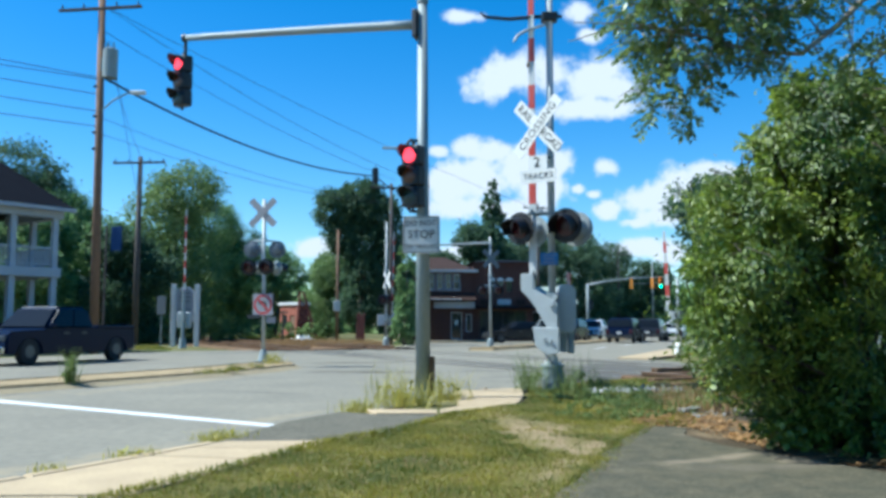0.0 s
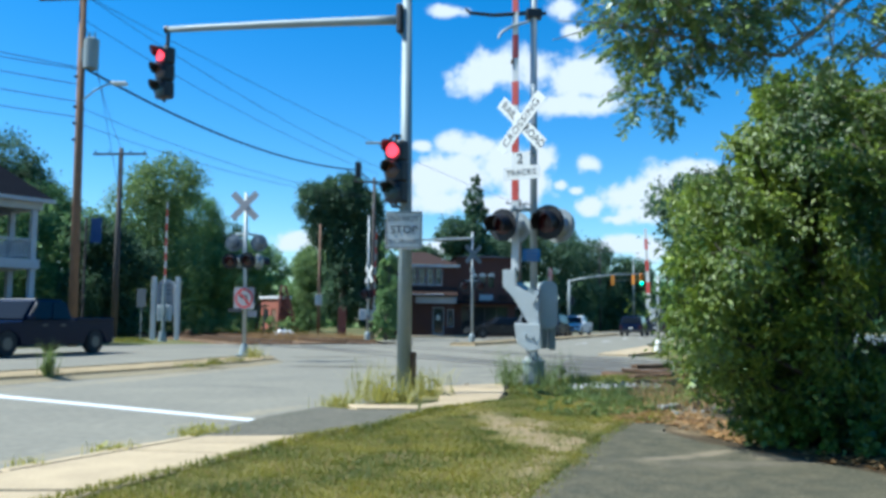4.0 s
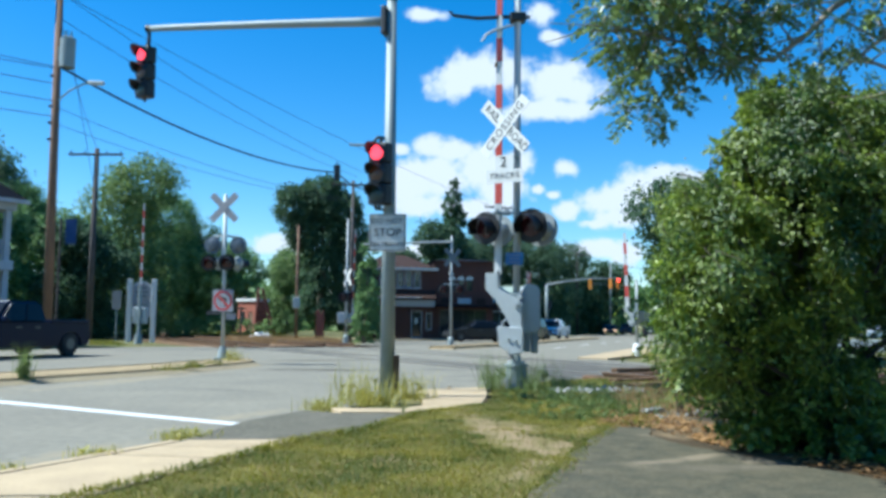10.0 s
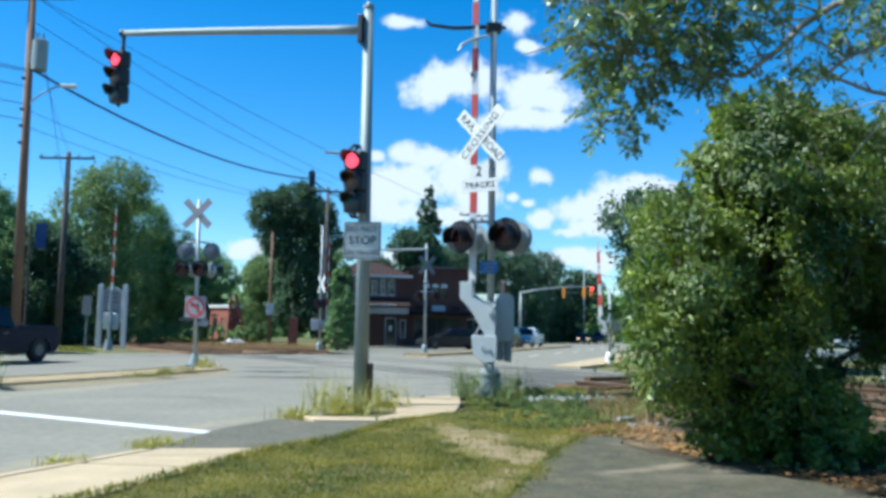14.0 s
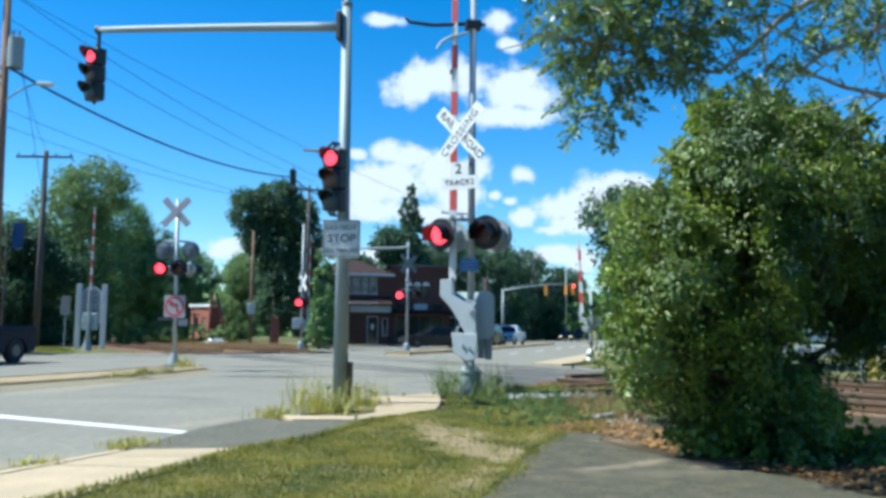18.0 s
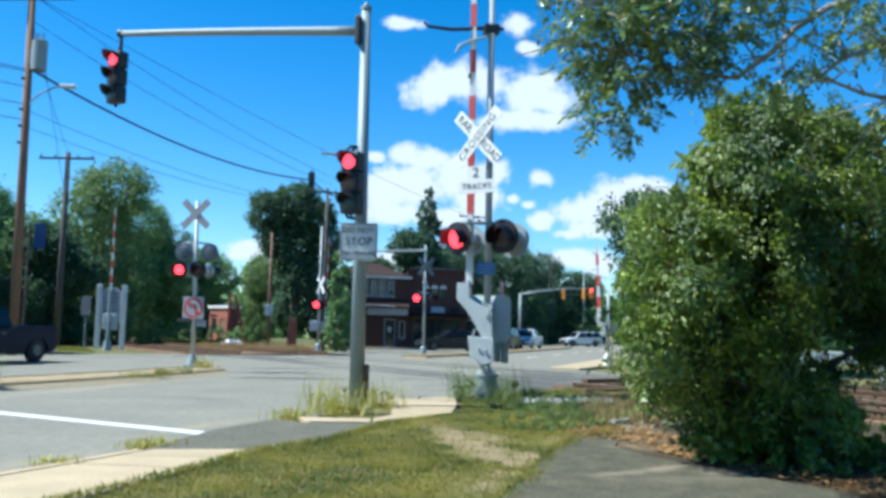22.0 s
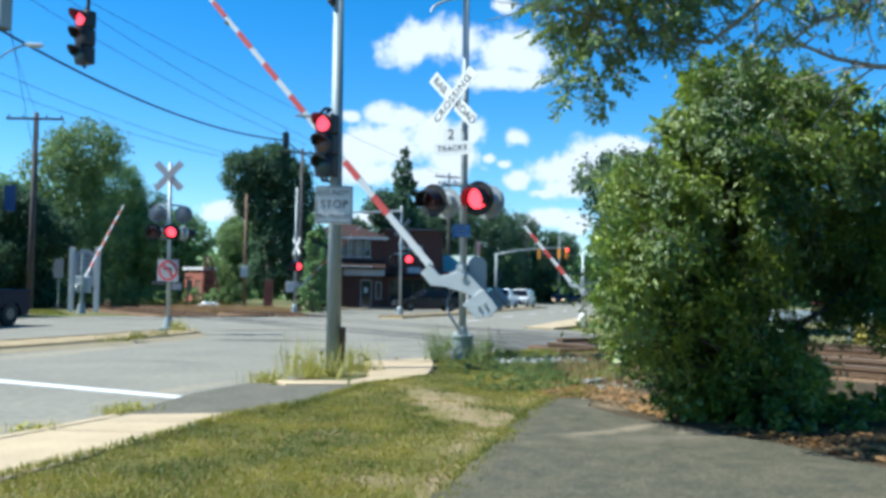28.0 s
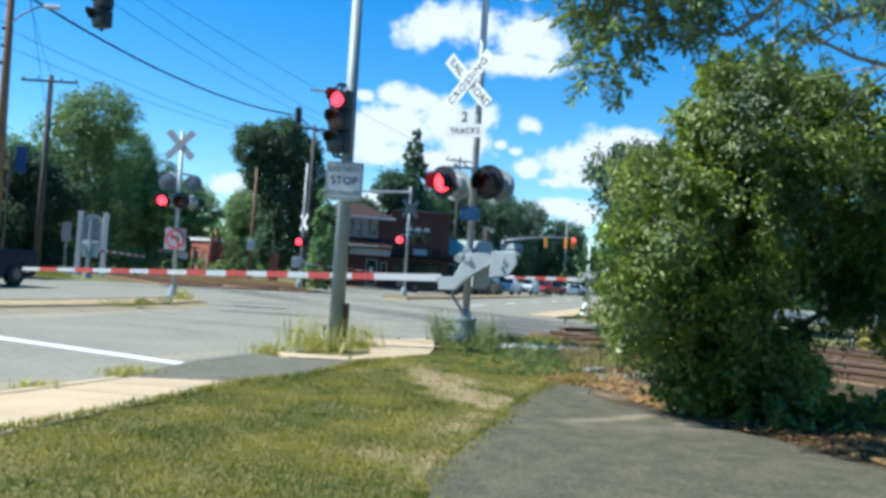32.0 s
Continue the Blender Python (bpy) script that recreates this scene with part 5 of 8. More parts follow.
    # gate machine
    bm = bmesh.new()
    out = [(0.1, 0.95), (0.1, 1.68), (0.17, 1.77), (0.33, 1.77), (0.41, 1.68), (0.41, 1.05), (0.34, 0.95)]
    plate(bm, out, -0.02, 0.34, "y")
    bevelled(bm, 0.02, 2)
    part("gate_machine", bm, GREYPAINT, t, "grey gate mechanism cabinet on the mast")
    bm = bmesh.new()
    tube(bm, [(0.0, -0.1, 0.38), (-0.12, -0.06, 0.6), (-0.24, 0.0, 0.78), (-0.26, 0.08, 0.98), (-0.2, 0.12, 1.14), (-0.06, 0.12, 1.24)], 0.024, 8)
    part("cable_conduit", bm, GREYBACK, t)
    arm = gate_arm(t, g.matrix_basis.copy(), 8.7, "white and red striped crossing gate with grey counterweight", 9, reach=-0.04, width=0.122)
    # weights that hang behind the counterweight and swing with the arm
    for x0, y0, z0 in ((0.13, 0.02, 0.62), (0.27, 0.05, 0.6)):
        bm = bmesh.new()
        box(bm, x0, x0 + 0.11, y0, y0 + 0.18, z0, 0.97, 0.015)
        part("weight_block", bm, GALV, arm[0], "dark grey weight block", at=arm[1].inverted())
    return arm


def _gate_bracket():
    bm = bmesh.new()
    box(bm, -0.09, 0.09, -0.1, 0.12, 1.18, 1.62, 0.01)
    cyl(bm, (0.14, -0.02, 1.43), (0.14, 0.2, 1.43), 0.07, n=14)
    box(bm, 0.0, 0.18, -0.06, 0.04, 1.34, 1.52, 0.01)
    return bm


def _tracks_plate():
    """The inverted T plate."""
    bm = bmesh.new()
    plate(bm, [(-0.34, -0.23), (0.34, -0.23), (0.34, -0.005), (0.17, -0.005), (0.17, 0.235), (-0.17, 0.235), (-0.17, -0.005), (-0.34, -0.005)], -0.004, 0.004, "y")
    return bm


def median_signal():
    """The crossing signal on the median: crossbuck, two lamps each way, no-left-turn sign."""
    t = thing("crossing_signal", pose(-4.89, 23.6, 0.12), "slim crossing mast with crossbuck and flashers on the median", "crossing signal")
    bm = bmesh.new()
    cyl(bm, (0, 0, 0.1), (-0.06, 0, 4.5), 0.055, 0.05, 14)
    part("mast", bm, ALUM, t, smooth=True)
    bm = bmesh.new()
    box(bm, -0.2, 0.2, -0.2, 0.2, -0.02, 0.05, 0.01)
    cyl(bm, (0, 0, 0.04), (0, 0, 0.34), 0.16, 0.08, 14)
    part("mast_base", bm, GALV, t)
    crossbuck(t, (-0.06, -0.15, 4.12), -11, words=False, size=1.0, mat=SIGNDULL)
    bm = bmesh.new()
    tube(bm, [(-0.42, 0.02, 3.32), (-0.06, 0, 3.36), (0.33, -0.02, 3.32)], 0.03, 8)
    part("lamp_crossarm", bm, ALUM, t)
    bm = bmesh.new()
    tube(bm, [(-0.4, 0, 2.6), (0.28, 0, 2.6)], 0.03, 8)
    part("lamp_crossarm", bm, ALUM, t)
    bm = bmesh.new()
    tube(bm, [(-0.1, 0, 3.33), (-0.1, 0, 2.6)], 0.03, 8)
    part("lamp_upright", bm, ALUM, t)
    flasher(t, Vector((-0.36, 0.0, 3.1)), (0.1, 1.0, 0.0), 0.24, "", GREYBACK)
    flasher(t, Vector((0.33, 0.0, 3.1)), (0.1, 1.0, 0.0), 0.24, "", GREYBACK)
    flasher(t, Vector((-0.44, -0.08, 2.6)), (0.1, -1, -0.04), 0.22, "left")
    flasher(t, Vector((0.05, -0.1, 2.62)), (0.02, -1, -0.04), 0.22, "right")
    flasher(t, Vector((-0.2, 0.14, 2.6)), (-0.6, 0.9, 0.0), 0.2, "", GALV)
    flasher(t, Vector((0.32, 0.1, 2.6)), (0.7, 0.8, 0.0), 0.22, "", GALV)
    s = part("sign_plate", plate_bm(0.6, 0.6, 0.04), SIGNDULL, t, "faded white no left turn sign with red ring, greyed for shade", at=pose(-0.02, -0.09, 1.58, 0, 0, -14))
    bm = bmesh.new()
    ring_plate(bm, 0.27, 0.215, -0.008)
    m = Matrix.Rotation(radians(45), 4, "Y")
    box(bm, -0.24, 0.24, -0.008, -0.0055, -0.025, 0.025, 0, m)
    part("red_ring", bm, SIGNRED, s)
    bm = bmesh.new()
    plate(bm, [(0.05, -0.16), (0.11, -0.16), (0.11, 0.03), (0.06, 0.09), (-0.05, 0.09), (-0.05, 0.15), (-0.16, 0.06), (-0.05, -0.03), (-0.05, 0.03), (0.04, 0.03), (0.05, 0.02)], -0.0055, -0.0042, "y")
    part("turn_arrow", bm, SIGNBLACK, s)
    b = part("small_plate", plate_bm(0.28, 0.18, 0.02), SIGNDULL, t, "small pale plate", at=pose(0.2, -0.05, 1.16, 0, 0, -14))
    b2 = part("small_plate", plate_bm(0.4, 0.1, 0.02), DARKPAINT, t, at=pose(-0.27, -0.05, 1.25, 0, 0, -14))


def ring_plate(bm, r1, r0, y, n=28):
    o = [bm.verts.new((r1 * math.cos(a), y, r1 * math.sin(a))) for a in [2 * math.pi * k / n for k in range(n)]]
    i = [bm.verts.new((r0 * math.cos(a), y, r0 * math.sin(a))) for a in [2 * math.pi * k / n for k in range(n)]]
    for k in range(n):
        bm.faces.new((o[k], o[(k + 1) % n], i[(k + 1) % n], i[k]))


def far_signal(x, y, turn, height, label, cantilever=0.0, gate=0.0, lamps=True, buck=None, lampz=2.95, spread=0.42, arm_turn=180.0, gate_up=1.6, base=True):
    """A crossing mast further off: mast, base, lamps, perhaps a cantilever and a gate."""
    t = thing("crossing_signal", pose(x, y, 0.0), label, "crossing signal")
    bm = bmesh.new()
    cyl(bm, (0, 0, 0.1), (0, 0, height), 0.065, 0.055, 14)
    part("mast", bm, ALUM, t, smooth=True)
    bm = bmesh.new()
    cyl(bm, (0, 0, 0.0), (0, 0, 0.4), 0.17, 0.16, 14)
    cyl(bm, (0, 0, 0.4), (0, 0, 0.5), 0.16, 0.09, 14)
    part("mast_base", bm, SIGNWHITE if base else GALV, t, "white painted mast base" if base else "")
    c, s = math.cos(radians(turn)), math.sin(radians(turn))
    if cantilever:
        bm = bmesh.new()
        tube(bm, [(0, 0, height - 0.3), (-cantilever * c, -cantilever * s, height - 0.5)], [0.06, 0.045], 10)
        part("cantilever_arm", bm, ALUM, t)
    if lamps:
        bm = bmesh.new()
        tube(bm, [(-spread * c, -spread * s, lampz + 0.28), (spread * c, spread * s, lampz + 0.28)], 0.03, 8)
        part("lamp_crossarm", bm, ALUM, t)
        for z in (lampz + 0.75, lampz + 1.6):
            bm = bmesh.new()
            disc(bm, (0, 0, z), 0.12, 0.12, (0, 0, 1), 12)
            part("mast_collar", bm, ALUM, t)
        flasher(t, Vector((-spread * c, -spread * s - 0.1, lampz)), (0.06, -1, 0), 0.3, "left")
        flasher(t, Vector((spread * c, spread * s - 0.1, lampz)), (0.06, -1, 0), 0.3, "right")
    if buck:
        crossbuck(t, (0.05, -0.12, buck[0]), buck[1], words=False, mat=buck[2] if len(buck) > 2 else None)
    arm = None
    if gate:
        g = part("gate_bracket", _gate_bracket(), GALV, t, at=pose(0, 0, gate_up - 1.43, 0, 0, arm_turn))
        bm = bmesh.new()
        box(bm, -0.2, 0.2, -0.15, 0.2, gate_up - 0.45, gate_up + 0.15, 0.03, Matrix.Translation((-0.28 if lamps else 0.3, 0.1, 0)))
        part("gate_machine", bm, GREYPAINT, t, "grey gate mechanism cabinet")
        arm = gate_arm(t, g.matrix_basis.copy(), gate, "striped red and white crossing gate", max(3, int(gate / 0.9)), lights=False, width=0.15 if not lamps else 0.06, size=0.55)
    return arm


traffic_pole()
near_gate = near_crossing_signal()
median_signal()
far_signal(2.53, 44.3, 0, 5.75, "grey crossing mast with cantilever arm and flashers beyond the tracks", cantilever=4.6, buck=(4.6, 25, GREYBACK), lampz=2.95, base=False)
side_gate = far_signal(-3.1, 48.0, 60, 7.0, "grey crossing mast with crossbuck and gate by the ivy tree", gate=4.6, buck=(3.7, -62), lampz=2.6, spread=0.3, arm_turn=-6.0, base=False)
walk_gate = far_signal(9.0, 32.6, 0, 2.95, "short gate mast with white base on the far corner", gate=2.9, lamps=False, arm_turn=158.0)


def left_gate():
    """The gate beside the far lane, with two white posts and a pale panel behind it."""
    t = thing("crossing_signal", pose(-12.95, 43.0, 0.0), "gate mast with raised striped arm beside the far lane", "crossing signal")
    bm = bmesh.new()
    cyl(bm, (0, 0, 0.0), (0, 0, 2.9), 0.09, 0.08, 12)
    cyl(bm, (0, 0, 0.0), (0, 0, 0.5), 0.22, 0.16, 12)
    part("mast", bm, GALV, t)
    g = part("gate_bracket", _gate_bracket(), GALV, t, at=pose(0, 0, 0.1, 0, 0, 75.0))
    arm = gate_arm(t, g.matrix_basis.copy(), 5.2, "striped red and white crossing gate", 6, lights=False, width=0.14, drop=0.2, size=0.6)
    bm = bmesh.new()
    box(bm, -0.35, 0.3, 0.1, 0.5, 1.0, 1.8, 0.05)
    part("gate_machine", bm, GREYPAINT, t, "grey gate mechanism cabinet")
    s = thing("white_board", pose(-13.95, 46.6, 0.0), "pale square board between two white posts", "board")
    for x in (-0.62, 0.66):
        bm = bmesh.new()
        box(bm, x - 0.12, x + 0.12, -0.1, 0.1, 0, 3.38, 0.02)
        part("post", bm, TRIM, s)
    bm = bmesh.new()
    arch = [(0.02 + 0.5 * math.cos(math.pi * k / 10), 2.85 + 0.42 * math.sin(math.pi * k / 10)) for k in range(11)]
    plate(bm, [(0.52, 1.35)] + arch + [(-0.48, 1.35)], -0.04, 0.04, "y")
    b = part("panel", bm, CLAPBOARD, s, "weathered pale panel with an arched top")
    bm = bmesh.new()
    plate(bm, [(x * 0.86, 2.2 + (z - 2.2) * 0.9) for x, z in [(0.52, 1.5)] + arch + [(-0.48, 1.5)]], -0.052, -0.041, "y")
    part("panel_face", bm, SIGNDULL, b, "faded grey face of the panel")
    for z, w in ((2.9, 0.5), (2.68, 0.62), (2.46, 0.56), (2.0, 0.62), (1.82, 0.5)):
        bm = bmesh.new()
        box(bm, 0.02 - w / 2, 0.02 + w / 2, -0.058, -0.053, z - 0.04, z + 0.04)
        part("text_bar", bm, GREYBACK, b)
    return arm


left_arm = left_gate()

# mast-arm signal at the next street, which changes from green through amber to red
far_lights = []


def far_traffic_signal():
    t = thing("traffic_signal", pose(16.26, 95.0, 0.0), "distant mast-arm traffic signal with orange heads", "traffic signal")
    bm = bmesh.new()
    cyl(bm, (0, 0, 0), (0, 0, 5.85), 0.17, 0.13, 14)
    part("pole", bm, GALV, t, smooth=True)
    bm = bmesh.new()
    tube(bm, [(0, 0, 5.72), (2.5, 0, 6.2), (5, 0, 6.5), (8.4, 0, 6.6)], [0.12, 0.1, 0.09, 0.07], 10)
    tube(bm, [(4.8, 0, 5.9), (8.3, 0, 5.9)], 0.03, 6)
    part("mast_arm", bm, GALV, t, smooth=True)
    for x, z, turn in ((4.9, 5.85, 170), (7.2, 5.95, 150)):
        h = signal_head(t, pose(x, 0, z, 0, 0, turn), "none", 1.2, ORANGE)
        bm = bmesh.new()
        cyl(bm, (x, 0, z + 0.5), (x, 0, 6.6), 0.04, n=8)
        part("head_hanger", bm, GALV, t)
    lights = {}
    signal_head(t, pose(8.1, -0.1, 5.98, 0, 0, 0), "none", 1.25, ORANGE, moving=lights)
    bm = bmesh.new()
    cyl(bm, (8.1, 0, 6.45), (8.1, 0, 6.6), 0.04, n=8)
    part("head_hanger", bm, GALV, t)
    bm = bmesh.new()
    box(bm, 0.15, 0.6, -0.1, 0.1, 3.0, 4.0, 0.04)
    part("walk_signal", bm, DARKPAINT, t)
    far_lights.append(lights)


far_traffic_signal()


# ---- utility poles and wires ----
def strand(name, pts, r, label, sag=0.0, n=14):
    """A hanging wire through points, sagging between them."""
    bm = bmesh.new()
    path = []
    for a, b in zip(pts, pts[1:]):
        a, b = Vector(a), Vector(b)
        for k in range(n):
            f = k / n
            path.append(a.lerp(b, f) + Vector((0, 0, -4 * sag * f * (1 - f))))
    path.append(Vector(pts[-1]))
    tube(bm, path, r, 6)
    return tagged(part(name, bm, WIRE), label, "cable", "overhead wires")


def utility_pole(x, y, h, r, label, arms=(), wood=None, lean=0.0):
    t = thing("utility_pole", pose(x, y, 0.0), label, "utility pole")
    bm = bmesh.new()
    cyl(bm, (0, 0, -0.1), (lean, 0, h), r, r * 0.7, 14)
    part("pole", bm, wood or WOODPOLE, t, smooth=True)
    for z, half, turn in arms:
        bm = bmesh.new()
        m = Matrix.Translation((lean * z / h, -r, z)) @ Matrix.Rotation(radians(turn), 4, "Z")
        box(bm, -half, half, -0.06, 0.06, -0.06, 0.06, 0.01, m)
        c = part("crossarm", bm, OLDWOOD, t)
        for k in (-0.92, -0.4, 0.4, 0.92):
            bm = bmesh.new()
            cyl(bm, (half * k, 0, 0.06), (half * k, 0, 0.24), 0.045, 0.03, 8)
            p = part("insulator", bm, DARKPAINT, c)
            p.matrix_basis = m
    return t


big = utility_pole(-14.55, 36.0, 15.4, 0.2, "tall brown wooden utility pole with transformer and street lamp", ((14.75, 1.9, -8),), lean=-0.2)
bm = bmesh.new()
cyl(bm, (0.29, -0.1, 11.7), (0.29, -0.1, 12.95), 0.31, n=20)
cyl(bm, (0.29, -0.1, 12.95), (0.29, -0.1, 13.02), 0.32, 0.2, 20)
for a in (-0.12, 0.12):
    cyl(bm, (0.29 + a, -0.1, 13.0), (0.29 + a, -0.1, 13.3), 0.05, 0.03, 8)
box(bm, -0.1, 0.12, -0.15, -0.05, 12.0, 12.6)
part("transformer", bm, GALV, big, "grey pole transformer")
bm = bmesh.new()
tube(bm, [(0.0, -0.1, 10.3), (0.5, -0.2, 10.7), (1.1, -0.3, 10.98), (1.4, -0.35, 11.0)], 0.04, 8)
part("lamp_arm", bm, GALV, big)
bm = bmesh.new()
box(bm, 1.3, 1.95, -0.48, -0.22, 10.93, 11.08, 0.05)
part("lamp_head", bm, SIGNWHITE, big, "pale street lamp head")
for z in (11.3, 10.0, 9.3, 8.6):
    bm = bmesh.new()
    disc(bm, (-0.12 - 0.08 * (z / 15), -0.22, z), 0.06, 0.14, (-1, -1, 0), 8)
    part("insulator", bm, DARKPAINT, big)
utility_pole(-17.85, 50.0, 11.1, 0.19, "dark slim utility pole with a crossarm among the trees", ((10.72, 1.6, -5),), OLDWOOD)
pole_c = utility_pole(-7.29, 60.0, 7.9, 0.115, "brown wooden pole with a small box by the brick shed", ())
bm = bmesh.new()
box(bm, -0.24, 0.24, -0.3, -0.1, 2.15, 2.9, 0.03)
part("meter_box", bm, GREYPAINT, pole_c, "pale meter box")
utility_pole(-3.2, 54.0, 10.2, 0.13, "brown utility pole beside the ivy-covered tree", ((9.9, 1.3, 10),), OLDWOOD)
utility_pole(24.5, 118.0, 11.5, 0.15, "distant wooden utility pole by the street", ((11.0, 1.4, -20),), OLDWOOD)
utility_pole(29.2, 118.0, 10.0, 0.11, "distant pale grey pole by the street", (), GALV)
utility_pole(8.4, 74.0, 11.8, 0.13, "utility pole with crossarms behind the brick shop", ((11.4, 1.3, 12), (10.8, 1.0, 12)), OLDWOOD)
strand("span_cable", [(-14.4, 35.8, 11.65), (-4.7, 60.0, 11.75), (-1.0, 70.0, 12.7)], 0.055, "thick black span cable hung over the street", 0.9)
bm = bmesh.new()
box(bm, -0.22, 0.22, -0.18, 0.18, -0.6, 0.5, 0.04)
cyl(bm, (0, 0, 0.4), (0, 0, 0.7), 0.04, n=8)
tagged(part("cable_box", bm, DARKPAINT, at=pose(-4.7, 60.0, 11.8)), "dark junction box hung on the span cable", "cable box")
for z0, z1, x1 in ((10.0, 9.2, -4.0), (9.3, 9.0, -3.4), (13.8, 10.6, -3.0), (14.9, 10.9, -2.6), (14.9, 11.4, 8.2)):
    strand("wire", [(-14.6, 35.9, z0), (x1, 55.0 if x1 < 0 else 74.0, z1)], 0.014, "thin overhead wire across the sky", 0.5)
for z0, z1 in ((11.73, 13.85), (11.66, 12.6), (11.0, 12.67), (10.26, 11.87), (9.6, 10.9)):
    strand("wire", [(-14.7, 35.9, z0), (-40, 22.0, z1)], 0.018, "thin overhead wire leading along the street", 0.1)
strand("wire", [(-14.6, 36.0, 13.6), (-17.85, 50, 11.1)], 0.014, "thin overhead wire between poles", 0.4)
strand("wire", [(8.4, 74.0, 11.5), (26, 118, 11.0), (50, 160, 12)], 0.03, "thin overhead wire along the far street", 0.5)
strand("guy_wire", [(-14.4, 36.1, 13.4), (-13.2, 37.5, 5.6)], 0.012, "thin wire hanging beside the pole", 0.0)


def banner():
    t = thing("street_banner", pose(-19.2, 50.0, 0.0), "small blue banner on a pole by the trees", "banner")
    bm = bmesh.new()
    cyl(bm, (-0.5, 0, 0), (-0.5, 0, 7.0), 0.06, n=10)
    part("post", bm, OLDWOOD, t)
    bm = bmesh.new()
    box(bm, -0.22, 0.4, -0.02, 0.02, 5.5, 6.95, 0.01)
    part("banner_cloth", bm, BANNER, t)


banner()


def small_sign(x, y, z, w, h, turn, mat, label):
    t = thing("road_sign", pose(x, y, 0.0, 0, 0, turn), label, "road sign")
    bm = bmesh.new()
    cyl(bm, (0, 0, 0), (0, 0, z + h / 2), 0.035, n=8)
    part("post", bm, GALV, t)
    part("sign_plate", plate_bm(w, h, 0.03), mat, t, at=pose(0, -0.045, z))


small_sign(-16.0, 49.0, 2.3, 0.55, 1.05, -10, GREYBACK, "grey back of a road sign beside the trees")


# ---- buildings ----
def wall_bm(w, h, t, openings):
    """A wall along x from 0 to w, thick t along y, with openings (x0, x1, z0, z1) cut through."""
    xs = sorted({0, w, *[o[0] for o in openings], *[o[1] for o in openings]})
    zs = sorted({0, h, *[o[2] for o in openings], *[o[3] for o in openings]})
    bm = bmesh.new()
    for x0, x1 in zip(xs, xs[1:]):
        for z0, z1 in zip(zs, zs[1:]):
            cx, cz = (x0 + x1) / 2, (z0 + z1) / 2
            if not any(a < cx < b and c < cz < d for a, b, c, d in openings):
                box(bm, x0, x1, 0, t, z0, z1)
    bmesh.ops.remove_doubles(bm, verts=bm.verts, dist=0.001)
    return bm


def window(parent, x, z, w, h, y=0.0, trim=None, bars=(1, 1), door=False, name="window", m=None):
    """A window in its opening: frame, sill, bars and glass."""
    m = m or Matrix()
    bm = bmesh.new()
    f = 0.07
    for x0, x1, z0, z1 in ((x, x + w, z + h - f, z + h), (x, x + w, z, z + f), (x, x + f, z + f, z + h - f), (x + w - f, x + w, z + f, z + h - f)):
        box(bm, x0, x1, y - 0.03, y + 0.1, z0, z1)
    for k in range(1, bars[0] + 1):
        if bars[0] > 0:
            c = z + h * k / (bars[0] + 1)
            box(bm, x + f, x + w - f, y + 0.03, y + 0.07, c - 0.02, c + 0.02)
    for k in range(1, bars[1] + 1):
        c = x + w * k / (bars[1] + 1)
        box(bm, c - 0.02, c + 0.02, y + 0.03, y + 0.07, z + f, z + h - f)
    wd = part(name, bm, trim or TRIM, parent, at=m)
    bm = bmesh.new()
    box(bm, x + f, x + w - f, y + 0.05, y + 0.058, z + f, z + h - f)
    part("pane", bm, DARKGLASS, wd)
    if not door:
        bm = bmesh.new()
        box(bm, x - 0.06, x + w + 0.06, y - 0.09, y + 0.05, z - 0.07, z - 0.005)
        part("sill", bm, trim or TRIM, wd)


def hip_roof(bm, x0, x1, y0, y1, z, rise, inset):
    a = [bm.verts.new(p) for p in ((x0, y0, z), (x1, y0, z), (x1, y1, z), (x0, y1, z))]
    ym = (y0 + y1) / 2
    b = [bm.verts.new((x0 + inset, ym, z + rise)), bm.verts.new((x1 - inset, ym, z + rise))]
    for q in ((a[0], a[1], b[1], b[0]), (a[1], a[2], b[1]), (a[2], a[3], b[0], b[1]), (a[3], a[0], b[0]), (a[3], a[2], a[1], a[0])):
        bm.faces.new(q)


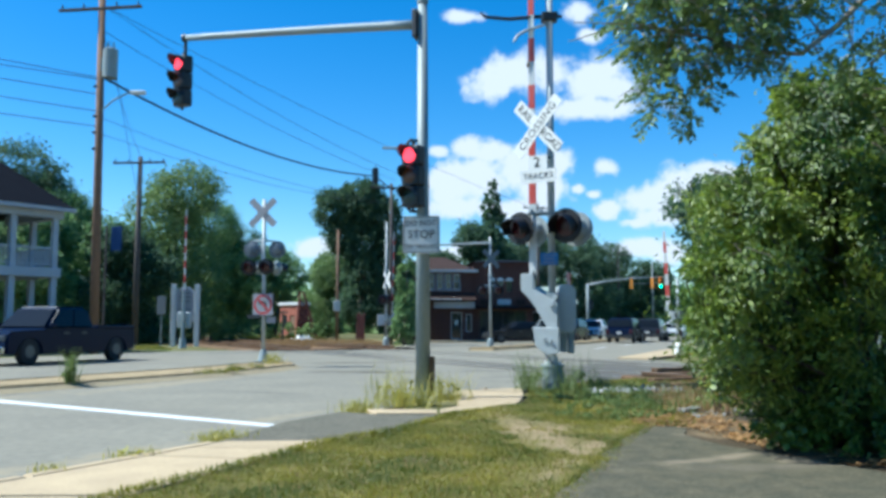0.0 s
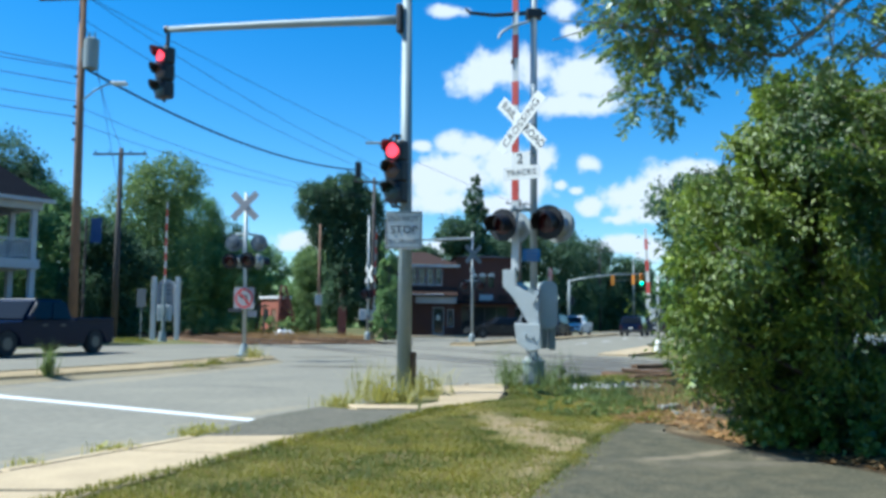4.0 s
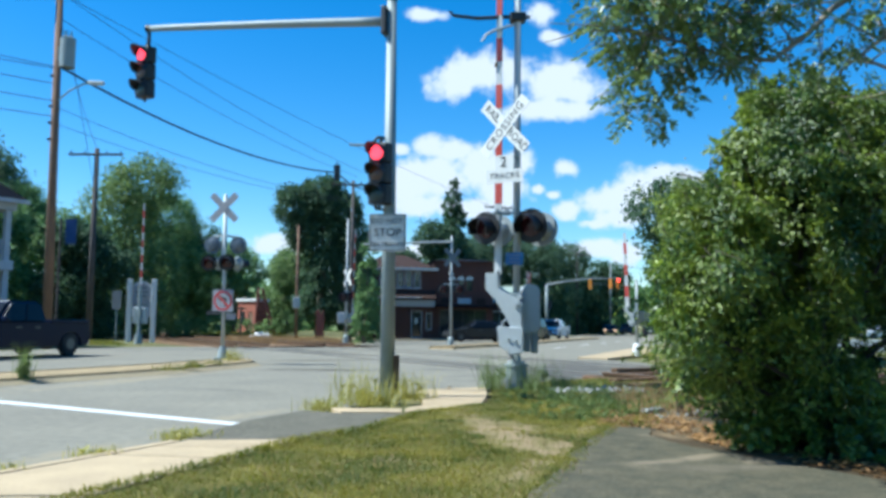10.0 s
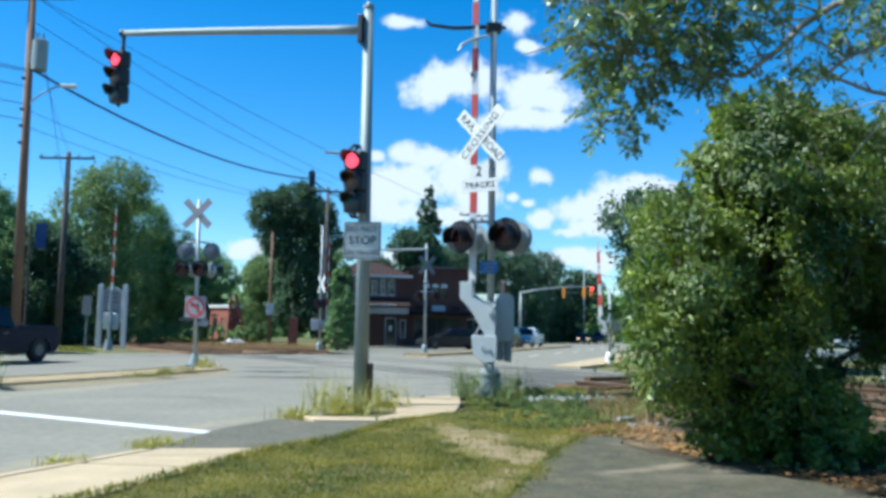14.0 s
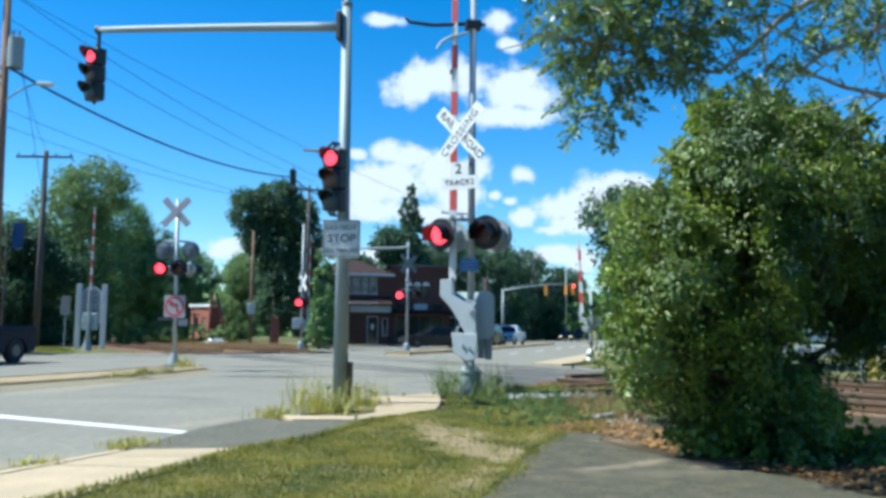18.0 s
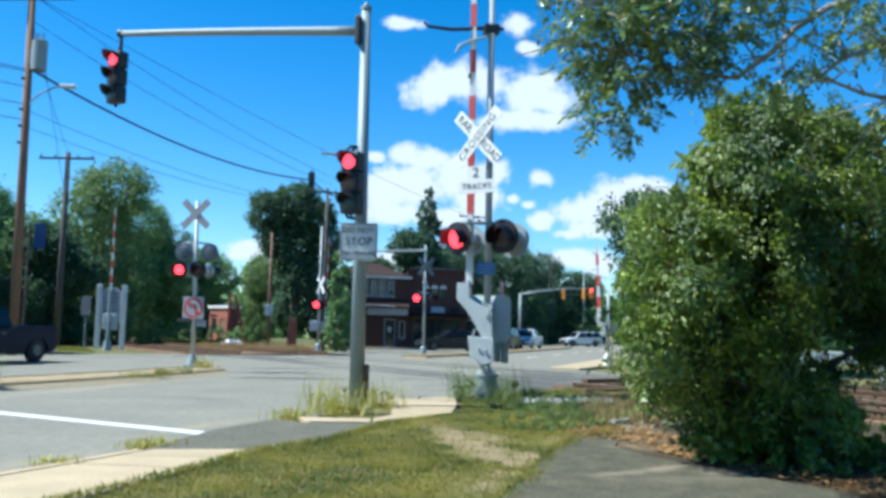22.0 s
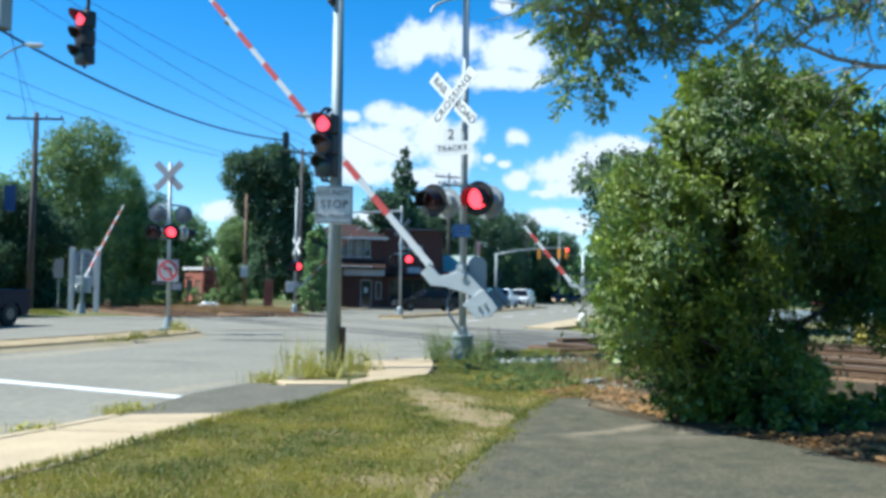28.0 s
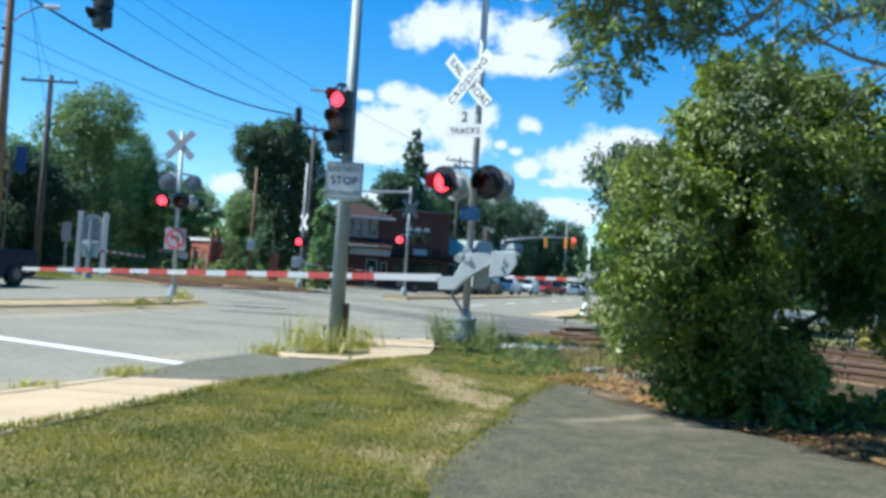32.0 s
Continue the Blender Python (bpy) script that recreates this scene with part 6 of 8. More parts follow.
def brick_shop():
    t = thing("brick_shop", pose(-3.2, 66.0, 0.0, 0, 0, 3), "two-storey dark brick shop with white-trimmed upper windows", "shop building")
    # the house with the shop door
    W, H = 5.7, 5.45
    ups = [(1.5 + k * 0.66, 2.04 + k * 0.66, 3.95, 5.2) for k in range(5)]
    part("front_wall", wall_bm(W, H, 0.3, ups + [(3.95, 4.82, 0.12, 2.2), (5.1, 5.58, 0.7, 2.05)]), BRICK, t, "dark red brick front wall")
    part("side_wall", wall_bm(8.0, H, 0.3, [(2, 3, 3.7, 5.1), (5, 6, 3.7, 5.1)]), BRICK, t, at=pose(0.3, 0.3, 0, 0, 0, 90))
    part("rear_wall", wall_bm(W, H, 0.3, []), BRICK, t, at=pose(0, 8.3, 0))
    for a, b, c, d in ups:
        window(t, a, c, b - a, d - c, y=0.08, bars=(1, 0), trim=PORCH)
    window(t, 3.95, 0.12, 0.87, 2.08, y=0.1, bars=(0, 0), trim=CLAPBOARD, door=True, name="shop_door")
    window(t, 5.1, 0.7, 0.48, 1.35, y=0.1, bars=(0, 0), trim=CLAPBOARD)
    bm = bmesh.new()
    box(bm, 4.25, 4.5, 0.125, 0.14, 1.2, 1.6)
    part("door_notice", bm, SIGNWHITE, t, "small pale notice on the shop door")
    bm = bmesh.new()
    box(bm, 1.2, 4.75, -0.98, -0.9, 3.12, 3.2, 0.01)
    part("cornice", bm, TRIM, t, "white edge of the porch roof")
    bm = bmesh.new()
    box(bm, 2.6, 5.75, -0.5, -0.4, 2.5, 3.0, 0.02)
    part("sign_board", bm, CLAPBOARD, t, "blank pale fascia sign board")
    bm = bmesh.new()
    vs = [bm.verts.new(p) for p in ((1.0, -0.9, 3.12), (5.8, -0.9, 3.12), (5.8, 0.0, 3.75), (1.0, 0.0, 3.75), (1.0, -0.9, 3.0), (5.8, -0.9, 3.0), (5.8, 0, 3.6), (1.0, 0, 3.6))]
    for q in ((0, 1, 2, 3), (4, 5, 6, 7), (0, 1, 5, 4), (1, 2, 6, 5), (3, 0, 4, 7)):
        bm.faces.new([vs[i] for i in q])
    part("porch_roof", bm, ROOFBROWN, t)
    bm = bmesh.new()
    hip_roof(bm, -0.4, W + 0.3, -0.4, 8.9, H, 1.35, 2.4)
    part("roof", bm, ROOFBROWN, t, "low brown hipped roof")
    bm = bmesh.new()
    box(bm, -0.4, W + 0.3, -0.46, -0.38, H - 0.16, H + 0.02)
    part("gutter", bm, TRIM, t)
    # the darker wing with the storefront
    wing = [(6.95 + k * 0.68, 7.4 + k * 0.68, 3.8, 4.65) for k in range(3)]
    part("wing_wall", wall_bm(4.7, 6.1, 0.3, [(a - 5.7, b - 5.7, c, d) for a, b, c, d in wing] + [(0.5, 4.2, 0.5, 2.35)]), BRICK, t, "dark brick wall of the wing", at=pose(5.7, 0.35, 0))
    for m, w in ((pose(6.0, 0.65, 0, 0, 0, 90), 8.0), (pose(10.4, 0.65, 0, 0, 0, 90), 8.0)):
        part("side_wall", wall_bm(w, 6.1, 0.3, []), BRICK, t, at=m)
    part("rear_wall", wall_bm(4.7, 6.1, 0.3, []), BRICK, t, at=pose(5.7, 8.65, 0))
    for a, b, c, d in wing:
        bm = bmesh.new()
        box(bm, a, b, 0.42, 0.45, c, d)
        wd = part("window", bm, DARKGLASS, t)
        bm = bmesh.new()
        plate(bm, [(a - 0.06, d), (b + 0.06, d), (b, d + 0.2), ((a + b) / 2, d + 0.28), (a, d + 0.2)], 0.3, 0.349, "y")
        part("lintel", bm, TRIM, wd, "white arched lintel")
    window(t, 6.2, 0.5, 3.7, 1.85, y=0.42, trim=OLDWOOD, bars=(0, 3), name="shop_window")
    bm = bmesh.new()
    box(bm, 5.75, 10.5, -0.9, 0.35, 2.5, 2.68, 0.02)
    part("awning", bm, ROOFDARK, t, "dark awning over the storefront")
    for k, (x, w) in enumerate(((6.3, 0.8), (7.6, 1.05), (9.1, 0.7))):
        bm = bmesh.new()
        box(bm, x, x + w, 0.24, 0.34, 2.78, 3.22, 0.02)
        part("shop_sign", bm, (ROOFBROWN, CLAPBOARD, ROOFBROWN)[k], t, "faded shop sign panel")
    bm = bmesh.new()
    hip_roof(bm, 5.5, 10.8, 0.0, 9.3, 6.1, 0.5, 1.5)
    part("roof", bm, ROOFDARK, t, "dark low roof of the wing")


brick_shop()


def low_shop():
    t = thing("low_shop", pose(6.5, 70.0, 0.0, 0, 0, 0), "low dark shop with pale green roof edge beside the brick shop", "shop building")
    part("front_wall", wall_bm(4.2, 3.0, 0.25, [(0.6, 2.6, 0.6, 2.3), (2.9, 3.8, 0.1, 2.2)]), BRICK, t)
    part("side_wall", wall_bm(6, 3.0, 0.25, []), BRICK, t, at=pose(0.25, 0.25, 0, 0, 0, 90))
    part("side_wall", wall_bm(6, 3.0, 0.25, []), BRICK, t, at=pose(4.2, 0.25, 0, 0, 0, 90))
    part("rear_wall", wall_bm(4.2, 3.0, 0.25, []), BRICK, t, at=pose(0, 6.25, 0))
    for x, z, w, h in ((0.6, 0.6, 2.0, 1.7), (2.9, 0.1, 0.9, 2.1)):
        window(t, x, z, w, h, y=0.08, bars=(0, 1 if w > 1.5 else 0), door=(z < 0.3))
    bm = bmesh.new()
    vs = [(-0.5, -0.6, 3.0), (4.6, -0.6, 3.0), (4.6, 3.2, 4.5), (-0.5, 3.2, 4.5), (4.6, 7.0, 3.0), (-0.5, 7.0, 3.0)]
    v = [bm.verts.new(p) for p in vs]
    for q in ((0, 1, 2, 3), (3, 2, 4, 5), (0, 3, 5), (1, 4, 2), (0, 5, 4, 1)):
        bm.faces.new([v[i] for i in q])
    part("roof", bm, material("pale_green_roof", (0.3, 0.36, 0.3), 0.7, vary=0.15), t, "pale green metal roof")


low_shop()


def red_shed():
    t = thing("brick_shed", pose(-14.72, 78.2, 0.0, 0, 0, -40), "small sunlit red brick shed with a pale roof edge", "shed")
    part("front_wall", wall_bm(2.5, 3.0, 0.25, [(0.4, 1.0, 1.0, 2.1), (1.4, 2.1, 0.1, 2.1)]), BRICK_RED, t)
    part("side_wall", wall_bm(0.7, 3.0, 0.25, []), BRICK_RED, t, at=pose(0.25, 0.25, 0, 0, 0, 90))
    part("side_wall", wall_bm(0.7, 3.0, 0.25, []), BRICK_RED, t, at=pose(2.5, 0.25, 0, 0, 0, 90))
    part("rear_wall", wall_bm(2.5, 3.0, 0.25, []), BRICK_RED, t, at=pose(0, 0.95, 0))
    bm = bmesh.new()
    box(bm, -0.15, 2.65, -0.15, 1.35, 3.0, 3.25, 0.02)
    part("roof", bm, TRIM, t, "pale flat roof edge")
    bm = bmesh.new()
    box(bm, 1.4, 2.1, 0.06, 0.12, 0.1, 2.1)
    part("door", bm, WOODPOLE, t, "brown wooden door")
    bm = bmesh.new()
    box(bm, 0.4, 1.0, 0.06, 0.1, 1.0, 2.1)
    part("window", bm, DARKGLASS, t)
    s = thing("steel_frame", pose(-12.75, 75.5, 0), "rusty red lattice frame with a sloping side by the brick shed", "steel frame")
    for x0, x1, y in ((0.0, 0.2, 0), (1.75, 0.5, 0), (0.0, 0.2, 0.8), (1.75, 0.5, 0.8)):
        bm = bmesh.new()
        tube(bm, [(x0, y, 0), (x1, y, 4.2)], 0.07, 6)
        part("leg", bm, RUSTRED, s)
    for z in (0.7, 1.4, 2.1, 2.8, 3.5):
        a, b = 0.2 * z / 4.2, 1.75 - 1.25 * z / 4.2
        for y in (0, 0.8):
            bm = bmesh.new()
            tube(bm, [(a, y, z), (b, y, z)], 0.045, 6)
            part("rung", bm, RUSTRED, s)
            bm = bmesh.new()
            tube(bm, [(a, y, z), (b + 0.2, y, z - 0.68)], 0.035, 6)
            part("brace", bm, RUSTRED, s)
    bm = bmesh.new()
    plate(bm, [(0.05, 0.2), (1.62, 0.2), (1.2, 1.7), (0.08, 1.7)], 0.35, 0.42, "y")
    part("panel", bm, RUSTRED, s, "rusty red sheet panel")
    p = thing("wooden_stake", pose(-12.2, 66.0, 0), "weathered wooden stake with a short crosspiece", "post")
    bm = bmesh.new()
    box(bm, -0.07, 0.07, -0.07, 0.07, -0.1, 2.3, 0.015)
    part("post", bm, DIRT, p)
    bm = bmesh.new()
    box(bm, -0.42, 0.42, -0.13, -0.075, 2.1, 2.22, 0.01)
    part("crosspiece", bm, DIRT, p)
    f = thing("rust_panel", pose(-5.85, 58.0, 0), "rust-red board fence panel under the dark tree", "fence panel")
    for k in range(4):
        bm = bmesh.new()
        box(bm, 0.12 + k * 0.14, k * 0.14 + 0.25, 0, 0.04, 0, 1.95 + 0.08 * math.sin(k * 2.3), 0.01)
        part("board", bm, RUSTRED, f)


red_shed()


def flag():
    """A small striped flag hanging from a pole beside the low shop."""
    t = thing("flag", pose(10.15, 69.0, 0), "small faded red and white flag hanging from a thin pole", "flag")
    bm = bmesh.new()
    cyl(bm, (0, 0, -0.05), (0, 0, 5.6), 0.04, 0.03, 8)
    part("pole", bm, GALV, t)
    for k in range(3):
        bm = bmesh.new()
        box(bm, 0.04 + k * 0.09, 0.125 + k * 0.09, -0.02 + 0.05 * (k % 2), 0.0 + 0.05 * (k % 2), 4.4 - 0.06 * k, 5.5 - 0.05 * k, 0.008)
        part("stripe", bm, (STRIPE, TRIM)[k % 2], t)


flag()


def porch_house():
    """The house with the two-storey porch: white posts, railings and a dark roof."""
    t = thing("porch_house", pose(-17.7, 39.0, 0.0, 0, 0, 52), "two-storey house with white porch posts and dark hipped roof", "house")
    # local: x to the right, the porch corner at the origin, the house runs to -x and +y
    for x in (-0.05, -1.95, -3.9, -5.85, -7.8):
        for z0, z1 in ((0.0, 3.3), (3.75, 6.0)):
            bm = bmesh.new()
            box(bm, x - 0.13, x + 0.13, -0.13, 0.13, z0, z1, 0.02)
            part("post", bm, PORCH, t)
    for y in (2.0, 4.2):
        for z0, z1 in ((0.0, 3.3), (3.75, 6.0)):
            bm = bmesh.new()
            box(bm, -0.18, 0.08, y - 0.13, y + 0.13, z0, z1, 0.02)
            part("post", bm, PORCH, t)
    bm = bmesh.new()
    box(bm, -9, 0.2, -0.25, 4.6, 3.3, 3.75, 0.03)
    part("upper_deck", bm, PORCH, t, "white upper porch deck")
    bm = bmesh.new()
    box(bm, -9, 0.2, -0.2, 4.6, 0.0, 0.25, 0.03)
    part("lower_deck", bm, OLDWOOD, t)
    bm = bmesh.new()
    box(bm, -9, 0.25, -0.25, 0.2, 6.0, 6.45, 0.03)
    box(bm, -0.2, 0.25, 0.2, 4.6, 6.0, 6.45, 0.03)
    part("porch_beam", bm, PORCH, t)
    for a, b in ((-1.85, -0.15), (-3.8, -2.05), (-5.75, -4.0), (-7.7, -5.95)):
        rail_run(t, "railing", a, b, None)
    rail_run(t, "side_railing", 0.15, 4.2, pose(-0.05, 0, 0, 0, 0, 90))
    part("front_wall", wall_bm(9.0, 6.4, 0.3, [(1, 2, 1, 2.8), (4, 5, 0.3, 2.5), (6.8, 7.8, 1, 2.8), (1, 2, 4.3, 5.9), (4, 5, 3.8, 5.9), (6.8, 7.8, 4.3, 5.9)]), CLAPBOARD, t, at=pose(-11.5, 2.6, 0))
    part("side_wall", wall_bm(8.0, 6.4, 0.3, [(2, 3, 1, 2.8), (2, 3, 4.3, 5.9)]), CLAPBOARD, t, at=pose(-2.2, 2.9, 0, 0, 0, 90))
    for x, z, h in ((1, 1, 1.8), (6.8, 1, 1.8), (1, 4.3, 1.6), (6.8, 4.3, 1.6), (4, 0.3, 2.2), (4, 3.8, 2.1)):
        window(t, x, z, 1.0, h, y=0.08, m=pose(-11.5, 2.6, 0))
    bm = bmesh.new()
    e = 0.5
    a = [bm.verts.new(p) for p in ((-12, -0.6, 6.45), (0.6, -0.6, 6.45), (0.6, 11, 6.45), (-12, 11, 6.45))]
    b = [bm.verts.new(p) for p in ((-8.5, 5.0, 11.3), (-4.6, 5.0, 11.3))]
    for q in ((a[0], a[1], b[1], b[0]), (a[1], a[2], b[1]), (a[2], a[3], b[0], b[1]), (a[3], a[0], b[0])):
        bm.faces.new(q)
    bm.faces.new(a[::-1])
    part("roof", bm, ROOFDARK, t, "dark shingled hipped roof, deepened for shade")
    bm = bmesh.new()
    box(bm, -12.0, 0.62, -0.66, -0.56, 6.3, 6.47)
    part("gutter", bm, PORCH, t)


def rail_run(t, name, a, b, m):
    """A porch railing: top and bottom rail with balusters between."""
    bm = bmesh.new()
    box(bm, a, b, -0.05, 0.05, 4.6, 4.68)
    box(bm, a, b, -0.04, 0.04, 3.85, 3.91)
    r = part(name, bm, PORCH, t, "white porch railing", at=m)
    bm = bmesh.new()
    box(bm, -0.02, 0.02, -0.02, 0.02, 3.91, 4.6)
    me = bpy.data.meshes.new("baluster")
    bm.to_mesh(me)
    bm.free()
    me.materials.append(PORCH)
    n = max(3, int((b - a) / 0.13))
    for k in range(n):
        part("baluster", me, None, r, at=pose(a + (b - a) * (k + 0.5) / n, 0, 0))


porch_house()


# ---- vehicles ----
def wheel(parent, x, y, r, w=0.22, side=1):
    bm = bmesh.new()
    cyl(bm, (0, -w / 2, 0), (0, w / 2, 0), r, n=24)
    bevelled(bm, 0.03, 2)
    wh = part("wheel", bm, TYRE, parent, "black tyre", at=pose(x, y, r), smooth=False)
    bm = bmesh.new()
    cyl(bm, (0, side * (w / 2 - 0.02), 0), (0, side * (w / 2 + 0.006), 0), r * 0.52, r * 0.46, 20)
    part("rim", bm, CHROME, wh, "bright wheel rim")


def vehicle(m, kind, paint, label, head_lit=False, tail_lit=False, group=""):
    """A car, SUV, pickup or van; it drives along local +x and stands on z = 0."""
    dims = {"sedan": (4.6, 1.8, 1.45), "suv": (4.7, 1.9, 1.72), "pickup": (5.3, 1.9, 1.7), "van": (4.9, 1.95, 1.95)}[kind]
    L, W, H = dims
    t = thing({"sedan": "car", "suv": "suv", "pickup": "pickup_truck", "van": "van"}[kind], m, label, {"sedan": "car", "suv": "car", "pickup": "pickup truck", "van": "van"}[kind], group)
    r = 0.33 if kind == "sedan" else 0.38
    belt = {"sedan": 0.92, "suv": 1.02, "pickup": 1.04, "van": 1.05}[kind]
    hood_z = belt - (0.08 if kind != "pickup" else 0.04)
    x0, x1 = -L / 2, L / 2
    fx, rx = x1 - 0.85, x0 + 0.9

    def arch(cx):
        return [(cx + (r + 0.07) * math.cos(a), 0.30 + (r + 0.07) * math.sin(a) * 0.95) for a in [math.pi * k / 6 for k in range(7)]]
    nose = {"sedan": (x1 - 1.15, hood_z), "suv": (x1 - 1.05, hood_z), "pickup": (x1 - 1.35, hood_z), "van": (x1 - 0.8, hood_z)}[kind]
    outline = [(x0 + 0.04, 0.34), *reversed([(x, z) for x, z in arch(rx)]), *reversed(arch(fx)), (x1 - 0.04, 0.32), (x1, 0.55), (x1 - 0.05, hood_z - 0.16), (x1 - 0.22, hood_z - 0.05), nose, (nose[0] - 0.1, belt), (x0 + 0.05, belt), (x0, belt - 0.12), (x0 - 0.02, 0.6)]
    bm = bmesh.new()
    plate(bm, outline, -W / 2, W / 2, "y")
    bevelled(bm, 0.05, 2)
    part("body", bm, paint, t, smooth=False)
    # cabin
    cab = {"sedan": [(nose[0] - 0.05, belt), (0.35, H), (-0.95, H), (x0 + 0.75, belt)],
           "suv": [(nose[0] - 0.05, belt), (0.55, H), (x0 + 0.5, H), (x0 + 0.12, belt)],
           "pickup": [(nose[0] - 0.05, belt), (0.62, H), (-0.62, H), (-0.85, belt)],
           "van": [(nose[0], belt), (0.9, H), (x0 + 0.2, H), (x0 + 0.06, belt)]}[kind]
    inset = 0.16
    bm = bmesh.new()
    ws = [W / 2 - 0.04, W / 2 - inset - 0.04, W / 2 - inset - 0.04, W / 2 - 0.04]
    lo = [bm.verts.new((p[0], -w, p[1] - 0.02)) for p, w in zip(cab, ws)]
    hi = [bm.verts.new((p[0], w, p[1] - 0.02)) for p, w in zip(cab, ws)]
    bm.faces.new(lo)
    bm.faces.new(hi[::-1])
    for k in range(4):
        bm.faces.new((lo[k], lo[(k + 1) % 4], hi[(k + 1) % 4], hi[k]))
    bevelled(bm, 0.1, 3)
    part("cabin", bm, paint, t)

    def pane(quad, name):
        bm = bmesh.new()
        vs = [Vector(q) for q in quad]
        nrm = (vs[1] - vs[0]).cross(vs[3] - vs[0]).normalized()
        a = [bm.verts.new(v + nrm * 0.006) for v in vs]
        b = [bm.verts.new(v - nrm * 0.02) for v in vs]
        bm.faces.new(a)
        bm.faces.new(b[::-1])
        for k in range(4):
            bm.faces.new((a[k], b[k], b[(k + 1) % 4], a[(k + 1) % 4]))
        part(name, bm, CARGLASS, t, "dark " + name.replace("_", " "))

    def on_cab(u, v, s):
        """A point on the cabin's side: u along, v up."""
        bx = cab[0][0] + (cab[3][0] - cab[0][0]) * u
        tx = cab[1][0] + (cab[2][0] - cab[1][0]) * u
        return (bx + (tx - bx) * v, s * (ws[0] + (ws[1] - ws[0]) * v), belt - 0.02 + (H - belt) * v)
    splits = {"sedan": ((0.10, 0.5), (0.53, 0.86)), "suv": ((0.08, 0.38), (0.41, 0.68), (0.71, 0.95)), "pickup": ((0.1, 0.5), (0.54, 0.93)), "van": ((0.08, 0.36), (0.4, 0.66), (0.7, 0.95))}[kind]
    for s in (-1, 1):
        for u0, u1 in splits:
            q = [on_cab(u0, 0.1, s), on_cab(u1, 0.1, s), on_cab(u1, 0.86, s), on_cab(u0, 0.86, s)]
            pane(q if s < 0 else q[::-1], "side_window")
    fw = [(cab[0][0] + (cab[1][0] - cab[0][0]) * v, y * (ws[0] + (ws[1] - ws[0]) * v - 0.09), belt - 0.02 + (H - belt) * v) for v, y in ((0.1, -1), (0.1, 1), (0.88, 1), (0.88, -1))]
    pane(fw, "windscreen")
    rw = [(cab[3][0] + (cab[2][0] - cab[3][0]) * v, y * (ws[3] + (ws[2] - ws[3]) * v - 0.1), belt - 0.02 + (H - belt) * v) for v, y in ((0.15, 1), (0.15, -1), (0.85, -1), (0.85, 1))]
    pane(rw, "rear_window")
    if kind == "pickup":
        bm = bmesh.new()
        box(bm, x0 + 0.08, -0.92, -W / 2 + 0.1, W / 2 - 0.1, belt - 0.02, belt + 0.012)
        part("cargo_bed", bm, BLACKPAINT, t, "dark open cargo bed")
        for s in (-1, 1):
            bm = bmesh.new()
            box(bm, x0 + 0.03, -0.88, s * (W / 2 - 0.05) - 0.05, s * (W / 2 - 0.05) + 0.05, belt - 0.02, belt + 0.09, 0.02)
            part("bed_rail", bm, paint, t)
        bm = bmesh.new()
        box(bm, x0 + 0.0, x0 + 0.07, -W / 2 + 0.05, W / 2 - 0.05, belt - 0.1, belt + 0.09, 0.02)
        part("tailgate", bm, paint, t)
    for cx in (fx, rx):
        for s in (-1, 1):
            wheel(t, cx, s * (W / 2 - 0.11), r, 0.22, s)
    for s in (-1, 1):
        bm = bmesh.new()
        box(bm, x1 - 0.14, x1 - 0.005, s * (W / 2 - 0.27) - 0.2, s * (W / 2 - 0.27) + 0.2, hood_z - 0.32, hood_z - 0.16, 0.03)
        part("headlight", bm, HEADLIT if head_lit else CHROME, t, "glowing headlight" if head_lit else "clear headlight")
        bm = bmesh.new()
        box(bm, x0 - 0.03, x0 + 0.06, s * (W / 2 - 0.16) - 0.1, s * (W / 2 - 0.16) + 0.1, belt - 0.42, belt - 0.1, 0.02)
        part("tail_light", bm, TAILLIT if tail_lit else REDLENS, t, "glowing red tail light" if tail_lit else "red tail light")
        bm = bmesh.new()
        box(bm, nose[0] - 0.32, nose[0] - 0.16, s * (W / 2 + 0.08) - 0.09, s * (W / 2 + 0.08) + 0.09, belt + 0.02, belt + 0.16, 0.03)
        part("door_mirror", bm, paint, t)
        for u in (0.2, 0.55):
            bm = bmesh.new()
            hx = cab[0][0] + (cab[3][0] - cab[0][0]) * (u + 0.18)
            box(bm, hx - 0.1, hx + 0.1, s * (W / 2 + 0.01) - 0.02, s * (W / 2 + 0.01) + 0.02, belt - 0.16, belt - 0.12)
            part("door_handle", bm, CHROME, t)
    bm = bmesh.new()
    box(bm, x1 - 0.06, x1 + 0.02, -W / 2 + 0.5, W / 2 - 0.5, 0.5, hood_z - 0.16, 0.02)
    part("grille", bm, BRIGHT if kind == "pickup" else BLACKPAINT, t)
    for xa, nm in ((x1 - 0.02, "front_bumper"), (x0 - 0.06, "rear_bumper")):
        bm = bmesh.new()
        box(bm, xa, xa + 0.1, -W / 2 + 0.06, W / 2 - 0.06, 0.34, 0.54, 0.03)
        part(nm, bm, BRIGHT if kind == "pickup" else DARKPAINT, t)
    bm = bmesh.new()
    box(bm, x0 - 0.07, x0 - 0.03, -0.16, 0.16, 0.62, 0.74)
    part("plate_holder", bm, SIGNWHITE, t)
    return t


OUT, IN = 68.0, 248.0           # headings of the two directions of travel along the street
vehicle(pose(-11.88, 26.2, 0.004, 0, 0, 251), "pickup", CARS["black"], "black pickup truck waiting in the far lane", tail_lit=True)
vehicle(pose(-15.0, 20.4, 0.004, 0, 0, 249), "sedan", CARS["dark"], "dark car ahead of the pickup truck", head_lit=False)


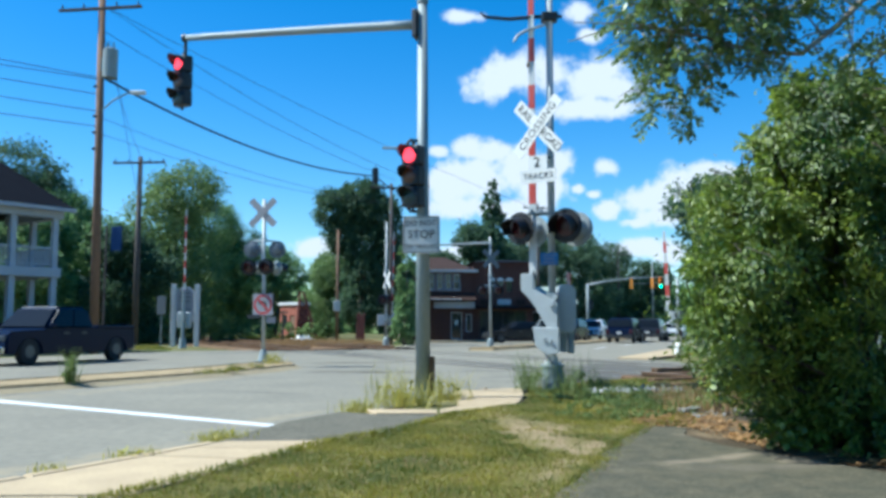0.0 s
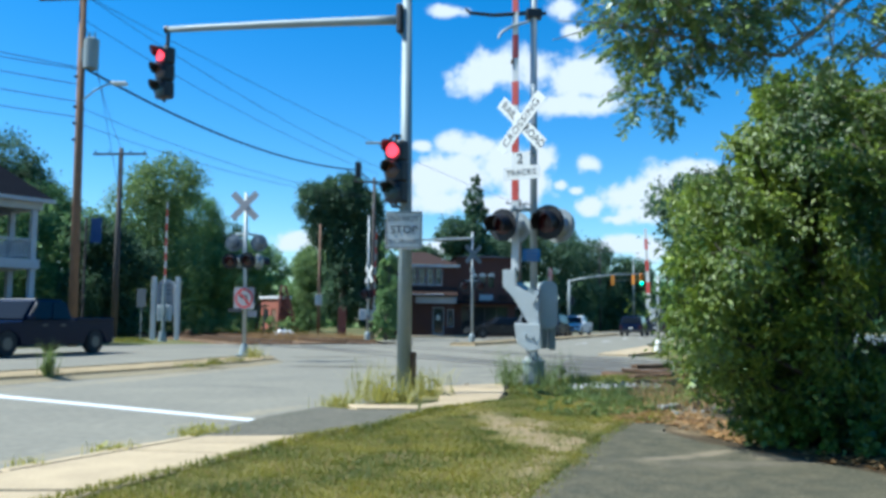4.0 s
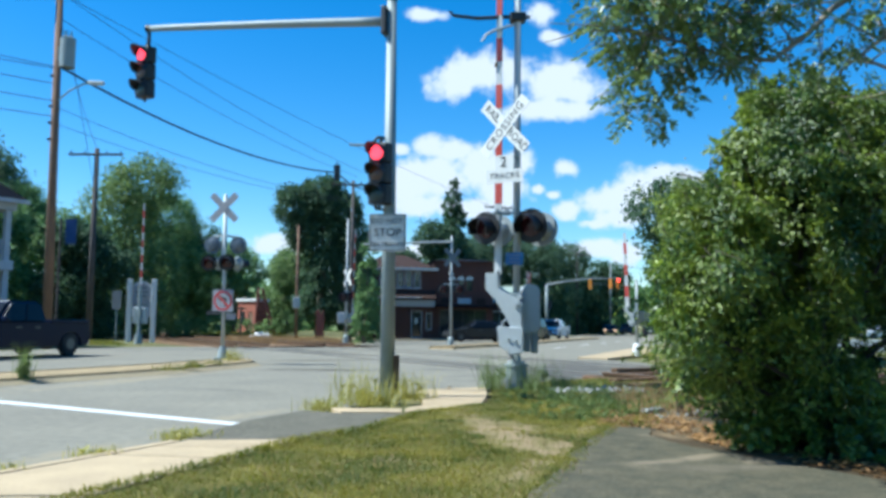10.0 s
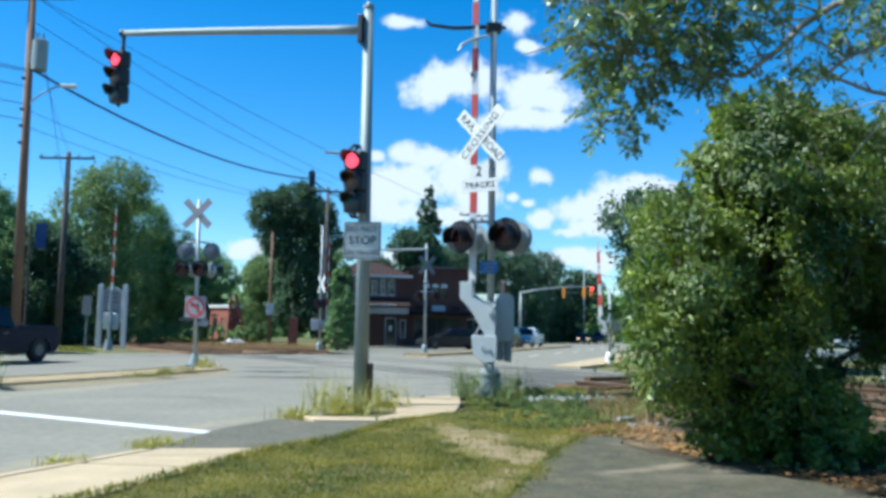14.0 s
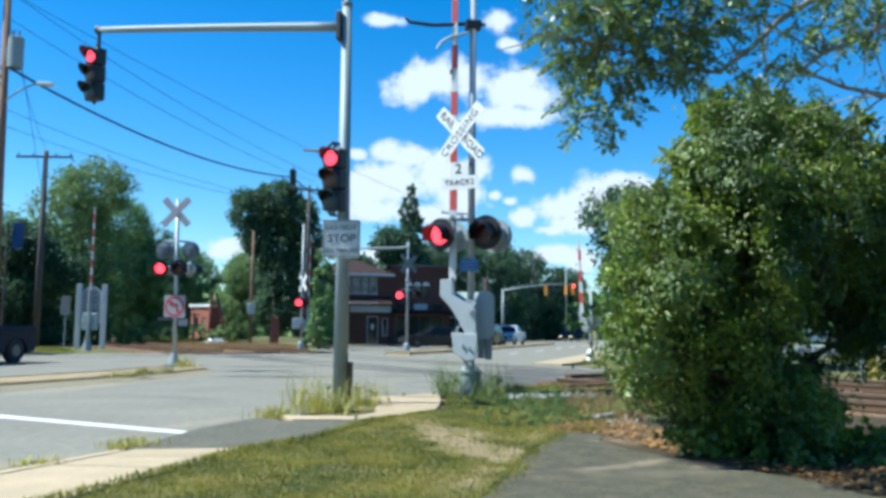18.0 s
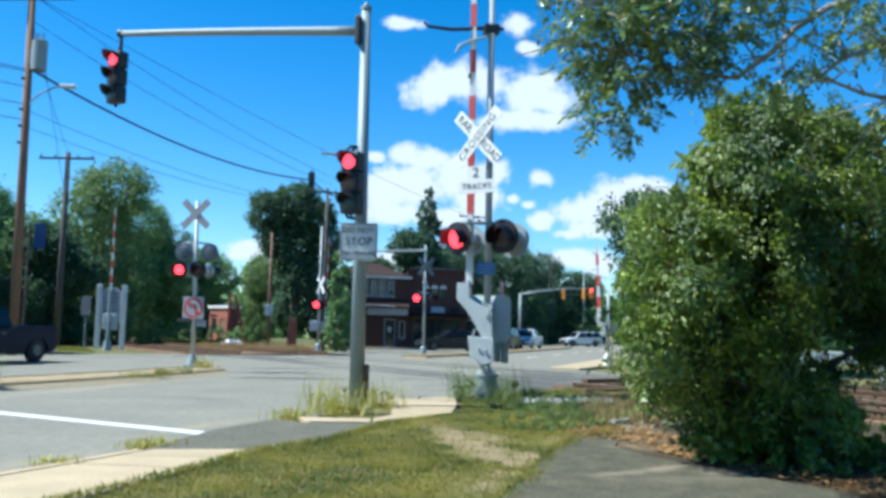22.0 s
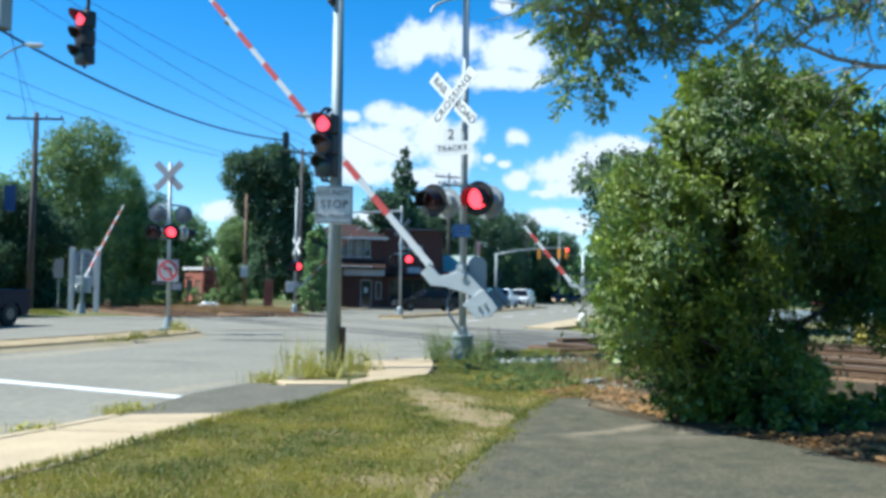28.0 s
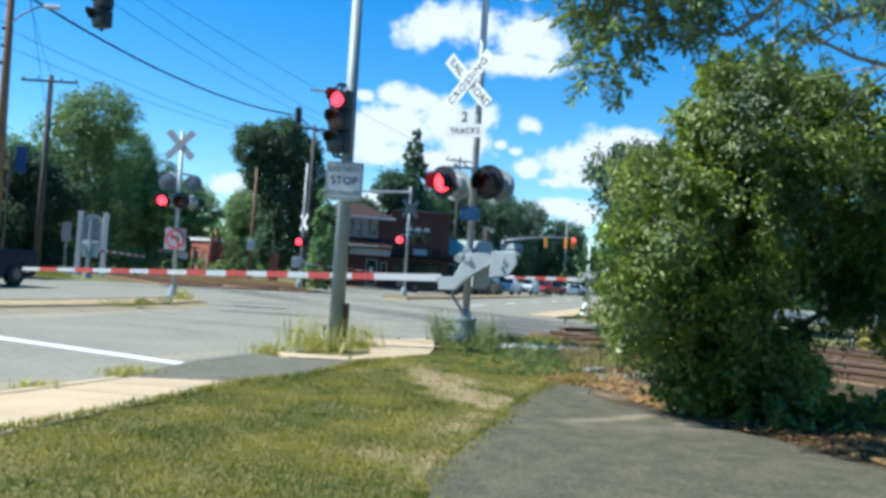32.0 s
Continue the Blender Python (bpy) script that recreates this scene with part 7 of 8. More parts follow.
def lane(across, along):
    """A place in the street: metres to the right of the far median, and along from the tracks."""
    p = Vector((2.0, 40.0)) + U2 * along - V2 * across
    return p


def parked(across, along, kind, paint, label, heading=IN, **kw):
    p = lane(across, along)
    return vehicle(pose(p.x, p.y, 0.004, 0, 0, heading), kind, CARS[paint], label, **kw)


parked(-2.2, 35, "pickup", "white", "white pickup truck waiting at the crossing")
parked(-2.3, 26.5, "suv", "dark", "dark SUV first in the queue at the crossing", head_lit=False)
parked(-3.9, 18.4, "sedan", "dark", "dark grey car parked by the shops", heading=190)
vehicle(pose(27.6, 112.0, 0.004, 0, 0, 256), "sedan", CARS["dark"], "dark car waiting far off with headlights on", head_lit=True)
parked(-2.4, 88, "suv", "blue", "blue-grey SUV waiting far off")
moving_suv = parked(2.5, 23, "suv", "black", "black SUV driving away up the street", heading=OUT)
moving_suv2 = parked(3.4, 29.5, "suv", "dark", "dark SUV driving away up the street", heading=OUT)
moving_silver = parked(4.6, 34, "sedan", "silver", "silver car driving away up the street", heading=OUT)
arriving_suv = vehicle(pose(60, 104, 0.004, 0, 0, 182), "suv", CARS["silver"], "silver SUV turning in from the side street to the queue")
red_car = vehicle(pose(66, 104, 0.004, 0, 0, 182), "sedan", CARS["red"], "red car turning in from the side street")
white_car = vehicle(pose(74, 105, 0.004, 0, 0, 182), "sedan", CARS["white"], "white car turning in from the side street")


# ---- trees and bushes ----
def tree(name, base, top, lumps, count, size, mat, label, trunk=0.25, seed=1, limbs=6, category="tree", slim=0.42, shell=0.7):
    """A tapered trunk, limbs into the crown's lumps, and a crown of many small leaves."""
    rng = np.random.default_rng(seed)
    t = thing(name, pose(base[0], base[1], 0.0), label, category)
    bm = bmesh.new()
    pts, rad = [], []
    for k in range(6):
        f = k / 5
        pts.append((0.25 * math.sin(seed + f * 3) * f, 0.25 * math.cos(seed * 2 + f * 3) * f, -0.1 + (top * 0.8 + 0.1) * f))
        rad.append(trunk * (1 - 0.75 * f))
    tube(bm, pts, rad, 9)
    for k, (c, r) in enumerate(lumps[:limbs]):
        f = 0.35 + 0.4 * rng.random()
        a = Vector(pts[int(f * 5)])
        c = Vector(c)
        mid = a.lerp(c, 0.5) + Vector((0, 0, 0.08 * top))
        tube(bm, [a, mid, c], [trunk * 0.4, trunk * 0.25, trunk * 0.08], 6)
    part("trunk", bm, BARK, t, smooth=True)
    soup("crown", leaf_cloud(rng, lumps, count, size, slim=slim, shell=shell), LEAF_FACES, mat, t)
    return t


def crown(top, low, wide, n, seed, deep=None, taper=0.5):
    """Lumps that make an uneven crown between two heights."""
    r = np.random.default_rng(seed)
    out = []
    for k in range(n):
        f = (k + 0.5) / n
        z = low + (top - low) * f
        w = wide * (1 - taper * abs(f - 0.45) * 1.6)
        a = r.random() * 6.28 + k * 2.4
        d = w * (0.25 + 0.45 * r.random())
        s = (top - low) / n * 1.5 + 0.25 * wide
        out.append(((d * math.cos(a), (deep or wide) / wide * d * math.sin(a), min(z, top - s * 0.7)), (s * 0.95, s * 0.95, s * 0.75)))
    return out


# the big bush beside the driveway: lumps as place across, height and size
BUSH_TOP = [(3.52, 3.21, 0.27), (3.88, 3.27, 0.28), (4.31, 3.14, 0.33), (4.68, 3.12, 0.26), (3.24, 2.74, 0.2), (3.56, 2.75, 0.38), (4.10, 2.64, 0.43), (4.65, 2.59, 0.41), (5.08, 2.54, 0.33)]
BUSH_MIDDLE = [(2.73, 2.21, 0.27), (3.12, 2.22, 0.35), (3.60, 2.17, 0.38), (4.14, 2.06, 0.41), (4.74, 1.94, 0.43), (5.33, 1.95, 0.38), (5.88, 2.07, 0.43),
               (2.60, 1.70, 0.28), (2.99, 1.65, 0.35), (3.46, 1.59, 0.38), (3.99, 1.54, 0.38), (4.66, 1.54, 0.30), (5.21, 1.39, 0.35), (5.84, 1.48, 0.38)]
BUSH_LOW = [(2.65, 1.14, 0.26), (3.05, 1.14, 0.32), (3.50, 1.08, 0.35), (3.91, 1.03, 0.28), (4.98, 1.08, 0.20), (2.71, 0.72, 0.22), (3.00, 0.62, 0.26), (3.39, 0.61, 0.31), (3.83, 0.58, 0.27), (4.20, 0.60, 0.19),
            (3.14, 0.23, 0.21), (3.46, 0.23, 0.22), (3.79, 0.24, 0.18), (4.3, 0.75, 0.2), (4.38, 0.5, 0.24), (4.5, 0.3, 0.24)]
BUSH_BACK = [(4.8, 1.42, 0.34), (5.15, 1.2, 0.34), (5.56, 1.08, 0.4), (4.9, 1.05, 0.22), (4.64, 1.8, 0.34), (5.3, 1.6, 0.42), (5.75, 1.5, 0.45), (6.1, 1.1, 0.45)]


def big_bush():
    """The bush: thin stems from one root, leafy sprays outwards, and leaves inside."""
    rng = np.random.default_rng(5)
    t = thing("bush", pose(3.75, 8.0, 0.03), "large leafy green bush with many thin stems", "bush")
    lumps = []
    for x, z, r in BUSH_TOP + BUSH_MIDDLE + BUSH_LOW + BUSH_BACK:
        y = -0.2 - 0.5 * (1.2 - z) if z < 0.7 else -0.6 - 0.5 * math.sin(math.pi * (z - 0.7) / 2.7)
        y += 0.34 * math.sin(x * 37 + z * 23) + 0.1 * max(0.0, x - 4.2)
        if x > 4.5 and 1.0 < z < 2.15:      # the hollow under the upper boughs
            y += 1.1
        k = (8.0 + y) / 8.2
        lumps.append(((x * k - 3.75, y, 1.1 + (z - 1.1) * k), (r * k, r * 1.2, r * k)))
    for k, (c, r) in enumerate(lumps[:-len(BUSH_BACK)]):
        a = 2.4 * k
        foot = Vector((0.22 * math.cos(a), 0.1 + 0.2 * math.sin(a), -0.05))
        c = Vector(c)
        bm = bmesh.new()
        tube(bm, [foot, foot.lerp(c, 0.45) + Vector((-0.25 * c.x + 0.1 * math.cos(a * 2), 0.1 * math.sin(a), 0.12)), c, c + (c - foot) * 0.06], [0.03, 0.02, 0.012, 0.005], 7)
        part("stem", bm, STEM, t, smooth=True)
    behind = []
    for back in (0.6, 1.3):
        for c, r in lumps:
            if c[2] > 0.3 and (c[0] < 0.3 or (c[0] < 0.9 and c[2] > 1.7) or (back < 1 and c[1] > 0.2)):
                k = 1 + back / (8.0 + c[1])
                behind.append((((3.75 + c[0]) * k - 3.75, c[1] + back, 1.1 + (c[2] - 1.1) * k), (r[0] * 0.85, r[1], r[2] * 0.85)))
    v, s0, s1 = tufts(rng, [(c, (r[0] * 0.84, r[1] * 0.9, r[2] * 0.84)) for c, r in lumps], 0.16, 125, 0.058, 0.2)
    soup("leaves", v, LEAF_FACES, LEAF_BUSH, t)
    bm = bmesh.new()
    for a, b in zip(s0, s1):
        tube(bm, [a, a * 0.5 + b * 0.5 + np.array([0, 0, 0.02]), b], [0.006, 0.004, 0.002], 3)
    tagged(part("twig_growth", bm, STEM, t), kind="stuff")
    soup("inner_leaves", leaf_cloud(rng, [(c, tuple(x * 0.5 for x in r)) for c, r in lumps], 16000, 0.08, slim=0.28, shell=0.1), LEAF_FACES, LEAF_BUSH, t)
    soup("rear_leaves", leaf_cloud(rng, behind, 26000, 0.13, slim=0.34, shell=0.2), LEAF_FACES, LEAF_BUSH, t)
    tips = [((x * 0.92 - 3.75, -0.6, 1.1 + (z - 1.26) * 0.92), (0.13, 0.2, 0.24)) for x, z in ((2.95, 2.72), (3.42, 3.42), (3.6, 3.5), (3.85, 3.5), (4.1, 3.42), (4.5, 3.35), (4.9, 3.3), (5.1, 2.95), (5.4, 2.6))]
    v, s0, s1 = sprays(rng, tips, 60, 20, 0.09, rise=1.0, reach=(0.8, 1.4), spread=0.045, slim=0.24)
    soup("shoot_leaves", v, LEAF_FACES, LEAF_BUSH, t)
    bm = bmesh.new()
    for a, b in zip(s0, s1):
        tube(bm, [a - np.array([0, 0, 0.2]), a, b], [0.009, 0.007, 0.003], 4)
    tagged(part("shoot_growth", bm, BARK, t), kind="stuff")


big_bush()


def sapling():
    """A young yellow-green shrub at the bush's edge."""
    rng = np.random.default_rng(8)
    t = thing("sapling", pose(3.3, 10.4, 0.03), "young yellow-green shrub at the edge of the bush", "shrub")
    lumps = [((-0.05, 0, 0.5), (0.22, 0.2, 0.16)), ((0.12, 0.05, 0.68), (0.2, 0.2, 0.16)), ((0.1, -0.05, 0.3), (0.24, 0.2, 0.12))]
    for x, y, z in ((-0.05, 0, 0.6), (0.12, 0.04, 0.75), (0.1, -0.06, 0.4)):
        bm = bmesh.new()
        tube(bm, [(0, 0, -0.05), (x * 0.6, y * 0.6, z * 0.5), (x, y, z)], [0.012, 0.008, 0.004], 6)
        part("stem", bm, BARK, t, smooth=True)
    v, s0, s1 = sprays(rng, lumps, 42, 16, 0.06, slim=0.26, spread=0.05)
    soup("leaves", v, LEAF_FACES, LEAF_YELLOW, t)


sapling()


def chunk(x, y, size, turn, label, name="concrete_chunk", category="rubble", mat=None, seed=1):
    rng = np.random.default_rng(seed)
    bm = bmesh.new()
    box(bm, -size[0], size[0], -size[1], size[1], -0.03, size[2], 0.02)
    for v in bm.verts:
        v.co += Vector(rng.normal(size=3) * 0.012)
    ob = part(name, bm, mat or STONE)
    ob.matrix_basis = pose(x, y, 0.05, 3, -4, turn)
    tagged(ob, label, category)


chunk(3.02, 10.5, (0.13, 0.09, 0.07), 20, "pale flat concrete chunk lying among the leaves", seed=3)
chunk(0.66, 14.35, (0.22, 0.02, 0.012), 62, "pale broken stick lying at the kerb", "broken_stick", "debris", CONCRETE, 4)


def overhanging_tree():
    """The locust whose boughs hang into the view from the right."""
    rng = np.random.default_rng(21)
    k = 0.75
    t = thing("locust_tree", pose(6.87, 6.15, 0), "locust tree with long boughs overhanging the driveway", "tree")
    bm = bmesh.new()
    tube(bm, [(0.1, 0, -0.1), (0, 0, 1.4), (-0.2, 0, 2.8), (-0.15, 0.1, 4.2), (0.2, 0.2, 6.0)], [0.2, 0.17, 0.14, 0.1, 0.04], 12)
    part("trunk", bm, PALE_BARK, t, smooth=True)
    boughs = [
        [(-0.2, 0, 4.4), (-1.6, -0.1, 5.1), (-3.4, -0.2, 5.05), (-4.76, -0.2, 4.49), (-5.1, -0.2, 4.26), (-5.35, -0.2, 4.0), (-5.71, -0.2, 3.72), (-6.14, -0.2, 3.74), (-6.7, -0.25, 3.88), (-7.3, -0.3, 3.95)],
        [(-0.3, 0, 3.9), (-1.6, -0.1, 4.45), (-2.9, -0.2, 4.55), (-3.91, -0.2, 4.31), (-4.25, -0.2, 4.12), (-4.6, -0.2, 3.97), (-5.05, -0.2, 3.62)],
        [(-0.2, 0, 4.8), (-1.9, -0.3, 5.5), (-3.6, -0.4, 5.4), (-5.0, -0.4, 5.0), (-6.3, -0.4, 4.6), (-7.3, -0.3, 4.35)],
        [(-0.3, 0, 3.2), (-1.5, -0.2, 3.55), (-2.8, -0.2, 3.6), (-3.94, -0.2, 3.55), (-4.4, -0.2, 3.62), (-4.85, -0.2, 3.78)],
    ]
    for b in boughs:
        b = [(x * k, y * k, 0.28 + z * k) for x, y, z in b]
        bm = bmesh.new()
        n = len(b)
        tube(bm, b, [0.03 * (1 - i / n) + 0.006 for i in range(n)], 8)
        bo = part("bough", bm, PALE_BARK, t, smooth=True)
        bm = bmesh.new()
        for _ in range(26):
            i = rng.integers(1, n - 1)
            p = Vector(b[i]).lerp(Vector(b[i + 1]), rng.random())
            d = Vector((rng.normal() * 0.5 - 0.3, rng.normal() * 0.4, rng.normal() * 0.35 - 0.08)) * 0.6
            tube(bm, [p, p + d * 0.5 + Vector((0, 0, 0.05)), p + d], [0.01, 0.007, 0.003], 5)
        tagged(part("twig_growth", bm, PALE_BARK, bo), kind="stuff")
    dense = [((-7.48, -0.48, 3.98), (0.26, 0.27, 0.23)), ((-7.32, -0.58, 4.12), (0.29, 0.30, 0.25)), ((-6.98, -0.37, 4.10), (0.33, 0.34, 0.28)), ((-6.76, -0.54, 4.10), (0.32, 0.33, 0.28)), ((-6.56, -0.60, 3.87), (0.29, 0.30, 0.25)), ((-6.25, -0.37, 4.13), (0.30, 0.31, 0.26)), ((-7.23, -0.01, 3.87), (0.28, 0.29, 0.24)), ((-6.99, -0.09, 3.82), (0.31, 0.32, 0.27)), ((-6.71, -0.11, 3.79), (0.28, 0.29, 0.24)), ((-6.53, -0.49, 3.64), (0.18, 0.18, 0.15)), ((-6.16, -0.27, 3.82), (0.22, 0.23, 0.19)), ((-7.26, -0.46, 3.37), (0.22, 0.23, 0.19)), ((-7.06, -0.53, 3.43), (0.23, 0.24, 0.20)), ((-7.27, -0.58, 3.07), (0.16, 0.17, 0.14)), ((-7.03, -0.50, 3.14), (0.15, 0.16, 0.13)), ((-6.71, -0.00, 3.45), (0.14, 0.14, 0.12)), ((-6.20, -0.07, 3.62), (0.11, 0.12, 0.10)), ((-7.47, -0.09, 4.59), (0.34, 0.35, 0.29)), ((-6.95, -0.09, 4.67), (0.43, 0.45, 0.37)), ((-6.52, -0.51, 4.51), (0.35, 0.37, 0.30)), ((-5.98, -0.43, 4.52), (0.35, 0.37, 0.31)), ((-5.98, -0.21, 4.08), (0.21, 0.22, 0.18))]
    thin = [((-5.60, -0.14, 4.06), (0.17, 0.18, 0.15)), ((-5.41, -0.05, 3.86), (0.16, 0.17, 0.14)), ((-5.20, -0.03, 3.73), (0.15, 0.16, 0.13)), ((-5.30, -0.59, 3.67), (0.16, 0.17, 0.14)), ((-5.37, -0.23, 4.22), (0.18, 0.19, 0.16)), ((-5.52, -0.18, 4.40), (0.18, 0.19, 0.16)), ((-4.99, -0.30, 4.03), (0.14, 0.15, 0.13)), ((-4.89, -0.53, 3.74), (0.10, 0.11, 0.09)), ((-4.88, -0.32, 4.23), (0.18, 0.19, 0.16)), ((-4.74, -0.59, 4.17), (0.22, 0.23, 0.19)), ((-4.20, 0.00, 4.23), (0.19, 0.19, 0.16)), ((-4.04, -0.04, 4.40), (0.25, 0.26, 0.22)), ((-4.01, -0.27, 4.14), (0.21, 0.22, 0.18)), ((-4.58, -0.44, 4.46), (0.27, 0.28, 0.23)), ((-3.88, -0.01, 4.73), (0.31, 0.32, 0.27)), ((-5.07, -0.25, 4.63), (0.30, 0.31, 0.26)), ((-3.83, -0.03, 3.87), (0.11, 0.12, 0.10)), ((-5.18, -0.06, 3.58), (0.09, 0.09, 0.08)), ((-5.85, -0.29, 3.80), (0.12, 0.13, 0.10))]
    dense, thin = [[(((x + d) * k, y * k, 0.28 + (z + d * 0.4) * k), tuple(q * k for q in r)) for (x, y, z), r in lumps] for d, lumps in ((0.14, dense), (0.0, thin))]
    v, s0, s1 = fronds(rng, dense, 640, 0.19, 0.06, droop=0.3)
    w, t0, t1 = fronds(rng, thin, 190, 0.2, 0.055)
    soup("crown", np.concatenate([v, w]), LEAF_FACES, LEAF_LOCUST, t)
    s0, s1 = np.concatenate([s0, t0]), np.concatenate([s1, t1])
    bm = bmesh.new()
    for a, b in zip(s0[::2], s1[::2]):
        tube(bm, [a, a * 0.5 + b * 0.5 + np.array([0, 0, 0.03]), b], [0.005, 0.004, 0.002], 4)
    tagged(part("twig_growth", bm, PALE_BARK, t), kind="stuff")
    # unseen crown, added to keep sky light off the bush's right side
    high = [((-2.4, 0.0, 5.2), (1.0, 0.8, 0.6)), ((-1.2, 0.2, 5.6), (1.2, 1.0, 0.9)), ((0.3, 0.2, 6.6), (1.8, 1.6, 1.4)), ((-0.2, -0.7, 3.6), (1.7, 2.2, 2.2)), ((0.4, -3.2, 3.6), (1.8, 2.0, 2.4)), ((0.6, 2.2, 4.0), (1.7, 1.8, 2.4)), ((-0.6, -1.0, 1.6), (1.3, 1.8, 1.2))]
    high = [((x + 2.33, y + 2.05, z), r) for (x, y, z), r in high]
    soup("unseen_crown", leaf_cloud(rng, high, 26000, 0.17, droop=0.5, slim=0.32, shell=0.15), LEAF_FACES, LEAF_LOCUST, t)
    # the yellow-green tone here stands in for sunlight on the leaves
    soup("yellow_leaves", leaf_cloud(rng, [((-5.2, -0.45, 3.45), (0.12, 0.12, 0.16)), ((-2.6, -0.15, 3.65), (0.3, 0.22, 0.11))], 200, 0.055, slim=0.27, shell=0.1), LEAF_FACES, LEAF_YELLOW, t, "yellow-green leaves on the bough, toned for sun")


overhanging_tree()

# trees behind, by bearing
tree("tree", (10.4, 29.5), 6.0, crown(6.3, 0.8, 2.3, 9, 3), 20000, 0.13, LEAF_DARK, "rounded green tree beyond the bush", 0.16, 3)
tree("tree", (14.5, 30.5), 6.5, crown(7.5, 0.9, 3.2, 7, 8), 14000, 0.2, LEAF_TREE, "green tree beside the tracks", 0.18, 4)
tree("tree", (19.5, 28.0), 7.0, crown(8.0, 0.8, 4.0, 7, 14), 12000, 0.22, LEAF_TREE, "green tree beside the tracks", 0.2, 9)
ivy = [((-1.6, 0, 9.6), (1.7, 1.6, 1.5)), ((0.0, 0, 10.2), (1.7, 1.6, 1.4)), ((1.4, 0, 9.2), (1.5, 1.5, 1.3)), ((-1.2, 0, 7.8), (1.3, 1.3, 1.3)), ((0.2, 0, 7.2), (1.8, 1.6, 1.7)), ((2.2, 0, 7.2), (1.4, 1.4, 1.6)),
       ((0.8, 0, 5.0), (1.8, 1.6, 1.6)), ((2.3, 0, 4.6), (1.5, 1.4, 1.6)), ((0.2, 0, 2.8), (1.8, 1.5, 1.5)), ((2.4, 0, 2.4), (1.6, 1.4, 1.6))]
tree("tree", (-5.9, 62.0), 9.5, ivy, 36000, 0.22, LEAF_DARK, "tall dark vine-covered tree with a broad top", 0.35, 6)
vines = [((0.2, 0, 5.2), (0.45, 0.45, 0.8)), ((0.2, 0, 4.0), (0.6, 0.5, 0.9)), ((0.15, 0, 2.8), (0.65, 0.6, 1.0)), ((0.1, 0, 1.5), (0.8, 0.7, 1.0)), ((0.3, 0, 0.6), (1.0, 0.7, 0.6))]
tree("vine_column", (-2.2, 50.5), 4.8, vines, 5000, 0.15, LEAF_TREE, "upright mass of green vine on a post", 0.12, 12, 3, "vine")
left_trees = [(-30.0, 62, 14.2, 3.8, 31, LEAF_DARK), (-26.0, 61, 10.5, 4.0, 32, LEAF_TREE), (-20.2, 65, 13.3, 3.6, 33, LEAF_LIGHT), (-23.7, 84, 13.4, 4.6, 34, LEAF_TREE), (-21.6, 88, 11.2, 4.3, 35, LEAF_DARK),
              (-20.5, 56, 7.2, 3.2, 36, LEAF_DARK), (-25.0, 54, 8.5, 3.6, 37, LEAF_TREE), (-30, 54, 9.0, 4.0, 38, LEAF_DARK), (-16.2, 84, 8.6, 3.8, 39, LEAF_TREE), (-12.6, 96, 9.4, 4.2, 40, LEAF_LIGHT)]
for x, y, h, w, s, mat in left_trees:
    tree("tree", (x, y), h * 0.85, crown(h, 0.7, w, 11, s), 28000, 0.2, mat, {LEAF_TREE.name: "broad green tree beyond the far lane", LEAF_DARK.name: "dark shaded tree beyond the far lane", LEAF_LIGHT.name: "tall pale green tree with an open crown"}[mat.name], 0.26, s)
centre_trees = [(4.3, 88, 11.6, 3.0, 51, LEAF_DARK), (6.6, 90, 9.0, 3.6, 52, LEAF_DARK), (13.6, 112, 13.0, 5.2, 54, LEAF_DARK), (18.3, 114, 14.4, 5.6, 55, LEAF_DARK), (23.6, 122, 12.6, 5.2, 56, LEAF_DARK), (29.5, 126, 10.6, 5.0, 58, LEAF_DARK), (9.0, 104, 12.0, 4.4, 59, LEAF_DARK),
                (-1.0, 86, 8.5, 3.2, 57, LEAF_DARK)]
for x, y, h, w, s, mat in centre_trees:
    tree("tree", (x, y), h * 0.85, crown(h, 0.8, w, 11, s), 18000, 0.28, mat, "dark green tree behind the shops" if mat is LEAF_DARK else "green tree behind the shops", 0.28, s)

spire = [((0.2 * math.sin(k * 2.1), 0, 8.6 + k * 1.1), (2.0 - 0.21 * k, 1.8 - 0.2 * k, 0.8)) for k in range(8)] + [((-0.9, 0, 9.0), (0.9, 0.8, 0.5)), ((0.9, 0, 10.2), (0.8, 0.7, 0.4)), ((0.3, 0, 6.5), (1.9, 1.7, 1.8)), ((-1.5, 0, 8.2), (1.0, 1.0, 0.9)), ((1.6, 0, 8.6), (1.1, 1.0, 0.9))]
tree("tree", (5.5, 92), 16.0, spire, 15000, 0.26, LEAF_DARK, "green tree with a narrow top behind the shops", 0.24, 53)


def far_woods():
    """The tree line that closes the distance all round."""
    rng = np.random.default_rng(90)
    lumps = []
    for k in range(170):
        a = radians(-75 + 150 * k / 170) if k < 120 else radians(80 + 200 * (k - 120) / 50)
        d = 130 + 60 * rng.random()
        if abs(math.degrees(a) - 21) < 2.2:
            d += 170
        h = (5.5 + 3.5 * rng.random()) * d / 130
        lumps.append(((d * math.sin(a), d * math.cos(a), h * 0.45), (6.5 * d / 130, 5.0, h * 0.55)))
    soup_ob = soup("far_woods", leaf_cloud(rng, lumps, 42000, 1.5, shell=0.45), LEAF_FACES, LEAF_TREE)
    tagged(soup_ob, "distant line of green woods round the town", "woods", kind="stuff")


far_woods()


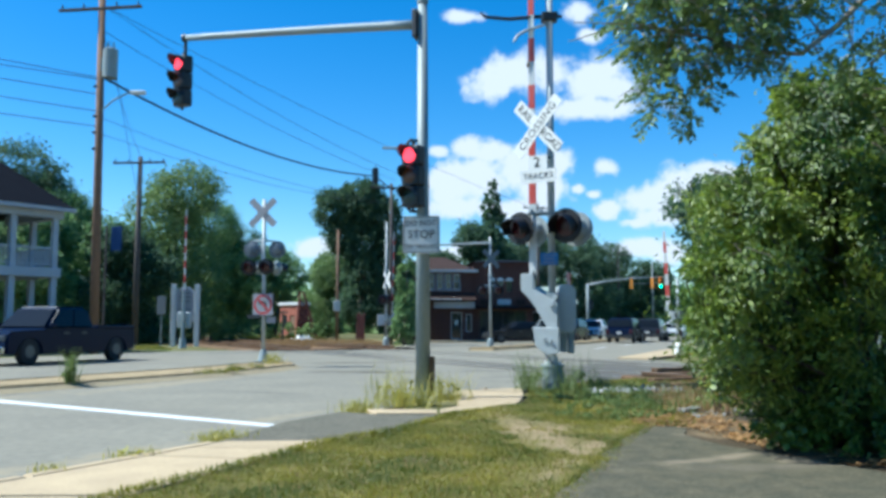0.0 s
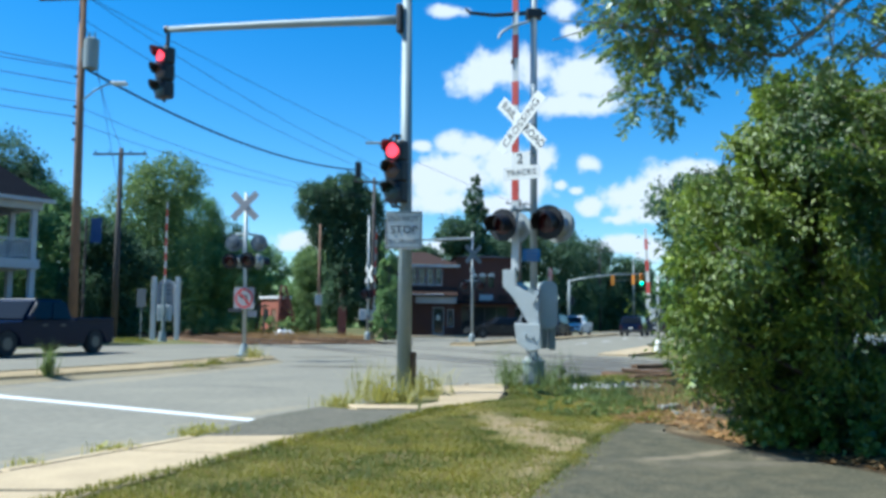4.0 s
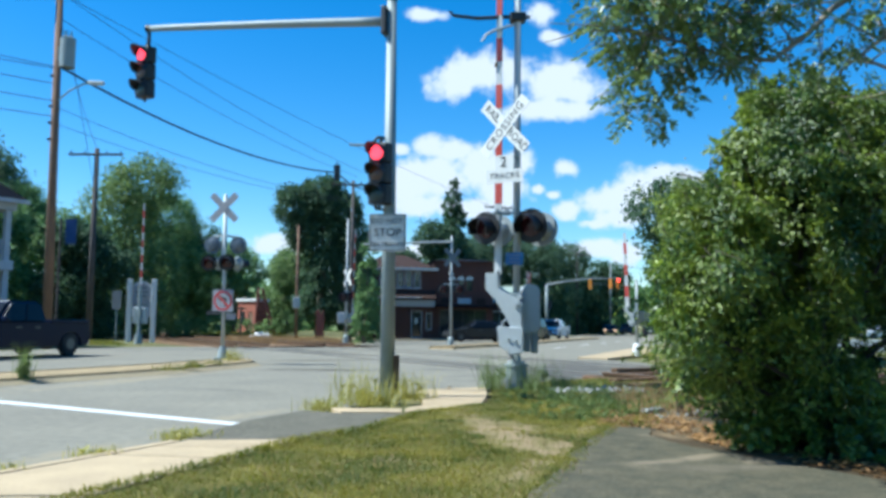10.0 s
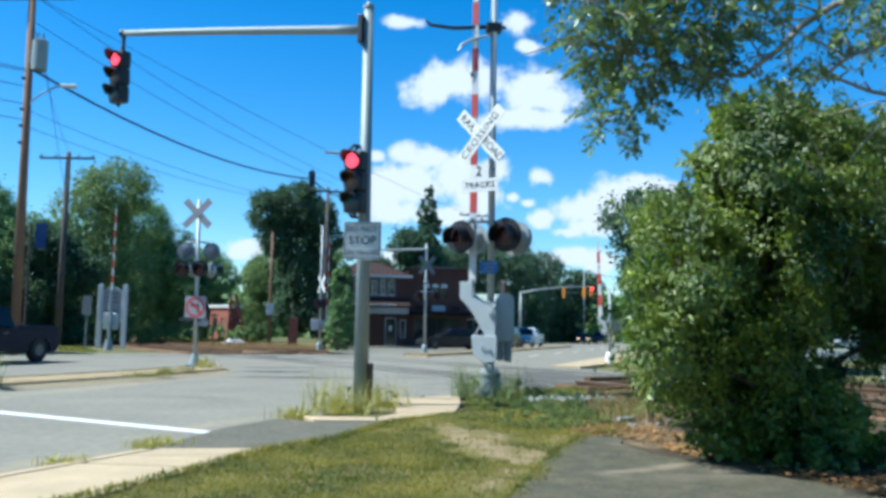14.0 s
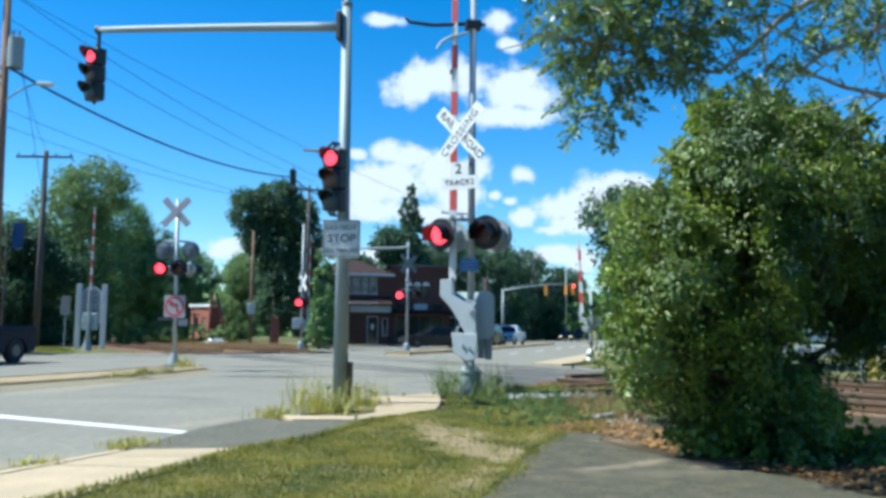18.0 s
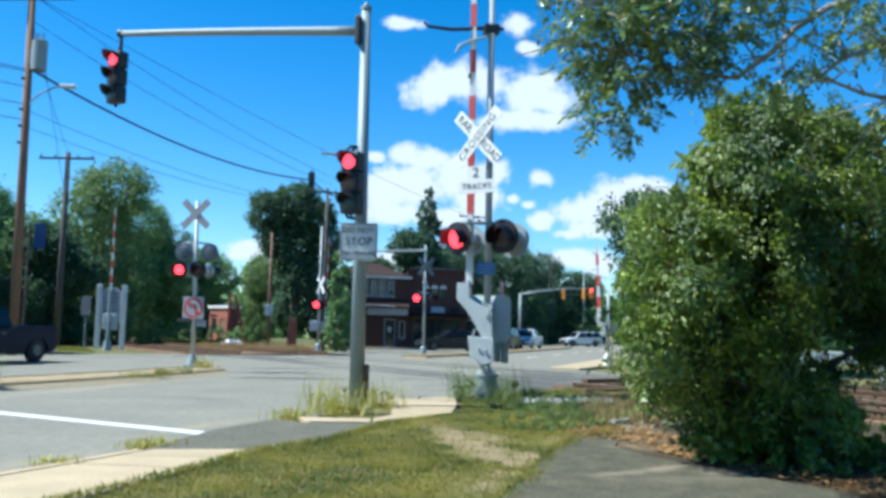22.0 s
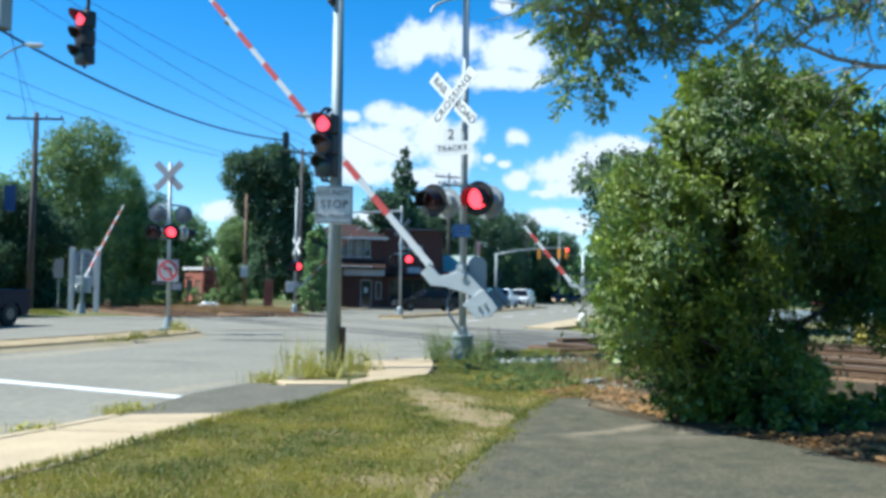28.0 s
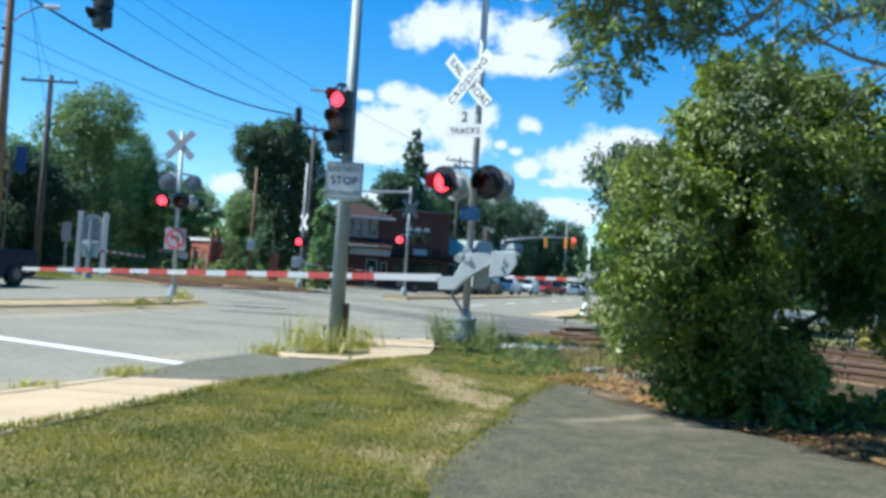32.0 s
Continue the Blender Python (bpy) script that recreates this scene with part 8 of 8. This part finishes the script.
def thicket(name, outline, count, height, mat, label, seed, size=0.2):
    """Low undergrowth over a piece of ground."""
    rng = np.random.default_rng(seed)
    pts = scatter(rng, outline, count)
    lumps = [((x, y, height * (0.3 + 0.4 * rng.random())), (min(0.9, height), min(0.9, height), height * 0.5)) for x, y in pts]
    ob = soup(name, leaf_cloud(rng, lumps, count * 70, size, shell=0.3), LEAF_FACES, mat)
    tagged(ob, label, "undergrowth", kind="stuff")


thicket("undergrowth", [(-35, 52), (-19.5, 52), (-18.5, 60), (-20, 75), (-35, 70)], 80, 2.2, LEAF_TREE, "green undergrowth beneath the trees", 61, 0.3)
thicket("undergrowth", [(-16.5, 66), (-9, 70), (-9.5, 74), (-16.5, 72)], 22, 1.3, LEAF_LIGHT, "low green scrub along the tracks", 62, 0.2)
thicket("undergrowth", [(10.2, 17.0), (12.5, 13.5), (16, 15.5), (13, 20)], 26, 0.9, WEED, "yellow-green weeds beyond the tracks", 63, 0.14)
thicket("undergrowth", [(11.5, 30.5), (16, 32), (28, 60), (22, 60)], 40, 3.2, LEAF_TREE, "green hedge beyond the far corner", 64, 0.26)
thicket("undergrowth", [(8.0, 84), (13, 92), (20, 112), (32, 124), (26, 128), (8, 108)], 90, 4.2, LEAF_DARK, "dark shrubs behind the shops", 65, 0.4)

thicket("undergrowth", [(2.95, 7.3), (3.1, 6.95), (3.7, 6.8), (4.2, 7.4), (4.2, 8.2), (3.1, 7.9)], 60, 0.4, LEAF_BUSH, "dark leafy plants at the foot of the bush", 66, 0.055)
thicket("undergrowth", [(3.6, 7.0), (4.2, 6.75), (5.0, 6.6), (6.6, 7.4), (7.4, 8.6), (6.2, 9.4), (4.6, 8.8)], 80, 0.26, LEAF_BUSH, "low dark plants on the soil beside the bush", 67, 0.045)

# far grass and dry weeds by the tracks
rng = np.random.default_rng(5)


def grass_field(name, outline, count, height, mat, label, width=0.01, z=-0.06, lean=0.6):
    p = scatter(rng, outline, count)
    v = blades(rng, np.column_stack([p, np.full(len(p), z)]), height, lean, width)
    tagged(soup(name, v, BLADE_FACES, mat), label, "grass", kind="stuff")


grass_field("dry_grass", [(-8.2, 45.5), (-3.4, 46), (-3.0, 52), (-5.5, 60), (-12, 62), (-11, 52)], 4200, 0.36, BLADE_DRY, "tall dry tan grass beside the tracks", 0.014)
grass_field("rough_grass", [(-22, 45), (-13.0, 41.5), (-16.5, 50), (-22, 52)], 4000, 0.13, BLADE, "rough green grass beside the far lane", 0.014)
grass_field("rough_grass", [(-16.5, 66), (-9.4, 62), (-9, 68), (-14, 76), (-17, 72)], 2500, 0.4, BLADE, "rough green grass by the brick shed", 0.04)
grass_field("dry_grass", [(2.7, 10.2), (3.4, 10.0), (5.3, 13.2), (5.2, 15.6), (3.9, 15.6), (3.0, 12.6)], 2200, 0.16, BLADE_DRY, "dry tan grass along the track bed", 0.007, 0.02, 1.2)
grass_field("green_weeds", [(2.3, 10.6), (2.9, 9.9), (4.0, 12.0), (4.8, 14.6), (4.0, 15.6), (2.6, 15.2), (1.9, 12.6)], 750, 0.17, WEED_GREEN, "green weeds and grass along the track bed", 0.008, 0.02)

# the lawn's blades, thinner on the bare patches
lp = scatter(rng, LAWN, 270000)
thin = np.array([noise.noise(Vector((x * 1.1, y * 1.1, 7.7))) + 0.6 * noise.noise(Vector((x * 3.2, y * 3.2, 2.2))) for x, y in lp])
lean = lp[:, 0] - 0.93 - (8.75 - lp[:, 1]) * 0.18
bare = ((lean / 0.36) ** 2 + ((lp[:, 1] - 8.75) / 1.6) ** 2 < 0.85 + thin * 2.2) | (((lean - 0.05) / 0.3) ** 2 + ((lp[:, 1] - 7.75) / 0.8) ** 2 < 0.9 + thin * 1.6)
keep = (thin + rng.random(len(lp)) * 0.9 > 0.05) & ~(bare & (rng.random(len(lp)) > 0.1))
lp = lp[keep]
rim = []
for p, q in zip([(-0.9, 0.0), (0.32, 4.1), (0.7, 5.38), (1.08, 6.38), (1.6, 7.85)], [(0.32, 4.1), (0.7, 5.38), (1.08, 6.38), (1.6, 7.85), (2.08, 8.95)]):
    k = int(1400 * math.dist(p, q) / 3)
    g = rng.random(k)[:, None]
    rim.append(np.array(p) + (np.array(q) - np.array(p)) * g + rng.normal(size=(k, 2)) * [0.06, 0.03])
rim = np.vstack(rim)
lp = np.vstack([lp, rim])
lz = np.array([max(lawn_height(x, y), 0.055) for x, y in lp])
dry = rng.random(len(lp)) < 0.06
for flag, mat, nm, label in ((False, BLADE, "lawn_grass", "short green and straw-coloured lawn grass"), (True, BLADE_DRY, "dry_lawn_grass", "dry straw blades in the lawn")):
    q = lp[dry == flag]
    v = blades(rng, np.column_stack([q, lz[dry == flag] - 0.005]), 0.027, 1.4, 0.0034, 0.5)
    tagged(soup(nm, v, BLADE_FACES, mat), label, "grass", kind="stuff")


def weed_clump(x, y, z, r, h, count, label, mat=None, seed=1, leafy=40):
    rng = np.random.default_rng(seed)
    t = thing("weed_clump", pose(x, y, z), label, "weeds", "weeds along the kerbs")
    p = rng.normal(size=(count, 2)) * r * 0.5
    soup("grass_tuft", blades(rng, np.column_stack([p, np.zeros(count)]), h, 1.0, 0.005, 0.7), BLADE_FACES, mat or WEED, t)
    if leafy:
        soup("leaves", leaf_cloud(rng, [((0, 0, h * 0.45), (r * 0.7, r * 0.7, h * 0.4))], leafy * 6, 0.06, slim=0.3, shell=0.1), LEAF_FACES, mat or WEED, t)


for k, (x, y, z, r, h, n, leafy) in enumerate((
        (-0.66, 12.1, 0.02, 0.4, 0.44, 190, 12), (-0.42, 11.8, 0.02, 0.4, 0.24, 200, 16), (0.08, 12.35, 0.04, 0.34, 0.36, 150, 12), (-1.05, 11.0, 0.02, 0.26, 0.14, 220, 4),
        (1.45, 14.3, 0.06, 0.24, 0.5, 150, 14), (2.15, 14.2, 0.06, 0.34, 0.44, 180, 30), (2.7, 14.6, 0.06, 0.3, 0.2, 140, 16),
        (-6.72, 15.6, 0.06, 0.14, 0.5, 130, 34), (-2.1, 8.25, 0.02, 0.24, 0.085, 260, 4), (-2.5, 7.1, 0.02, 0.18, 0.075, 180, 4), (-2.85, 6.3, 0.02, 0.14, 0.08, 110, 0),
        (-4.5, 22.9, 0.12, 0.3, 0.26, 150, 8), (-4.7, 19.6, 0.1, 0.3, 0.14, 160, 4), (-4.9, 18.4, 0.1, 0.35, 0.12, 160, 0), (-4.55, 21.0, 0.1, 0.3, 0.12, 120, 0), (9.5, 32.0, 0.05, 0.5, 0.3, 200, 10))):
    weed_clump(x, y, z, r, h, n, "yellow-green weeds growing at the kerb" if k not in (4, 5, 6) else "green weeds round the signal mast", WEED_GREEN if k in (4, 5, 6, 7) else BLADE if k in (12, 13, 14) else WEED, 100 + k, leafy)

# leafy weeds in the lawn's far corner, and the scrub by the brick shed
rng = np.random.default_rng(44)
wp = scatter(rng, [(1.5, 9.2), (2.2, 9.6), (2.9, 10.6), (3.6, 12.4), (3.5, 14.6), (1.6, 14.0), (1.5, 11.5)], 150)
tagged(soup("lawn_weeds", leaf_cloud(rng, [((x, y, 0.075), (0.2, 0.2, 0.05)) for x, y in wp], 9000, 0.038, slim=0.28, shell=0.2), LEAF_FACES, WEED_GREEN), "low leafy green weeds at the lawn's edge", "weeds", kind="stuff")
thicket("undergrowth", [(-19.0, 62), (-13.8, 62.5), (-13.0, 66), (-19, 66)], 40, 1.7, WEED_GREEN, "pale green scrub beside the tracks", 71, 0.14)
lp2 = scatter(rng, [(-3.2, 1.5), (-2.15, 5.2), (-1.51, 6.75), (-1.1, 7.92), (-0.5, 8.8), (0.1, 10.4), (0.98, 11.45), (1.06, 11.4), (0.22, 10.36), (-0.38, 8.72), (-0.98, 7.88), (-1.4, 6.68), (-2.04, 5.14), (-3.05, 1.5)], 5200)
tagged(soup("edge_grass", blades(rng, np.column_stack([lp2, np.full(len(lp2), 0.065)]), 0.04, 1.3, 0.004, 0.6), BLADE_FACES, BLADE), "grass hanging over the sidewalk's edge", "grass", kind="stuff")

# fallen leaves, rubble
rng = np.random.default_rng(15)
lit = np.vstack([scatter(rng, [(1.95, 9.0), (2.35, 10.6), (3.0, 10.9), (3.4, 9.0), (3.3, 7.5), (2.8, 7.5), (2.5, 9.0)], 760), scatter(rng, [(3.0, 6.75), (3.35, 6.9), (3.9, 6.1), (4.6, 5.2), (5.0, 4.3), (4.2, 4.2), (3.6, 5.4), (3.25, 6.2)], 420), scatter(rng, [(2.95, 7.4), (3.6, 7.3), (5.2, 5.6), (4.9, 4.2), (4.2, 5.0), (3.75, 5.9), (3.5, 6.55), (3.1, 6.95)], 290)])
n = len(lit)
a = rng.random(n) * 6.28
s = 0.022 + 0.03 * rng.random(n)
base = np.column_stack([lit, np.full(n, 0.066)])
d = np.column_stack([np.cos(a), np.sin(a), rng.normal(size=n) * 0.2])
e = np.column_stack([-np.sin(a), np.cos(a), rng.normal(size=n) * 0.25])
v = np.stack([base - d * s[:, None], base + e * s[:, None] * 0.6 + [0, 0, 0.012], base + d * s[:, None], base - e * s[:, None] * 0.6 + [0, 0, 0.012]], 1)
tagged(soup("leaf_litter", v, LEAF_FACES, LITTER), "scattered dry brown leaves along the driveway's edge", "leaf litter", kind="stuff")


def rubble(outline, count, size, label, seed, z, mat=None):
    rng = np.random.default_rng(seed)
    p = scatter(rng, outline, count)
    bm = bmesh.new()
    bmesh.ops.create_icosphere(bm, subdivisions=1, radius=1)
    vs = np.array([v.co[:] for v in bm.verts])
    fs = [tuple(v.index for v in f.verts) for f in bm.faces]
    bm.free()
    sc = size * (0.5 + rng.random((count, 1, 3)))
    jag = 1 + 0.25 * rng.normal(size=(count, len(vs), 1))
    v = vs[None] * sc * jag + np.column_stack([p, np.full(count, z)])[:, None, :]
    tagged(soup("rubble", v, fs, mat or STONE), label, "stones", kind="stuff")


rubble([(-10.75, 62.0), (-9.3, 62.0), (-9.3, 62.8), (-10.75, 62.8)], 80, 0.15, "pile of white stones by the brick shed", 33, 0.08, TRIM)
rubble([(-10.45, 62.2), (-9.6, 62.2), (-9.6, 62.6), (-10.45, 62.6)], 40, 0.13, "white stones on top of the pile by the brick shed", 36, 0.26, TRIM)
rubble([(2.35, 13.5), (3.9, 13.9), (3.95, 14.5), (2.4, 14.2)], 100, 0.055, "pale rubble stones beside the mast", 31, 0.055)
rubble([(2.9, 9.9), (3.9, 10.6), (3.9, 11.2), (3.0, 10.6)], 40, 0.03, "pale rubble stones at the edge of the driveway", 32, 0.05)
rubble([on_track(11.3, -2), on_track(11.3, 13.4), on_track(20, 13.4), on_track(20, -2)], 2200, 0.035, "brown ballast stones between the rails", 34, 0.0, BALLAST)

# a rail fence and things beyond the tracks, seen under the bush
f = thing("guard_rail", pose(0, 0, 0), "pale metal guard rail beyond the tracks", "guard rail")
for k in range(5):
    bm = bmesh.new()
    box(bm, -0.06, 0.06, -0.06, 0.06, 0, 0.85, 0.01)
    part("post", bm, GALV, f, at=pose(11.4 + k * 1.6, 22.2 - k * 1.1, 0))
bm = bmesh.new()
box(bm, -0.3, 8.2, -0.03, 0.03, 0.55, 0.86, 0.02)
part("rail", bm, GALV, f, at=pose(11.3, 22.2, 0, 0, 0, -34.5))
vehicle(pose(17.5, 21.5, -0.05, 0, 0, 20), "sedan", CARS["white"], "white car parked beyond the tracks behind the bush")


# ---- what moves ----
LEFT_LIT = [(17.83, 18.68), (19.2, 19.95), (20.6, 21.2), (21.82, 22.42), (23.07, 23.68), (24.36, 24.95), (25.65, 26.27), (26.87, 27.47), (28.05, 28.62), (29.36, 29.8), (30.6, 31.2), (31.8, 32.2)]
RIGHT_LIT = [(17.6, 17.8), (18.72, 19.18), (19.97, 20.58), (21.22, 21.8), (22.44, 23.05), (23.7, 24.34), (24.97, 25.63), (26.29, 26.85), (27.49, 28.03), (28.64, 29.32), (29.82, 30.58), (31.22, 31.78)]


def blink(ob, times, there, away):
    """Slides a lit lens to the front of its lamp while it burns, and back into the housing while it is dark."""
    lit0 = times[0][0] <= 0
    rows = [(0.0, there if lit0 else away)]
    for a, b in times:
        if a > 0.1:
            rows += [(a - 0.034, away), (a, there)]
        if b < 31.9:
            rows += [(b, there), (b + 0.034, away)]
    rows.append((32.0, rows[-1][1]))
    walk(ob, rows)


def gate(arm, rows):
    ob, seat = arm
    walk(ob, [(t, seat @ pose(0, 0, 0, 0, turn, 0)) for t, turn in rows])


def drive(ob, rows):
    """Rows of seconds, metres right of the far median, metres along; heading kept."""
    turn = ob.matrix_basis.to_euler().z
    walk(ob, [(t, pose(*lane(c, a), 0.004, 0, 0, math.degrees(turn))) for t, c, a in rows])


def motions():
    down = [(27.5, 33.4), (28.0, 41.2), (28.5, 49.0), (29.0, 56.0), (29.5, 62.4), (30.0, 69.2), (30.5, 75.8), (31.0, 81.8), (31.5, 87.4), (32.0, 92.4)]
    gate(near_gate, [(0.0, 0.0), (25.5, 0.0), (26.0, 3.0), (26.5, 12.0), (27.0, 24.0), *down])
    gate(walk_gate, [(0.0, 2.0), (25.5, 2.0), (26.2, 8.0), (27.0, 26.0), (27.5, 35.0), (28.0, 40.0), (29.0, 52.0), (30.0, 62.0), (31.0, 78.0), (32.0, 92.0)])
    gate(left_arm, [(0.0, 0.0), (25.5, 0.0), (26.2, 8.0), (27.0, 24.0), (27.5, 33.0), (28.6, 50.0), (29.4, 66.0), (30.2, 78.0), (31.0, 88.0), (32.0, 92.0)])
    gate(side_gate, [(0.0, 1.0), (25.5, 1.0), (26.2, 9.0), (27.0, 27.0), (28.0, 44.0), (29.0, 60.0), (30.0, 72.0), (31.0, 84.0), (32.0, 93.0)])
    for g, side in FLASHERS:
        blink(g, LEFT_LIT if side == "left" else RIGHT_LIT, pose(0, -0.016, 0), pose(0, 0.03, 0))
    lights = far_lights[0]
    for hue, times in (("green", [(0.0, 4.3)]), ("amber", [(4.34, 7.92)]), ("red", [(7.95, 40.0)])):
        ob, c, k = lights[hue]
        blink(ob, times, pose(c.x, -0.115 * k, c.z), pose(c.x, -0.04 * k, c.z))
    drive(moving_suv, [(0.0, 2.5, 23.0), (2.0, 2.5, 30.0), (5.0, 2.5, 41.0), (6.0, 2.6, 45.0), (7.0, 2.8, 49.5), (10.0, 3.2, 66.0), (16.0, 3.2, 130.0), (32.0, 3.2, 236.0)])
    drive(moving_suv2, [(0.0, 3.4, 29.5), (2.0, 3.4, 37.0), (5.0, 3.4, 52.0), (7.0, 3.4, 64.0), (10.0, 3.4, 90.0), (16.0, 3.4, 150.0), (32.0, 3.4, 245.0)])
    drive(moving_silver, [(0.0, 4.6, 34.0), (2.0, 4.6, 44.0), (5.0, 4.6, 64.0), (7.0, 4.4, 80.0), (10.0, 4.0, 110.0), (16.0, 4.0, 170.0), (32.0, 4.0, 255.0)])
    for ob, rows in ((arriving_suv, [(0.0, 60, 104, 182), (18.0, 58, 104, 182), (20.5, 42, 103.2, 182), (21.5, 26.8, 101.5, 186), (21.9, 24.8, 100.4, 192), (22.3, 23.3, 98.8, 200), (22.7, 21.8, 96.0, 212), (23.1, 19.4, 91.0, 226), (23.5, 17.6, 86.0, 238), (24.2, 16.4, 80.6, 246), (25.0, 15.8, 78.4, 248), (32.0, 15.7, 78.0, 248)]),
                     (red_car, [(0.0, 66, 104, 182), (27.5, 64, 104, 182), (29.5, 40, 103.2, 182), (30.5, 29.0, 102.0, 184), (31.2, 24.6, 99.6, 196), (32.0, 21.6, 94.0, 222)]),
                     (white_car, [(0.0, 74, 105, 182), (29.0, 72, 105, 182), (30.8, 44, 104, 182), (32.0, 26.4, 103.0, 184)])):
        walk(ob, [(t, pose(x, y, 0.004, 0, 0, turn)) for t, x, y, turn in rows])


motions()
